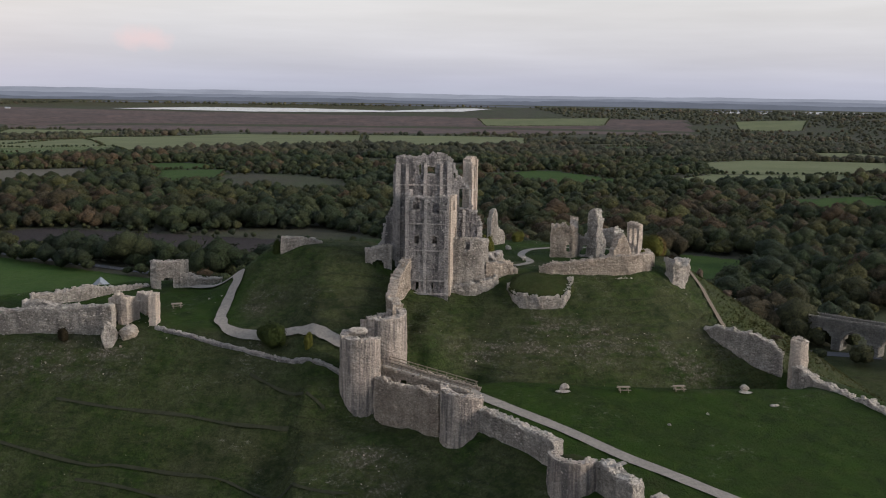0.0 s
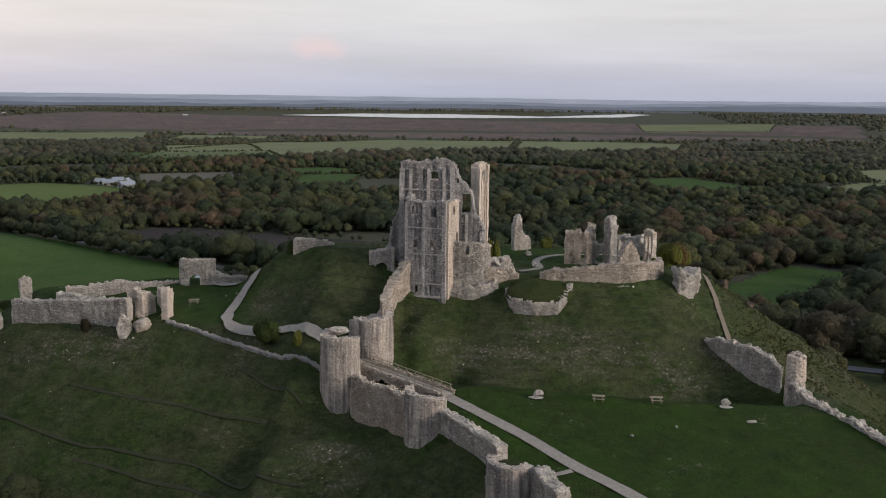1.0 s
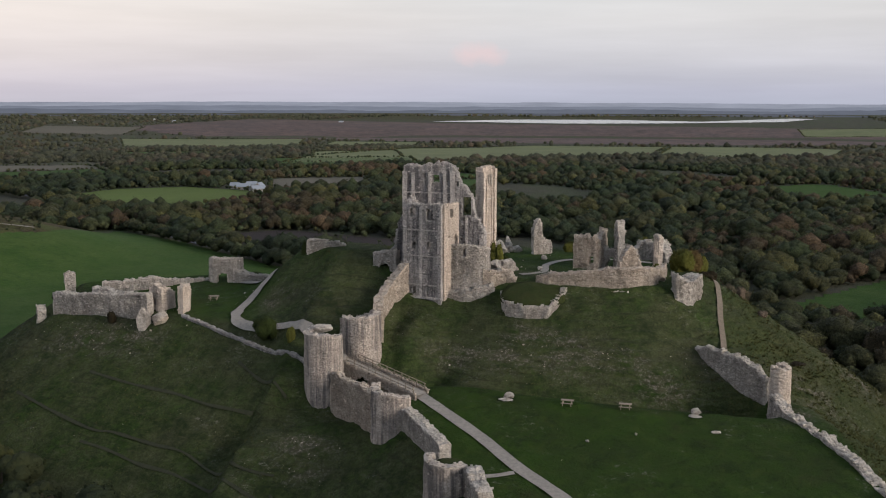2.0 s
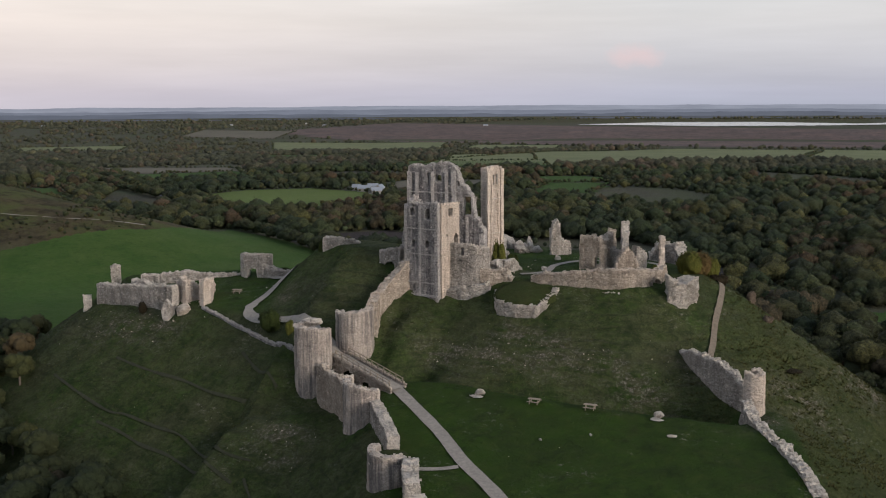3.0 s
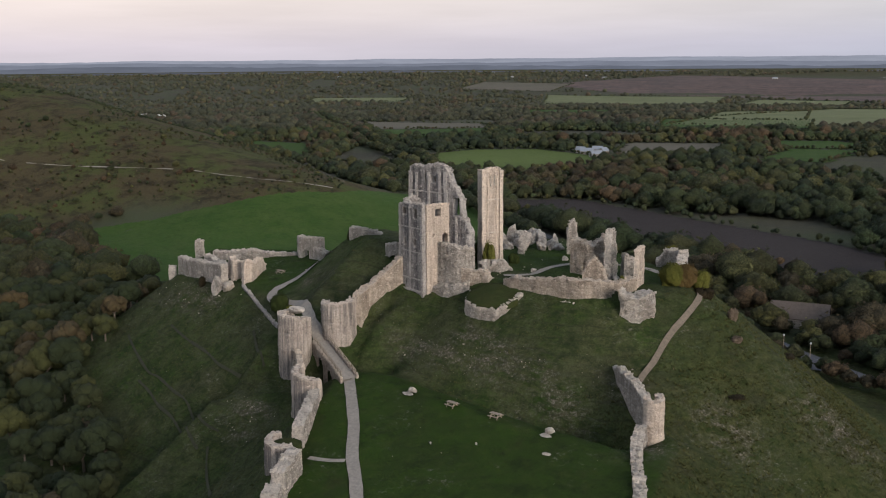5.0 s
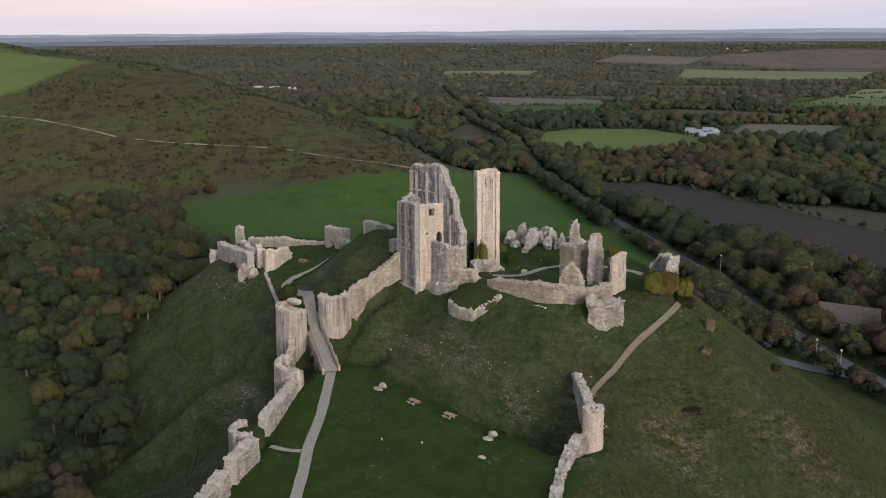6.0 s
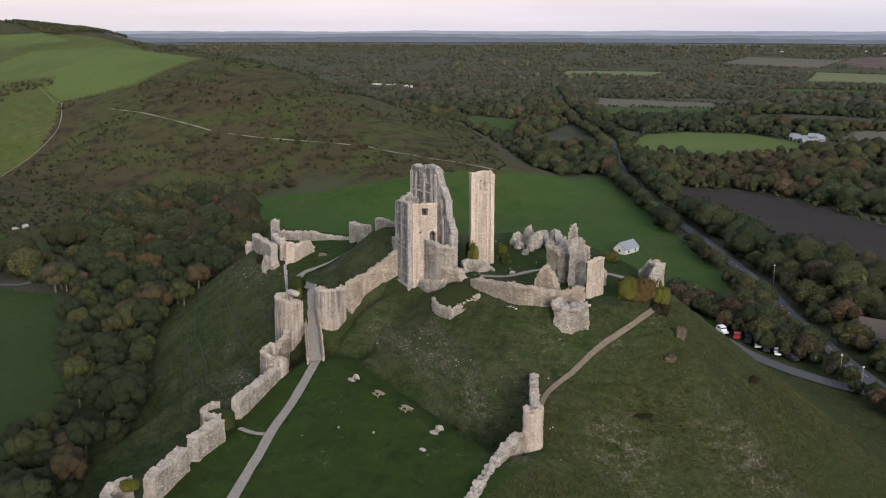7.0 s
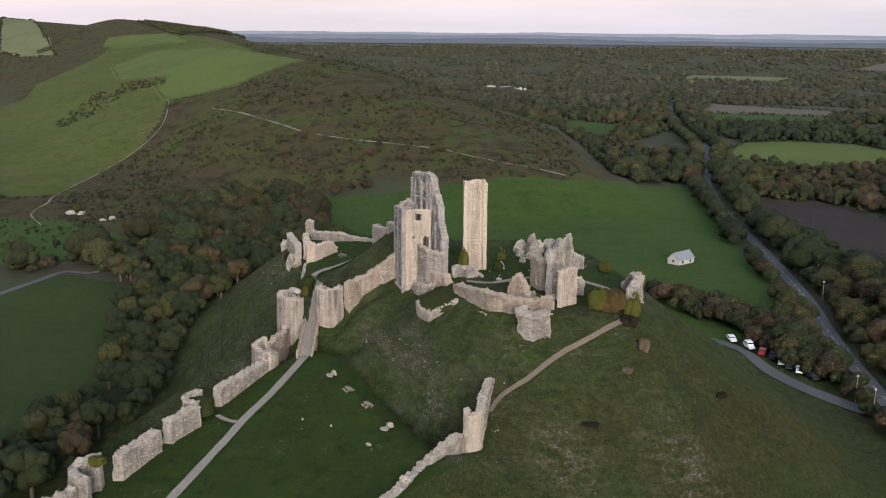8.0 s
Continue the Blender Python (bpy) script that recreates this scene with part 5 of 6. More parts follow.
tagged(boulder("boulder", -35.2, 11.6, 50.4, 1.3, 1.1, 1.3, M_PALE, 0.2, 3, 3), "grey boulder of fallen masonry by the path", "boulder")
tagged(boulder("boulder", -12.9, -3.8, 49.2, 0.8, 0.7, 0.7, M_PALE, 0.6, 5, 3), "grey boulder on the motte slope", "boulder")
random.seed(5)
for x, y, s in ((-7, 29.5, 1.6), (-4, 28, 1.4), (-6.2, 32.2, 2.2), (-0.5, 28.6, 1.2), (-2.4, 31, 2.4), (-4, 34.6, 1.8), (1.6, 31.8, 1.9), (3.2, 33.4, 1.2), (1.4, 25.6, 0.8), (-9, 38, 1.3), (-6.5, 39, 1.7), (-4.4, 38, 2.2), (-2.6, 37.2, 1.8), (0.5, 36, 1.2), (2.5, 35, 1.5), (4.6, 33.6, 1.3), (12, 26, 0.8), (8.6, 9.6, 2.2), (7.6, 8.0, 1.7), (10, 12, 0.7), (14, 14, 0.6), (5, 19, 1.0), (28, 14, 0.9), (26, 15, 0.8), (30, 17, 0.9)):
    tagged(boulder("fallen_masonry", x, y, gz(x, y) + s * 0.4, 0.75 * s * random.uniform(0.8, 1.1), s * random.uniform(0.6, 1.0), s * random.uniform(0.8, 1.3), M_PALE, random.uniform(0, 3), x + y, 3, 0.5), "rough grey block of fallen masonry in the ward", "masonry block", "fallen blocks")


# ---- small things on and round the hill ----
def bush_mesh(seed, lumps, leaves, spread, squash):
    """A shrub of ragged leafy lumps about one metre in radius."""
    rng = random.Random(seed)
    bm = bmesh.new()
    cs = []
    for i in range(lumps):
        a = rng.uniform(0, 6.28)
        d = rng.uniform(0, spread)
        cs.append((Vector((math.cos(a) * d, math.sin(a) * d, rng.uniform(0.25, 0.6) * squash)), rng.uniform(0.34, 0.52)))
    for q, r in cs:
        res = bmesh.ops.create_icosphere(bm, subdivisions=2, radius=1.0)
        for v in res["verts"]:
            kk = 1 + 0.3 * noise.noise(v.co * 2.2 + q * 3) + 0.2 * noise.noise(v.co * 5 + q * 3)
            v.co = q + Vector((v.co.x, v.co.y, v.co.z * squash)) * r * kk
    for q, r in cs:
        for i in range(leaves * 3):
            d = Vector((rng.gauss(0, 1), rng.gauss(0, 1), abs(rng.gauss(0, 1)))).normalized()
            c = q + Vector((d.x, d.y, d.z * squash)) * r * rng.uniform(0.9, 1.28)
            s = rng.uniform(0.03, 0.075)
            t = d.orthogonal().normalized()
            u = d.cross(t)
            bm.faces.new([bm.verts.new(c + t * s), bm.verts.new(c + u * s), bm.verts.new(c - t * s), bm.verts.new(c - u * s)])
    me = bpy.data.meshes.new("bush")
    bm.to_mesh(me)
    bm.free()
    return me


def bush(name, x, y, r, hgt, material, label, z=None, seed=1, rot=0.0, category="bush", lumps=7, leaves=40):
    me = bush_mesh(seed, lumps, leaves, 0.5, 1.0)
    me.materials.append(material)
    o = new(name, me)
    o.location = (x, y, (gz(x, y) if z is None else z) - 0.15)
    o.scale = (r, r, hgt)
    o.rotation_euler = (0, 0, rot)
    return tagged(o, label, category)


M_BOX = mat_grass("box_leaves", (0.045, 0.066, 0.018), (0.062, 0.074, 0.02), (0.03, 0.042, 0.012), 0.5, 0.9, 0.6, 4.0, 0.2)
M_GORSE = mat_grass("gorse_leaves", (0.125, 0.130, 0.028), (0.17, 0.155, 0.036), (0.06, 0.075, 0.018), 0.5, 0.9, 0.6, 4.0, 0.2)
M_DRY = mat_grass("dry_twigs", (0.20, 0.15, 0.11), (0.24, 0.19, 0.14), (0.10, 0.08, 0.06), 0.5, 0.9, 0.6, 4.0, 0.2)
M_RUSSET = mat_grass("russet_leaves", (0.13, 0.085, 0.035), (0.15, 0.12, 0.04), (0.07, 0.045, 0.02), 0.5, 0.9, 0.6, 4.0, 0.2)
M_BRAMBLE = mat_grass("bramble_leaves", (0.040, 0.032, 0.018), (0.06, 0.042, 0.022), (0.02, 0.02, 0.01), 0.5, 0.9, 0.6, 4.0, 0.2)
bush("clipped_bush", -26.4, -12.6, 2.6, 3.2, M_BOX, "round clipped dark green bush beside the path", seed=2, lumps=12, leaves=60)
bush("shrub", -20.4, -15.0, 1.0, 2.4, M_GORSE, "small yellow-green shrub behind the gate tower", seed=3)
bush("ivy_mound", 37.8, 21.2, 3.0, 3.6, M_GORSE, "large mound of yellow-green ivy", seed=4, lumps=16, leaves=70)
bush("ivy_mound", 39.2, 23.2, 2.9, 3.4, M_RUSSET, "large mound of russet ivy beside the path", seed=5, lumps=14, leaves=70)
bush("ivy_mound", 40.4, 26.6, 2.2, 3.8, M_GORSE, "ivy mound below the tumbled wall", seed=6)
bush("ivy_mound", 29.6, 35.6, 1.9, 3.6, M_GORSE, "ivy crown on the tumbled wall", seed=7, z=54.6)
bush("ivy_mound", 35.2, 30.6, 1.1, 3.0, M_GORSE, "ivy hanging on the end of the tumbled wall", seed=8, z=53.0)
bush("ivy_mound", 14.8, 37.6, 1.8, 2.2, M_GORSE, "ivy mound behind the broken spire", seed=9)
bush("ivy_mound", -28.9, 7.6, 1.1, 3.2, M_BOX, "dark ivy on the end of the motte ruin", seed=10, z=55.0)
bush("shrub", 7.0, 9.6, 1.5, 5.4, M_GORSE, "ivy climbing the broken base of the keep", seed=11)
bush("shrub", 6.2, 17.6, 1.4, 2.2, M_BOX, "dark shrub beside the standing slab", seed=12)
bush("shrub", 2.6, 16.6, 1.3, 2.6, M_BOX, "dark shrub behind the standing slab", seed=13)
bush("shrub", 34.6, 11.4, 0.7, 1.6, M_GORSE, "small ivy patch on the curtain wall", seed=14, z=55.2)
bush("shrub", -60.2, -8.4, 1.5, 2.0, M_BRAMBLE, "brown bramble at the foot of the ward wall", seed=15)
bush("shrub", -68.8, 2.2, 1.1, 1.8, M_BOX, "dark bush on the rear ward wall", seed=16, z=47.6)
bush("shrub", -43.6, 15.8, 1.6, 1.4, M_BOX, "dark bush behind the postern wall", seed=17)
bush("shrub", 48.2, 24.2, 1.1, 2.0, M_DRY, "pale dry shrub on the grassy slope", seed=18, leaves=80)
bush("shrub", 52.0, 18.5, 1.2, 1.2, M_DRY, "pale dry shrub on the grassy slope", seed=19, leaves=80)
bush("shrub", 51.8, 37.9, 1.8, 0.7, M_BRAMBLE, "dark low bramble patch on the slope", seed=20)
bush("shrub", 57.3, 8.6, 2.2, 0.5, M_BRAMBLE, "dark low bramble patch on the slope", seed=23)
bush("shrub", 42.6, 24.6, 2.0, 1.7, M_BRAMBLE, "bare brown thicket at the path's head", seed=24)
bush("shrub", 3.2, -30.3, 0.7, 1.8, M_GORSE, "ivy patch on the half-round wall tower", seed=25, z=41.0)
bush("shrub", 31.8, -62.2, 1.8, 1.6, M_GORSE, "ivy on the ruined half-round tower", seed=26, z=36.6)
bush("shrub", 41.0, -15.4, 1.2, 0.6, M_BRAMBLE, "brown bramble on the ditch edge", seed=27)
bush("shrub", -2.0, 22.5, 1.6, 2.0, M_GORSE, "rounded green bush among the fallen blocks", seed=29)
bush("shrub", 0.6, 13.2, 1.3, 3.8, M_BOX, "tall ivy bush leaning on the standing slab", seed=30)
bush("shrub", -86, 9, 2.2, 2.4, M_BOX, "dark green bush below the ward", seed=28)


def picnic_table(x, y, rot):
    t = empty("picnic_table", x, y, gz(x, y), "weathered wooden picnic table on the mown grass", "picnic table", "picnic tables")
    t.rotation_euler = (0, 0, rot)

    def box(nm, cx, cy, cz, sx, sy, sz, tilt=0.0):
        bm = bmesh.new()
        bmesh.ops.create_cube(bm, size=1.0)
        for v in bm.verts:
            px, pz = v.co.x * sx, v.co.z * sz
            v.co = (cx + px, cy + v.co.y * sy + pz * tilt, cz + pz)
        bmesh.ops.bevel(bm, geom=bm.edges[:], offset=0.012, segments=1, affect="EDGES")
        part(nm, bm, M_WOOD, t)
    for k in range(5):
        box("board", 0, -0.32 + 0.16 * k, 0.74, 1.8, 0.145, 0.045)
    for sgn in (-1, 1):
        box("seat", 0, sgn * 0.72, 0.44, 1.8, 0.26, 0.05)
        box("cross_beam", sgn * 0.6, 0, 0.40, 0.09, 1.6, 0.1)
        for q in (-1, 1):
            box("leg", sgn * 0.6, q * 0.42, 0.36, 0.09, 0.1, 0.74, -0.45 * q)
    return t


for x, y, a in ((26.3, -20.6, 0.05), (34.5, -20.0, 0.1)):
    picnic_table(x, y, a)
picnic_table(-44.6, 1.0, 0.4)
for x, y in ((17.6, -20.5), (44.3, -19.7)):
    tagged(boulder("seat_boulder", x, y, gz(x, y) + 0.5, 0.75, 0.55, 0.5, M_PALE, 0.4, x, 3, 0.25), "rounded pale boulder resting on a flat slab", "boulder", "ward boulders")
    tagged(boulder("flat_stone", x - 0.3, y - 0.7, gz(x, y) + 0.06, 1.15, 0.7, 0.14, M_PALE, 0.1, y, 2, 0.15), "flat pale slab set in the mown grass", "stone", "grass stones")
for x, y, s in ((47.3, -24.2, 0.7), (37, -27, 0.3), (31, -30, 0.3)):
    tagged(boulder("flat_stone", x, y, gz(x, y) + 0.12, s, s * 0.6, 0.22, M_PALE, x, y, 2, 0.25), "flat pale stone set in the grass", "stone", "grass stones")


def loose_stones():
    """Chips and stones strewn over the slopes and at wall feet."""
    rng = np.random.default_rng(9)
    bv, bf = None, None
    bm = bmesh.new()
    bmesh.ops.create_cube(bm, size=1.4)
    bv = np.array([v.co[:] for v in bm.verts])
    bf = np.array([[v.index for v in f.verts] for f in bm.faces])
    bm.free()
    P, S = [], []
    for cx, cy, sx, sy, n, s in ((-10.5, -31.5, 3.5, 1.6, 170, 0.15), (7.4, -9, 5, 1.6, 120, 0.12), (22, -9, 5, 1.6, 110, 0.12), (31, -7.2, 1.2, 0.8, 50, 0.16), (13, -9, 8, 2.2, 120, 0.10), (47, -4.6, 3, 1.4, 70, 0.16),
                                 (-62, -10, 8, 2.6, 260, 0.15), (-52, -11, 4, 2, 90, 0.2), (-9, -34, 4, 2, 60, 0.12), (14.5, -6, 0.5, 4, 50, 0.12), (44, -4, 3, 2, 70, 0.16), (56, -13, 2.5, 4, 60, 0.16),
                                 (2, 34, 8, 4, 120, 0.28), (9, 12, 3, 3, 90, 0.22), (29, 15, 4, 3, 80, 0.22), (-37, 4, 1.6, 5, 60, 0.2), (60, 12, 12, 14, 120, 0.07), (30, -40, 14, 10, 40, 0.06), (-40, -24, 20, 6, 130, 0.07), (20, -7, 14, 4, 120, 0.07)):
        p = np.stack([rng.normal(cx, sx, n), rng.normal(cy, sy, n)], -1)[: int(n * 0.26)]
        n = len(p)
        P.append(p)
        S.append(rng.gamma(2.0, s / 6.5, n) + 0.02)
    P, S = np.concatenate(P), np.minimum(np.concatenate(S), 0.4)
    Z = height(P[:, 0], P[:, 1])
    n = len(P)
    a = rng.uniform(0, 6.28, n)
    sq = rng.uniform(0.6, 1.3, (n, 3))
    v = bv[None] * sq[:, None, :] * (1 + rng.normal(0, 0.18, (n, len(bv), 1)))
    x = v[..., 0] * np.cos(a)[:, None] - v[..., 1] * np.sin(a)[:, None]
    y = v[..., 0] * np.sin(a)[:, None] + v[..., 1] * np.cos(a)[:, None]
    V = np.stack([P[:, :1] + x * S[:, None], P[:, 1:] + y * S[:, None], (Z + S * 0.05)[:, None] + v[..., 2] * S[:, None] * 0.7], -1).reshape(-1, 3)
    F = (bf[None] + (np.arange(n) * len(bv))[:, None, None]).reshape(-1, 4)
    return tagged(mesh_ob("loose_stones", V, F.tolist(), M_RUBBLE), "pale loose stones and scree strewn on the slopes", "stones", kind="stuff")


loose_stones()


def tussocks():
    """Coarse grass tufts over the rough slopes."""
    rng = np.random.default_rng(10)
    n = 120000
    P = np.stack([rng.uniform(-95, 110, n), rng.uniform(-75, 95, n)], -1)
    d = castle_only(P[:, 0], P[:, 1])
    lawn = np.minimum(seg_dist(P[:, 0], P[:, 1], BAILEY), seg_dist(P[:, 0], P[:, 1], WESTWARD))
    dens = np.sin(P[:, 0] / 4.1 + np.sin(P[:, 1] / 3.3)) * np.sin(P[:, 1] / 5.2)
    k = (d < 42) & (lawn > 0.8) & (seg_dist(P[:, 0], P[:, 1], WARD) > 0.5) & (dens + rng.normal(0, 0.5, n) > -0.2)
    k &= (P[:, 0] > 40) | (rng.uniform(0, 1, n) < 0.3)
    P = P[k]
    n = len(P)
    east = np.clip((P[:, 0] - 42) / 10, 0, 1)
    S = rng.uniform(0.10, 0.26, n) * (1 + 0.5 * east)
    Z = height(P[:, 0], P[:, 1])
    V, F = [], []
    ang = rng.uniform(0, 6.28, n)
    blades = 5
    for b in range(blades):
        aa = ang + b * 6.28 / blades
        ox, oy = np.cos(aa), np.sin(aa)
        px, py = -oy, ox
        base = np.stack([P[:, 0], P[:, 1], Z - 0.03], -1)
        tip = base + np.stack([ox * S * 0.9, oy * S * 0.9, S * rng.uniform(0.7, 1.3, n)], -1)
        w = (S * 0.38)[:, None]
        side = np.stack([px, py, np.zeros(n)], -1)
        V += [base + side * w, base - side * w, tip]
    V = np.stack(V, 1).reshape(-1, 3)
    idx = (np.arange(n) * blades * 3)[:, None]
    F = np.concatenate([np.stack([idx[:, 0] + 3 * b, idx[:, 0] + 3 * b + 1, idx[:, 0] + 3 * b + 2], -1) for b in range(blades)])
    return tagged(mesh_ob("grass_tussocks", V, F.tolist(), M_TUSSOCK), "coarse grass tussocks over the castle slopes", "grass", kind="stuff")


M_TUSSOCK = mat_grass("tussock_grass", (0.080, 0.088, 0.030), (0.13, 0.115, 0.05), (0.050, 0.060, 0.020), 0.08, 0.25, 0.7, 1.5, 0.0)
tussocks()


# ---- buildings, viaduct and vehicles in the valley ----
def gable_house(name, x, y, yaw, w, length, eave, ridge, wall, roof, label, category="house", group="", windows=2, z=None):
    h = empty(name, x, y, (gz(x, y) if z is None else z) - 0.3, label, category, group)
    h.rotation_euler = (0, 0, radians(yaw))
    hw, hl, o = w / 2, length / 2, 0.25
    bm = bmesh.new()
    v = [bm.verts.new(c) for c in ((-hl, -hw, 0), (hl, -hw, 0), (hl, hw, 0), (-hl, hw, 0), (-hl, -hw, eave), (hl, -hw, eave), (hl, hw, eave), (-hl, hw, eave), (-hl, 0, ridge), (hl, 0, ridge))]
    for f in ((0, 1, 5, 4), (2, 3, 7, 6), (1, 2, 6, 9, 5), (3, 0, 4, 8, 7)):
        bm.faces.new([v[i] for i in f])
    part("wall", bm, wall, h)
    for s in (-1, 1):
        bm = bmesh.new()
        drop = (ridge - eave) * o / hw
        q = [(-hl - o, 0, ridge + 0.03), (hl + o, 0, ridge + 0.03), (hl + o, s * (hw + o), eave - drop + 0.03), (-hl - o, s * (hw + o), eave - drop + 0.03)]
        lo = [bm.verts.new(c) for c in q]
        hi = [bm.verts.new((c[0], c[1], c[2] + 0.16)) for c in q]
        bm.faces.new(lo)
        bm.faces.new(hi[::-1])
        for i in range(4):
            bm.faces.new((lo[i], hi[i], hi[(i + 1) % 4], lo[(i + 1) % 4]))
        part("roof", bm, roof, h)
    for i in range(windows):
        for s in (-1, 1):
            bm = bmesh.new()
            bmesh.ops.create_cube(bm, size=1.0)
            cx = -hl + length * (i + 0.5) / windows
            for vv in bm.verts:
                vv.co = (cx + vv.co.x * 0.9, s * (hw + 0.02) + vv.co.y * 0.12, eave * 0.6 + vv.co.z * 0.9)
            part("window", bm, M_GLASS, h)
    bm = bmesh.new()
    bmesh.ops.create_cube(bm, size=1.0)
    for vv in bm.verts:
        vv.co = (-hl - 0.02 + vv.co.x * 0.12, vv.co.y * 0.8, eave * 0.75 + vv.co.z * 0.8)
    part("window", bm, M_GLASS, h)
    return h


M_GLASS = mat_plain("dark_glass", (0.03, 0.035, 0.04), 0.15, 0.1, 1.0, 0.0)
M_TIN = mat_plain("pale_metal_roof", (0.34, 0.37, 0.42), 0.55, 0.12, 1.0, 0.01)
M_TILE = mat_plain("brown_tile_roof", (0.095, 0.078, 0.066), 0.8, 0.3, 1.5, 0.03)
M_SLATE = mat_plain("blue_grey_slate", (0.22, 0.245, 0.275), 0.6, 0.2, 1.5, 0.02)
M_GREYSTONE = mat_stone("grey_house_stone", (0.30, 0.28, 0.25), (0.15, 0.14, 0.13), (0.38, 0.36, 0.32), 0.4, 0.4, 0.3)
gable_house("cottage", -109, 149.5, 107, 5.0, 9.0, 2.3, 4.6, M_WHITE, M_SLATE, "white gabled cottage with blue-grey roof alone in the pasture", "cottage", windows=2)
gable_house("house", 11, 134, 20, 8, 15, 3.0, 6.6, M_GREYSTONE, M_TILE, "stone house with brown tiled roof among trees", windows=4)
gable_house("house", -6, 148, 110, 7, 10, 2.8, 5.8, M_GREYSTONE, M_TILE, "smaller stone outbuilding with tiled roof", windows=3)
for x, y, a, w, ln in ((-323, 497, 20, 6, 10), (-316, 508, 100, 5, 9), (-327, 516, 30, 5, 8), (-303, 482, 60, 6, 11), (-335, 505, 10, 4, 7)):
    gable_house("farm_building", x, y, a, w, ln, 2.8, 5.0, M_GREYSTONE, M_SLATE, "grey stone farm building with slate roof", "farm building", "farm buildings", 2)
rng_b = random.Random(4)
for i in range(9):
    gable_house("mobile_home", -1400 + i * 13 + rng_b.uniform(-5, 5), 712 + rng_b.uniform(-14, 16), rng_b.uniform(0, 180), 4, 10, 3.4, 4.2, M_WHITE, M_WHITE, "white mobile home in a far clearing", "mobile home", "far mobile homes", 2)
for x, y, w in ((-1714, 2507, 14), (-2293, 2637, 16), (-1250, 2716, 14), (-1850, 2600, 12), (-2000, 2400, 12), (-2450, 2050, 12), (420, 600, 8), (405, 615, 7)):
    gable_house("far_building", x, y, x % 180, w * 0.5, w, w * 0.24, w * 0.34, M_WHITE, M_TIN, "pale far building among woods", "building", "far buildings", 3)


def viaduct():
    A, B = Vector((80.0, 112.0)), Vector((128.0, 66.0))
    v = empty("viaduct", 100, 90, gz(100, 90), "grey stone railway viaduct with round arches", "viaduct")
    L = (B - A).length
    d = (B - A).normalized()
    nrm = Vector((-d.y, d.x))
    holes = [(4 + i * 9.5, 11 + i * 9.5, 10, 24.6, 1) for i in range(6)]
    under(ruin_wall("arcade", [tuple(A), tuple(B)], [26.4, 26.4], M_GREYSTONE, 4.2, 0.6, holes=holes, ragged=0.0, rough=0.04, base=14, seed=91), v)
    for s in (-1, 1):
        o = nrm * s * 2.15
        under(ruin_wall("parapet", [tuple(A + o), tuple(B + o)], [27.5, 27.5], M_GREYSTONE, 0.45, 0.6, ragged=0.0, rough=0.02, base=26.0, seed=92), v, "pale coping parapet")
    return v


viaduct()


def car(x, y, yaw, body, label, tall=1.0):
    c = empty("car", x, y, gz(x, y) + 0.27, label, "car", "parked cars")
    c.rotation_euler = (0, 0, radians(yaw))
    bm = bmesh.new()
    prof = [(-2.1, 0.35), (-2.1, 0.85), (-1.2, 0.95), (-0.6, 1.45 * tall), (1.2, 1.5 * tall), (2.0, 1.0), (2.1, 0.35)]
    L_ = [bm.verts.new((px, -0.85, pz)) for px, pz in prof]
    R_ = [bm.verts.new((px, 0.85, pz)) for px, pz in prof]
    bm.faces.new(L_)
    bm.faces.new(R_[::-1])
    for i in range(len(prof)):
        j = (i + 1) % len(prof)
        bm.faces.new((L_[j], L_[i], R_[i], R_[j]))
    bmesh.ops.recalc_face_normals(bm, faces=bm.faces[:])
    bmesh.ops.bevel(bm, geom=bm.edges[:], offset=0.08, segments=2, affect="EDGES")
    part("body", bm, body, c)
    for px, sx in ((-0.92, 0.10), (0.3, 1.35)):
        bm = bmesh.new()
        bmesh.ops.create_cube(bm, size=1.0)
        for v in bm.verts:
            v.co = (px + v.co.x * sx, v.co.y * 1.74, 1.17 * tall + v.co.z * 0.34)
        part("window", bm, M_GLASS, c)
    for px in (-1.35, 1.3):
        for py in (-0.8, 0.8):
            bm = bmesh.new()
            bmesh.ops.create_cone(bm, cap_ends=True, segments=14, radius1=0.33, radius2=0.33, depth=0.22)
            bmesh.ops.rotate(bm, verts=bm.verts[:], cent=(0, 0, 0), matrix=Matrix.Rotation(radians(90), 3, "X"))
            bmesh.ops.translate(bm, verts=bm.verts[:], vec=(px, py, 0.33))
            part("wheel", bm, M_TYRE, c)
    return c


M_TYRE = mat_plain("tyre", (0.02, 0.02, 0.02), 0.8, 0.2)
PAINT = {k: mat_plain("car_paint_" + k, c, 0.3, 0.06, 0.5, 0.0) for k, c in (("white", (0.75, 0.76, 0.78)), ("red", (0.28, 0.03, 0.03)), ("dark", (0.03, 0.035, 0.045)), ("silver", (0.35, 0.37, 0.4)))}
for x, y, k, tl, yaw in ((-24.8, 104.0, "white", 1.0, 160), (-17.3, 103.6, "white", 1.35, 165), (-11.6, 103.2, "red", 1.0, 130), (-8.4, 104.0, "dark", 1.25, 128), (-4.6, 103.4, "silver", 1.2, 132), (-1.6, 103.2, "dark", 1.0, 130), (1.6, 103.4, "white", 1.1, 135), (6.4, 103.0, "dark", 1.0, 165)):
    car(x, y, yaw, PAINT[k], "parked " + {"white": "white", "red": "dark red", "dark": "dark blue", "silver": "silver"}[k] + " car beside the road", tl)


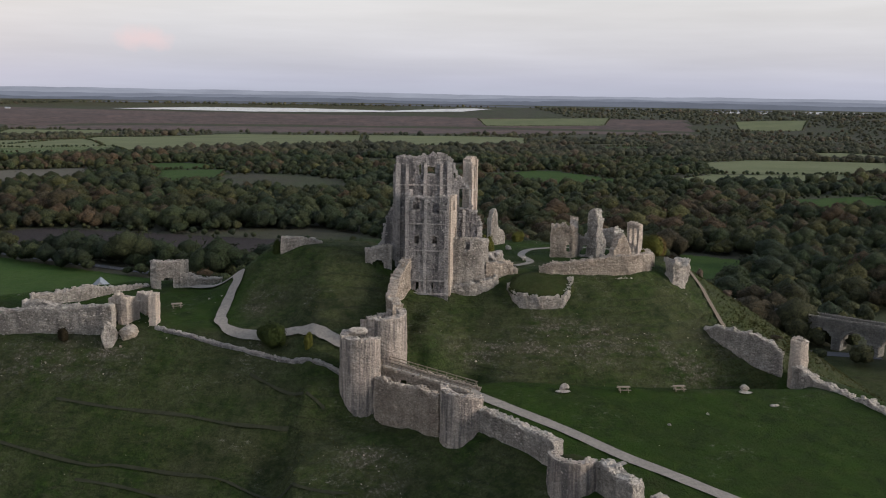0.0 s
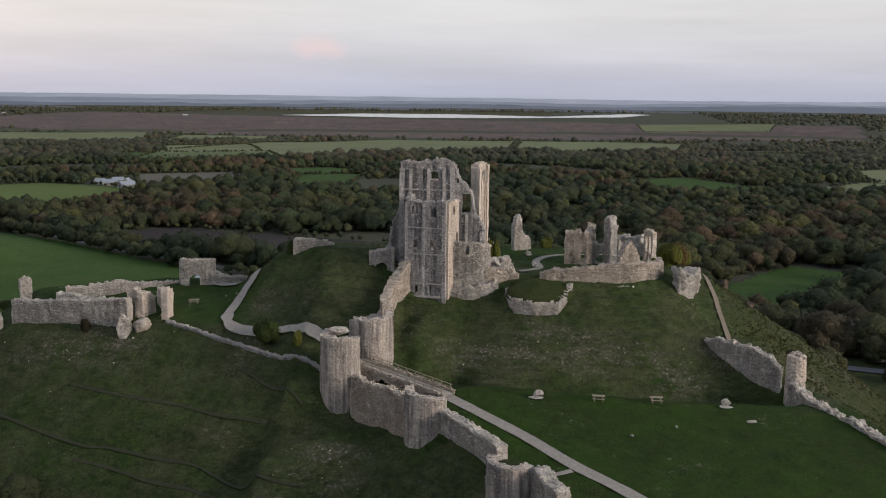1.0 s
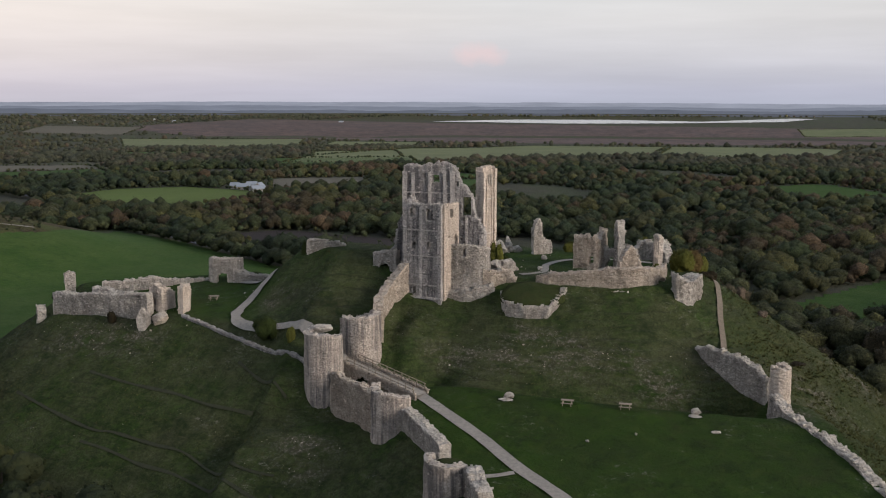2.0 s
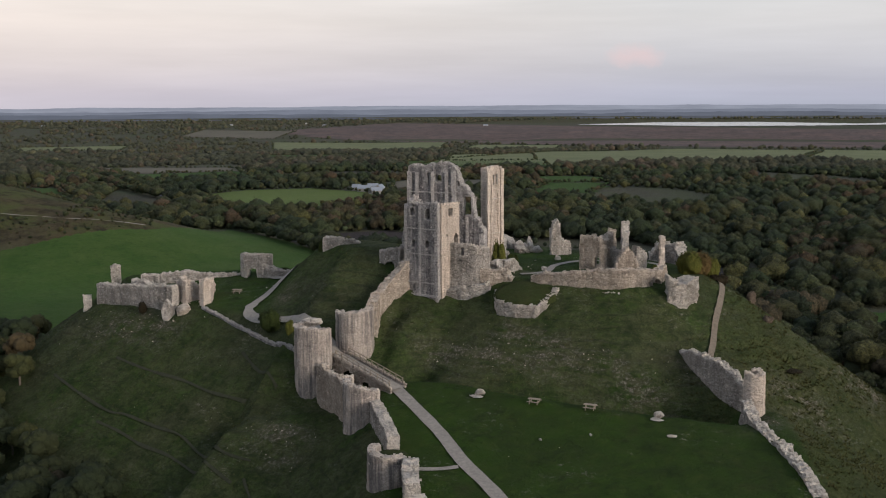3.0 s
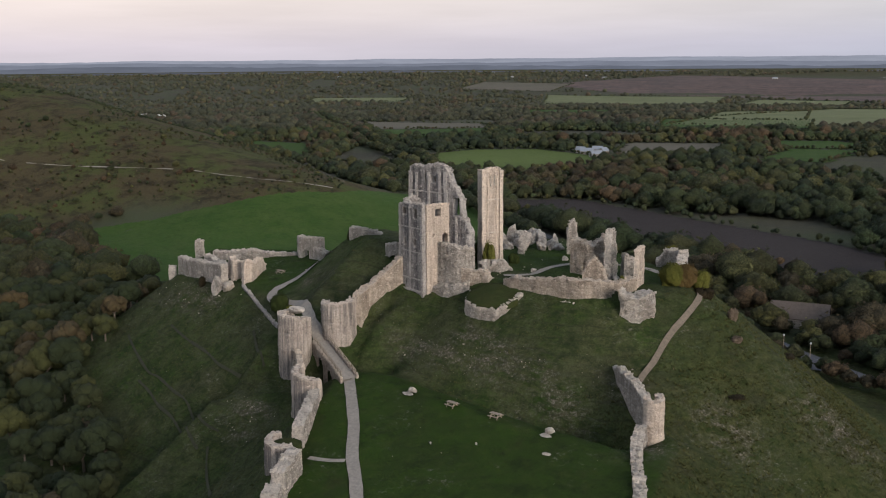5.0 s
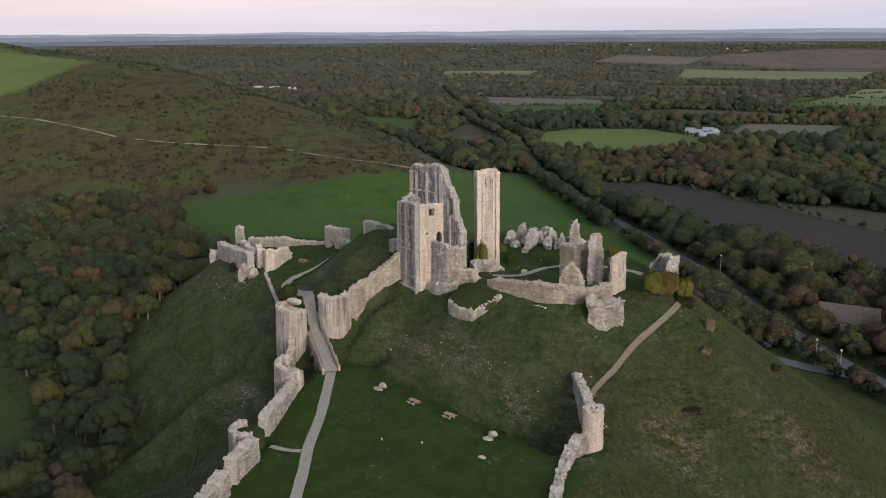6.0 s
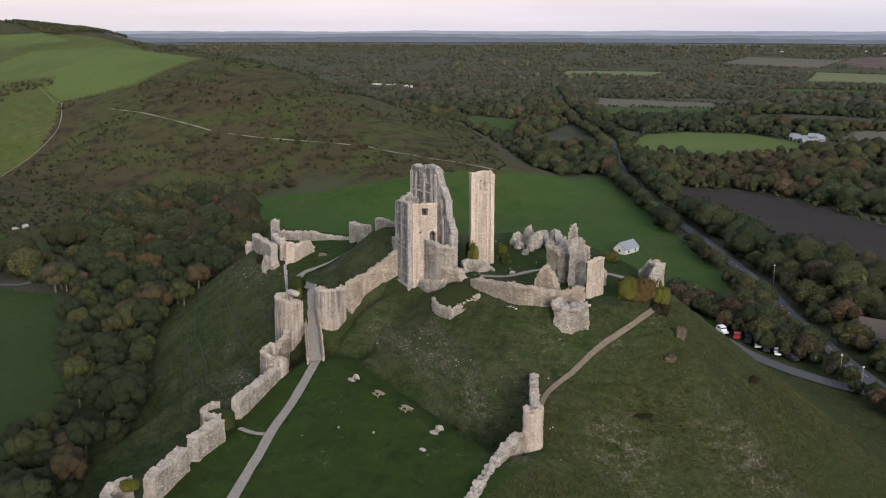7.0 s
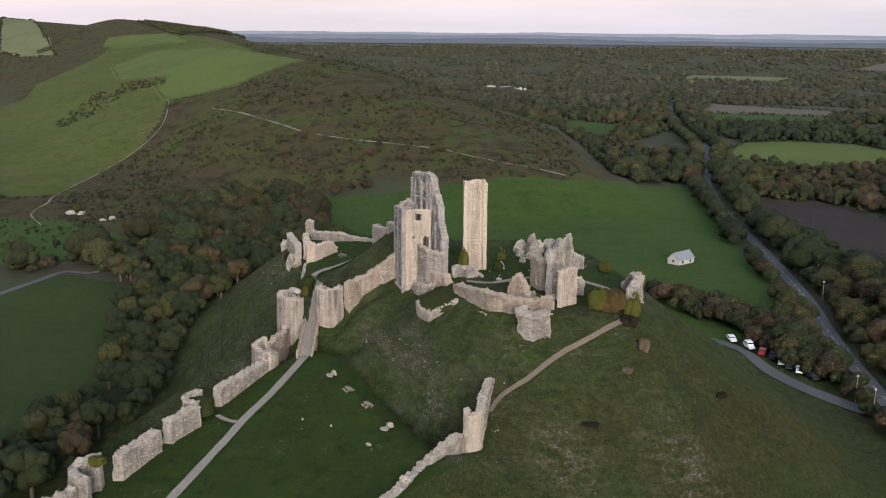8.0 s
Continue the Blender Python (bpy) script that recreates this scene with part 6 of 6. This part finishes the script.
def fence(name, pts, step, label):
    f = empty(name, pts[0][0], pts[0][1], gz(*pts[0]), label, "fence", "field fences")
    bm = bmesh.new()
    bmesh.ops.create_cube(bm, size=1.0)
    for v in bm.verts:
        v.co = (v.co.x * 0.2, v.co.y * 0.2, 0.5 + v.co.z * 1.3)
    me = bpy.data.meshes.new("post")
    bm.to_mesh(me)
    bm.free()
    me.materials.append(M_WOOD)
    prev = None
    for (ax, ay), (bx, by) in zip(pts, pts[1:]):
        m = max(1, int(math.hypot(bx - ax, by - ay) / step))
        for i in range(m):
            x, y = ax + (bx - ax) * i / m, ay + (by - ay) * i / m
            o = new("post", me)
            o.parent = f
            o.location = (x - pts[0][0], y - pts[0][1], gz(x, y) - f.location.z)
    return f


fence("fence", [(-541, 40), (-516, 76), (-542, 124), (-551, 134)], 7, "line of pale wooden fence posts on the ridge")
fence("fence", [(-541, 34), (-557, 30), (-631, 33), (-660, 48), (-752, 19), (-876, 24)], 8, "line of pale wooden fence posts on the ridge")
for x, y, s in ((-286, -49, 3.0), (-283, -45, 2.0), (-267, -33, 2.4), (-265, -37, 1.6), (-288, -44, 1.5)):
    tagged(boulder("chalk_outcrop", x, y, gz(x, y) + s * 0.2, s, s * 0.7, s * 0.35, M_PALE, x, s, 3, 0.5), "white chalk outcrop in the old quarry", "rock", "chalk outcrops")


def street_lamp(x, y):
    p = empty("street_lamp", x, y, gz(x, y) + 0.2, "grey street lamp beside the road", "street lamp", "street lamps")
    bm = bmesh.new()
    bmesh.ops.create_cone(bm, cap_ends=True, segments=8, radius1=0.09, radius2=0.06, depth=6)
    bmesh.ops.translate(bm, verts=bm.verts[:], vec=(0, 0, 3))
    part("pole", bm, M_WOOD, p)
    bm = bmesh.new()
    bmesh.ops.create_icosphere(bm, subdivisions=2, radius=0.28)
    bmesh.ops.translate(bm, verts=bm.verts[:], vec=(0, 0, 6.1))
    part("lantern", bm, M_WHITE, p)
    return p


for x, y in ((22, 101), (30, 98), (-48, 158), (-112, 196)):
    street_lamp(x, y)


def road_marks(pts, step, label):
    """Broken white centre line."""
    tot = []
    for (ax, ay), (bx, by) in zip(pts, pts[1:]):
        m = int(math.hypot(bx - ax, by - ay) / step)
        d = Vector((bx - ax, by - ay)).normalized()
        for i in range(m):
            tot.append((ax + (bx - ax) * (i + 0.5) / m, ay + (by - ay) * (i + 0.5) / m, d))
    verts, faces = [], []
    for x, y, d in tot:
        nr = Vector((-d.y, d.x))
        b = len(verts)
        for s, o in ((-1, -0.1), (1, -0.1), (1, 0.1), (-1, 0.1)):
            px, py = x + d.x * s * 1.4 + nr.x * o, y + d.y * s * 1.4 + nr.y * o
            verts.append((px, py, gz(px, py) + 0.29))
        faces.append((b, b + 1, b + 2, b + 3))
    return tagged(mesh_ob("road_marking", verts, faces, M_WHITE), label, "road marking", kind="structure")


road_marks([(-256, 276), (-200, 240), (-158, 216), (-118, 194), (-53, 156), (-20, 134), (8, 117), (32, 104)], 6, "broken white centre line of the main road")


# ---- woods ----
TINTS = [(0.030, 0.046, 0.024), (0.038, 0.056, 0.024), (0.046, 0.062, 0.026), (0.056, 0.068, 0.028), (0.066, 0.070, 0.030), (0.086, 0.086, 0.030), (0.080, 0.064, 0.036), (0.098, 0.066, 0.038)]


def blob_mesh(sub):
    bm = bmesh.new()
    bmesh.ops.create_icosphere(bm, subdivisions=sub, radius=1.0)
    v = np.array([x.co[:] for x in bm.verts])
    f = np.array([[x.index for x in p.verts] for p in bm.faces])
    bm.free()
    return v, f


# bare: mixes a haze grey into the tints of distant trees
def scatter_woods(name, pts, sizes, lumps, sub, seed, label, category="woodland", sprays=0, low=0.95, bare=False):
    """Many trees in one mesh: each a domed crown of a few rounded lumps, with small loose sprays of leaves over it."""
    rng = np.random.default_rng(seed)
    bv, bf = blob_mesh(sub)
    n = len(pts)
    T = np.array(TINTS)
    if bare:  # far rings: tints greyed and lifted, haze painted into the colour
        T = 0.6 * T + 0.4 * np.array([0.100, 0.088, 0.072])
    patch = np.sin(pts[:, 0] / 61 + np.sin(pts[:, 1] / 83)) * 1.3 + np.sin(pts[:, 1] / 47 + np.sin(pts[:, 0] / 39)) * 1.3
    ti = np.clip(np.floor(patch + rng.normal(0, 1.9, n) + 3.3), 0, len(T) - 1).astype(int)
    tint = T[ti] * rng.uniform(0.9, 1.6, (n, 1))
    Z = height(pts[:, 0], pts[:, 1])
    turn = rng.uniform(0, 6.28, n)
    V, F, C, smooth = [], [], [], []
    base = 0
    for k in range(lumps):
        if k == 0:
            off, rad = np.zeros((n, 3)), sizes * (0.85 if lumps == 1 else 0.66)
        else:
            a = turn + k * 6.28 / (lumps - 1) + rng.normal(0, 0.3, n)
            off = np.stack([np.cos(a) * 0.5, np.sin(a) * 0.5, rng.uniform(-0.34, 0.02, n)], -1) * rng.uniform(0.7, 1.2, (n, 1))
            rad = sizes * rng.uniform(0.36, 0.54, n)
        cen = np.stack([pts[:, 0], pts[:, 1], Z + sizes * low], -1) + off * sizes[:, None]
        r = 1 + rng.normal(0, 0.11, (n, len(bv)))
        vv = cen[:, None, :] + bv[None] * r[..., None] * rad[:, None, None] * np.array([1, 1, 0.92])
        vv[..., 2] = np.maximum(vv[..., 2], (Z - 0.3)[:, None])
        V.append(vv.reshape(-1, 3))
        F.append((bf[None] + (np.arange(n) * len(bv))[:, None, None] + base).reshape(-1, 3))
        smooth.append(np.ones(n * len(bf), bool))
        C.append(np.repeat(tint * rng.uniform(0.85, 1.15, (n, 1)), len(bv), axis=0) * rng.uniform(0.8, 1.2, (n * len(bv), 1)))
        base += n * len(bv)
        s = sprays // lumps
        if s:
            d = rng.normal(0, 1, (n, s, 3))
            d[..., 2] = np.abs(d[..., 2]) * 1.1 - 0.2
            d /= np.linalg.norm(d, axis=-1, keepdims=True)
            c = cen[:, None, :] + d * rad[:, None, None] * rng.uniform(0.92, 1.16, (n, s, 1))
            tri = c[:, :, None, :] + rng.normal(0, 1, (n, s, 3, 3)) * (sizes * 0.062)[:, None, None, None]
            V.append(tri.reshape(-1, 3))
            F.append(np.arange(n * s * 3).reshape(-1, 3) + base)
            smooth.append(np.zeros(n * s, bool))
            C.append(np.repeat(np.repeat(tint, s, axis=0) * rng.uniform(0.75, 1.5, (n * s, 1)), 3, axis=0))
            base += n * s * 3
    V, F, C = np.concatenate(V), np.concatenate(F), np.concatenate(C)
    me = bpy.data.meshes.new(name)
    me.vertices.add(len(V))
    me.vertices.foreach_set("co", V.ravel())
    me.loops.add(F.size)
    me.loops.foreach_set("vertex_index", F.ravel().astype(np.int32))
    me.polygons.add(len(F))
    me.polygons.foreach_set("loop_start", np.arange(0, F.size, 3, dtype=np.int32))
    me.polygons.foreach_set("use_smooth", np.concatenate(smooth))
    me.update(calc_edges=True)
    at = me.color_attributes.new("tint", "FLOAT_COLOR", "POINT")
    at.data.foreach_set("color", np.concatenate([C, np.ones((len(C), 1))], 1).astype(np.float32).ravel())
    me.materials.append(M_LEAF)
    return tagged(new(name, me), label, category, kind="stuff")


def clear_of(x, y, hedge):
    """True where trees may stand."""
    ok = ~((height(x, y) > 23.5) & (castle_only(x, y) < 80)) & (castle_only(x, y) > 24)
    for p in KEEP_CLEAR:
        ok &= seg_dist(x, y, p) > hedge
    for rd, w in ((ROAD_MAIN, 5.0), (ROAD_SIDE, 6.5), (LANE, 5)):
        d, _ = line_dist(x, y, [(a, b, 0) for a, b in rd])
        ok &= d > w
    # open ridge: only scrub above its foot
    d, h = line_dist(x, y, RIDGE)
    ok &= ~((height(x, y) > 24.5) & (d < 300) & (x < -195))
    ok &= seg_dist(x, y, [(-24, 50), (70, 50), (70, 100), (24, 108), (-24, 105)]) > 0
    # open moor before the harbour: only a scatter of low trees
    moor = seg_dist(x, y, [(-1500, 2150), (-1300, 3300), (300, 3600), (420, 2300)]) == 0
    ok &= ~moor | ((np.sin(x / 31) * np.sin(y / 23 + x / 80) > 0.72) & (y < 2650))
    return ok


def ring_points(r0, r1, spacing, seed, a0=-48.0, a1=128.0):
    rng = np.random.default_rng(seed)
    n = int(r1 / spacing) + 1
    g = np.arange(-n, n + 1) * spacing
    X, Y = np.meshgrid(g, g)
    X, Y = X.ravel() + rng.uniform(-0.42, 0.42, X.size) * spacing, Y.ravel() + rng.uniform(-0.42, 0.42, Y.size) * spacing
    r = np.hypot(X, Y)
    a = np.degrees(np.arctan2(-X, Y))
    k = (r > r0) & (r <= r1) & (a > a0) & (a < a1)
    return X[k], Y[k], rng


NEARWOOD = [(-82, -14), (-77, -28), (-60, -36), (-32, -42), (-23, -48), (-15, -55), (0, -66), (16, -82), (10, -102), (-30, -102), (-52, -74), (-84, -56), (-118, -50), (-150, -42), (-168, -40), (-185, 20), (-140, 30), (-110, 10)]


def woods():
    crest = np.random.default_rng(41)
    cx, cy = crest.uniform(-1420, -1000, 900), crest.uniform(115, 190, 900)
    scatter_woods("crest_wood", np.stack([cx, cy], -1), crest.uniform(1.8, 3.2, 900), 2, 0, 42, "brown wood along the ridge crest")
    for name, r0, r1, sp, lumps, sub, hedge, seed, thin, big, a0, a1, spr in (("woodland", 40, 420, 6.2, 5, 1, 3.5, 11, 0.05, 5.6, -46, 112, 90), ("woodland", 420, 900, 7.0, 2, 1, 4, 12, 0.05, 5.4, -40, 104, 12),
                                                                        ("woodland", 900, 1900, 10.0, 1, 1, 7, 13, 0.08, 5.6, -36, 98, 2), ("woodland", 1900, 3600, 20.0, 1, 1, 8, 14, 0.15, 6.0, -34, 95, 0)):
        x, y, rng = ring_points(r0, r1, sp, seed, a0, a1)
        k = clear_of(x, y, hedge) & (seg_dist(x, y, NEARWOOD) > 0)
        gap = np.sin(x / 57 + np.sin(y / 71)) + np.sin(y / 43 + 2 * np.sin(x / 90))
        k &= (gap > (-1.5 if r0 < 400 else -1.25) + thin) & (rng.uniform(0, 1, len(x)) > thin)
        x, y = x[k], y[k]
        size = big * np.clip(rng.lognormal(-0.34, 0.40, len(x)), 0.3, 1.35) * (1 + 0.28 * np.sin(x / 33 + np.sin(y / 27) * 2) * np.sin(y / 41))
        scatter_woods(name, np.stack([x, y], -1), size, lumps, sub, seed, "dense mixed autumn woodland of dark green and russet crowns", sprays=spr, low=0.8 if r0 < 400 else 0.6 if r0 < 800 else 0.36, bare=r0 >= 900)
    # hedgerows round the fields
    hx, hy = [], []
    for poly in [OVAL, PLOUGH] + [f for f, _ in FARFIELDS]:
        for (ax, ay), (bx, by) in zip(poly, poly[1:] + poly[:1]):
            m = int(math.hypot(bx - ax, by - ay) / 4.5)
            for i in range(m):
                if rng.uniform() < 0.75:
                    hx.append(ax + (bx - ax) * i / m + rng.normal(0, 1))
                    hy.append(ay + (by - ay) * i / m + rng.normal(0, 1))
    scatter_woods("hedgerow", np.stack([np.array(hx), np.array(hy)], -1), rng.uniform(1.2, 2.6, len(hx)), 2, 0, 31, "dark hedgerows round the farm fields", "hedge")
    # trees lining the main road
    hx, hy = [], []
    for (ax, ay), (bx, by) in zip(ROAD_MAIN[1:], ROAD_MAIN[2:]):
        ln = math.hypot(bx - ax, by - ay)
        nx_, ny_ = -(by - ay) / ln, (bx - ax) / ln
        for i in range(int(ln / 4.5)):
            for side in (-1, 1):
                if rng.uniform() < (0.9 if ax < -130 else 0.8):
                    o = side * rng.uniform(5.2, 9.5)
                    hx.append(ax + (bx - ax) * i * 4.5 / ln + nx_ * o)
                    hy.append(ay + (by - ay) * i * 4.5 / ln + ny_ * o)
    scatter_woods("roadside_trees", np.stack([np.array(hx), np.array(hy)], -1), np.where(np.array(hx) > -120, 0.7, 1.0) * rng.uniform(3.0, 5.6, len(hx)), 5, 1, 33, "trees and thick hedge lining the main road", "trees", 80)
    # dark tree belt between the side road and the pasture
    bx, by = np.meshgrid(np.arange(-84, 24, 4.6), np.arange(98, 136, 4.6))
    bx, by = bx.ravel() + rng.uniform(-1.6, 1.6, bx.size), by.ravel() + rng.uniform(-1.6, 1.6, bx.size)
    k = seg_dist(bx, by, [(-80, 108), (-60, 110), (-20, 106), (0, 103), (12, 106), (8, 114), (-12, 130), (-26, 130), (-40, 124), (-62, 118), (-80, 114)]) == 0
    for road_line in (ROAD_MAIN, ROAD_SIDE):
        k &= line_dist(bx, by, [(a, b, 0) for a, b in road_line])[0] > 6.0
    bx, by = bx[k], by[k]
    scatter_woods("tree_belt", np.stack([bx, by], -1), rng.uniform(3.2, 5.2, len(bx)), 5, 1, 35, "dark belt of trees between side road and pasture", "trees", 120, 0.8)
    # thicket across the ridge turf
    tx, ty = rng.uniform(-725, -575, 420), rng.uniform(-45, 50, 420)
    k = seg_dist(tx, ty, THICKET) == 0
    scatter_woods("thicket", np.stack([tx[k], ty[k]], -1), rng.uniform(0.8, 2.2, int(k.sum())), 2, 1, 36, "dark thorn thicket across the ridge turf", "scrub", 4, 0.5)
    # scrub on the ridge flank
    x, y, rng = ring_points(180, 760, 4.2, 21, 50, 110)
    d, h = line_dist(x, y, RIDGE)
    z = height(x, y)
    k = ((z > 29) & (d < 260) | (seg_dist(x, y, SCRUBLAND) == 0)) & (rng.uniform(0, 1, len(x)) < np.where(z < 34, 0.8, 0.75) * (np.sin(x / 23 + np.sin(y / 31)) * np.sin(y / 19 + np.sin(x / 37)) > np.where(z < 30, -0.4, -0.15)))
    for p in (HILLTURF, HILLFIELD, PASTURE, TOPFIELD):
        k &= seg_dist(x, y, p) > 3
    x, y = x[k], y[k]
    scatter_woods("scrub", np.stack([x, y], -1), np.clip(rng.lognormal(-0.3, 0.5, len(x)), 0.3, 2.8), 2, 0, 22, "brown bracken and gorse scrub on the ridge flank", "scrub", 16, 0.5)


woods()


def near_tree_mesh(seed, height_m):
    """Crown of leafy lumps with loose leaf sprays, and a forked trunk; returns the two meshes."""
    rng = random.Random(seed)
    cm = bmesh.new()
    lumps = [(Vector((0, 0, height_m * 0.66)), height_m * 0.24)]
    for i in range(11):
        a, el = i * 2.4 + rng.uniform(-0.4, 0.4), rng.uniform(-0.7, 0.75)
        rr = height_m * rng.uniform(0.2, 0.29)
        q = Vector((math.cos(a) * rr * math.cos(el), math.sin(a) * rr * math.cos(el), height_m * (0.56 + 0.27 * math.sin(el))))
        lumps.append((q, height_m * rng.uniform(0.13, 0.19)))
    for q, r in lumps:
        res = bmesh.ops.create_icosphere(cm, subdivisions=2, radius=1.0)
        for v in res["verts"]:
            k = 1 + 0.26 * noise.noise(v.co * 2.3 + q) + 0.16 * noise.noise(v.co * 5.1 + q)
            v.co = q + v.co * r * k
    for f in cm.faces:
        f.smooth = True
    for q, r in lumps:
        for i in range(45):
            d = Vector((rng.gauss(0, 1), rng.gauss(0, 1), rng.gauss(0.3, 1))).normalized()
            c = q + d * r * rng.uniform(0.95, 1.18)
            s = height_m * rng.uniform(0.012, 0.026)
            t = d.orthogonal().normalized()
            u = d.cross(t)
            t, u = t + d * rng.uniform(-0.9, 0.9), u + d * rng.uniform(-0.9, 0.9)
            cm.faces.new([cm.verts.new(c + t * s), cm.verts.new(c + u * s), cm.verts.new(c - t * s), cm.verts.new(c - u * s)])
    crown = bpy.data.meshes.new("crown")
    cm.to_mesh(crown)
    cm.free()
    tm = bmesh.new()

    def limb(a, b, r0, r1):
        d = (b - a).normalized()
        t = d.orthogonal().normalized()
        u = d.cross(t)
        ra = [tm.verts.new(a + (t * math.cos(k) + u * math.sin(k)) * r0) for k in (0, 1.05, 2.1, 3.14, 4.2, 5.2)]
        rb = [tm.verts.new(b + (t * math.cos(k) + u * math.sin(k)) * r1) for k in (0, 1.05, 2.1, 3.14, 4.2, 5.2)]
        for k in range(6):
            tm.faces.new((ra[k], ra[(k + 1) % 6], rb[(k + 1) % 6], rb[k]))
    fork = Vector((0.02 * height_m, 0.01 * height_m, 0.3 * height_m))
    limb(Vector((0, 0, -0.4)), fork, 0.035 * height_m, 0.026 * height_m)
    for q, r in lumps[:8]:
        limb(fork, fork.lerp(q, 0.9), 0.018 * height_m, 0.006 * height_m)
    trunk = bpy.data.meshes.new("trunk")
    tm.to_mesh(trunk)
    tm.free()
    trunk.materials.append(M_BARK)
    return crown, trunk


def mat_leaf_near():
    m, n, l, b = nodes_of("near_leaves")
    oi = n.new("ShaderNodeObjectInfo")
    r = n.new("ShaderNodeValToRGB")
    e = r.color_ramp.elements
    e[0].position, e[0].color = 0.0, (0.0204, 0.0289, 0.0136, 1)
    e[1].position, e[1].color = 1.0, (0.085, 0.0578, 0.0272, 1)
    for p, c in ((0.3, (0.02805, 0.03825, 0.017, 1)), (0.6, (0.0391, 0.0459, 0.01955, 1)), (0.8, (0.0646, 0.068, 0.02125, 1)), (0.9, (0.07225, 0.0578, 0.0357, 1))):
        k = e.new(p)
        k.color = c
    l.new(oi.outputs["Random"], r.inputs[0])
    f = noise_fac(n, l, 1.3, 5, 0.75)
    c = mixc(n, l, mul(n, l, f, 0.6), r.outputs[0], (0.02, 0.026, 0.010))
    l.new(c, b.inputs["Base Color"])
    b.inputs["Roughness"].default_value = 0.85
    b.inputs["Specular IOR Level"].default_value = 0.15
    bump(n, l, b, f, 0.3)
    return m


M_NEARLEAF = mat_leaf_near()
TREE_KINDS = []
for i, h in enumerate((8.0, 9.5, 7.0, 10.5, 8.8)):
    cr_, tr_ = near_tree_mesh(100 + i, h)
    cr_.materials.append(M_NEARLEAF)
    TREE_KINDS.append((cr_, tr_))


def near_tree(x, y, k, s, rot, label):
    t = empty("tree", x, y, gz(x, y) - 0.1, label, "tree", "valley trees")
    t.rotation_euler = (0, 0, rot)
    t.scale = (s, s, s)
    for nm, me in zip(("crown", "trunk"), TREE_KINDS[k]):
        o = new(nm, me)
        o.parent = t
    return t


def near_woods():
    rng = random.Random(77)
    x0, y0 = -190, -105
    labels = ("broad dark green tree in the valley wood", "olive green tree with a rounded crown", "russet autumn tree in the valley wood")
    for i in range(43):
        for j in range(32):
            x, y = x0 + i * 5.2 + rng.uniform(-2, 2), y0 + j * 5.2 + rng.uniform(-2, 2)
            if float(seg_dist(np.array([x]), np.array([y]), NEARWOOD)[0]) > 0 or float(seg_dist(np.array([x]), np.array([y]), LOWMEAD)[0]) < 2:
                continue
            if rng.random() < 0.08:
                continue
            near_tree(x, y, rng.randrange(5), rng.uniform(0.6, 1.05), rng.uniform(0, 6.28), labels[0] if rng.random() < 0.6 else labels[1])


near_woods()
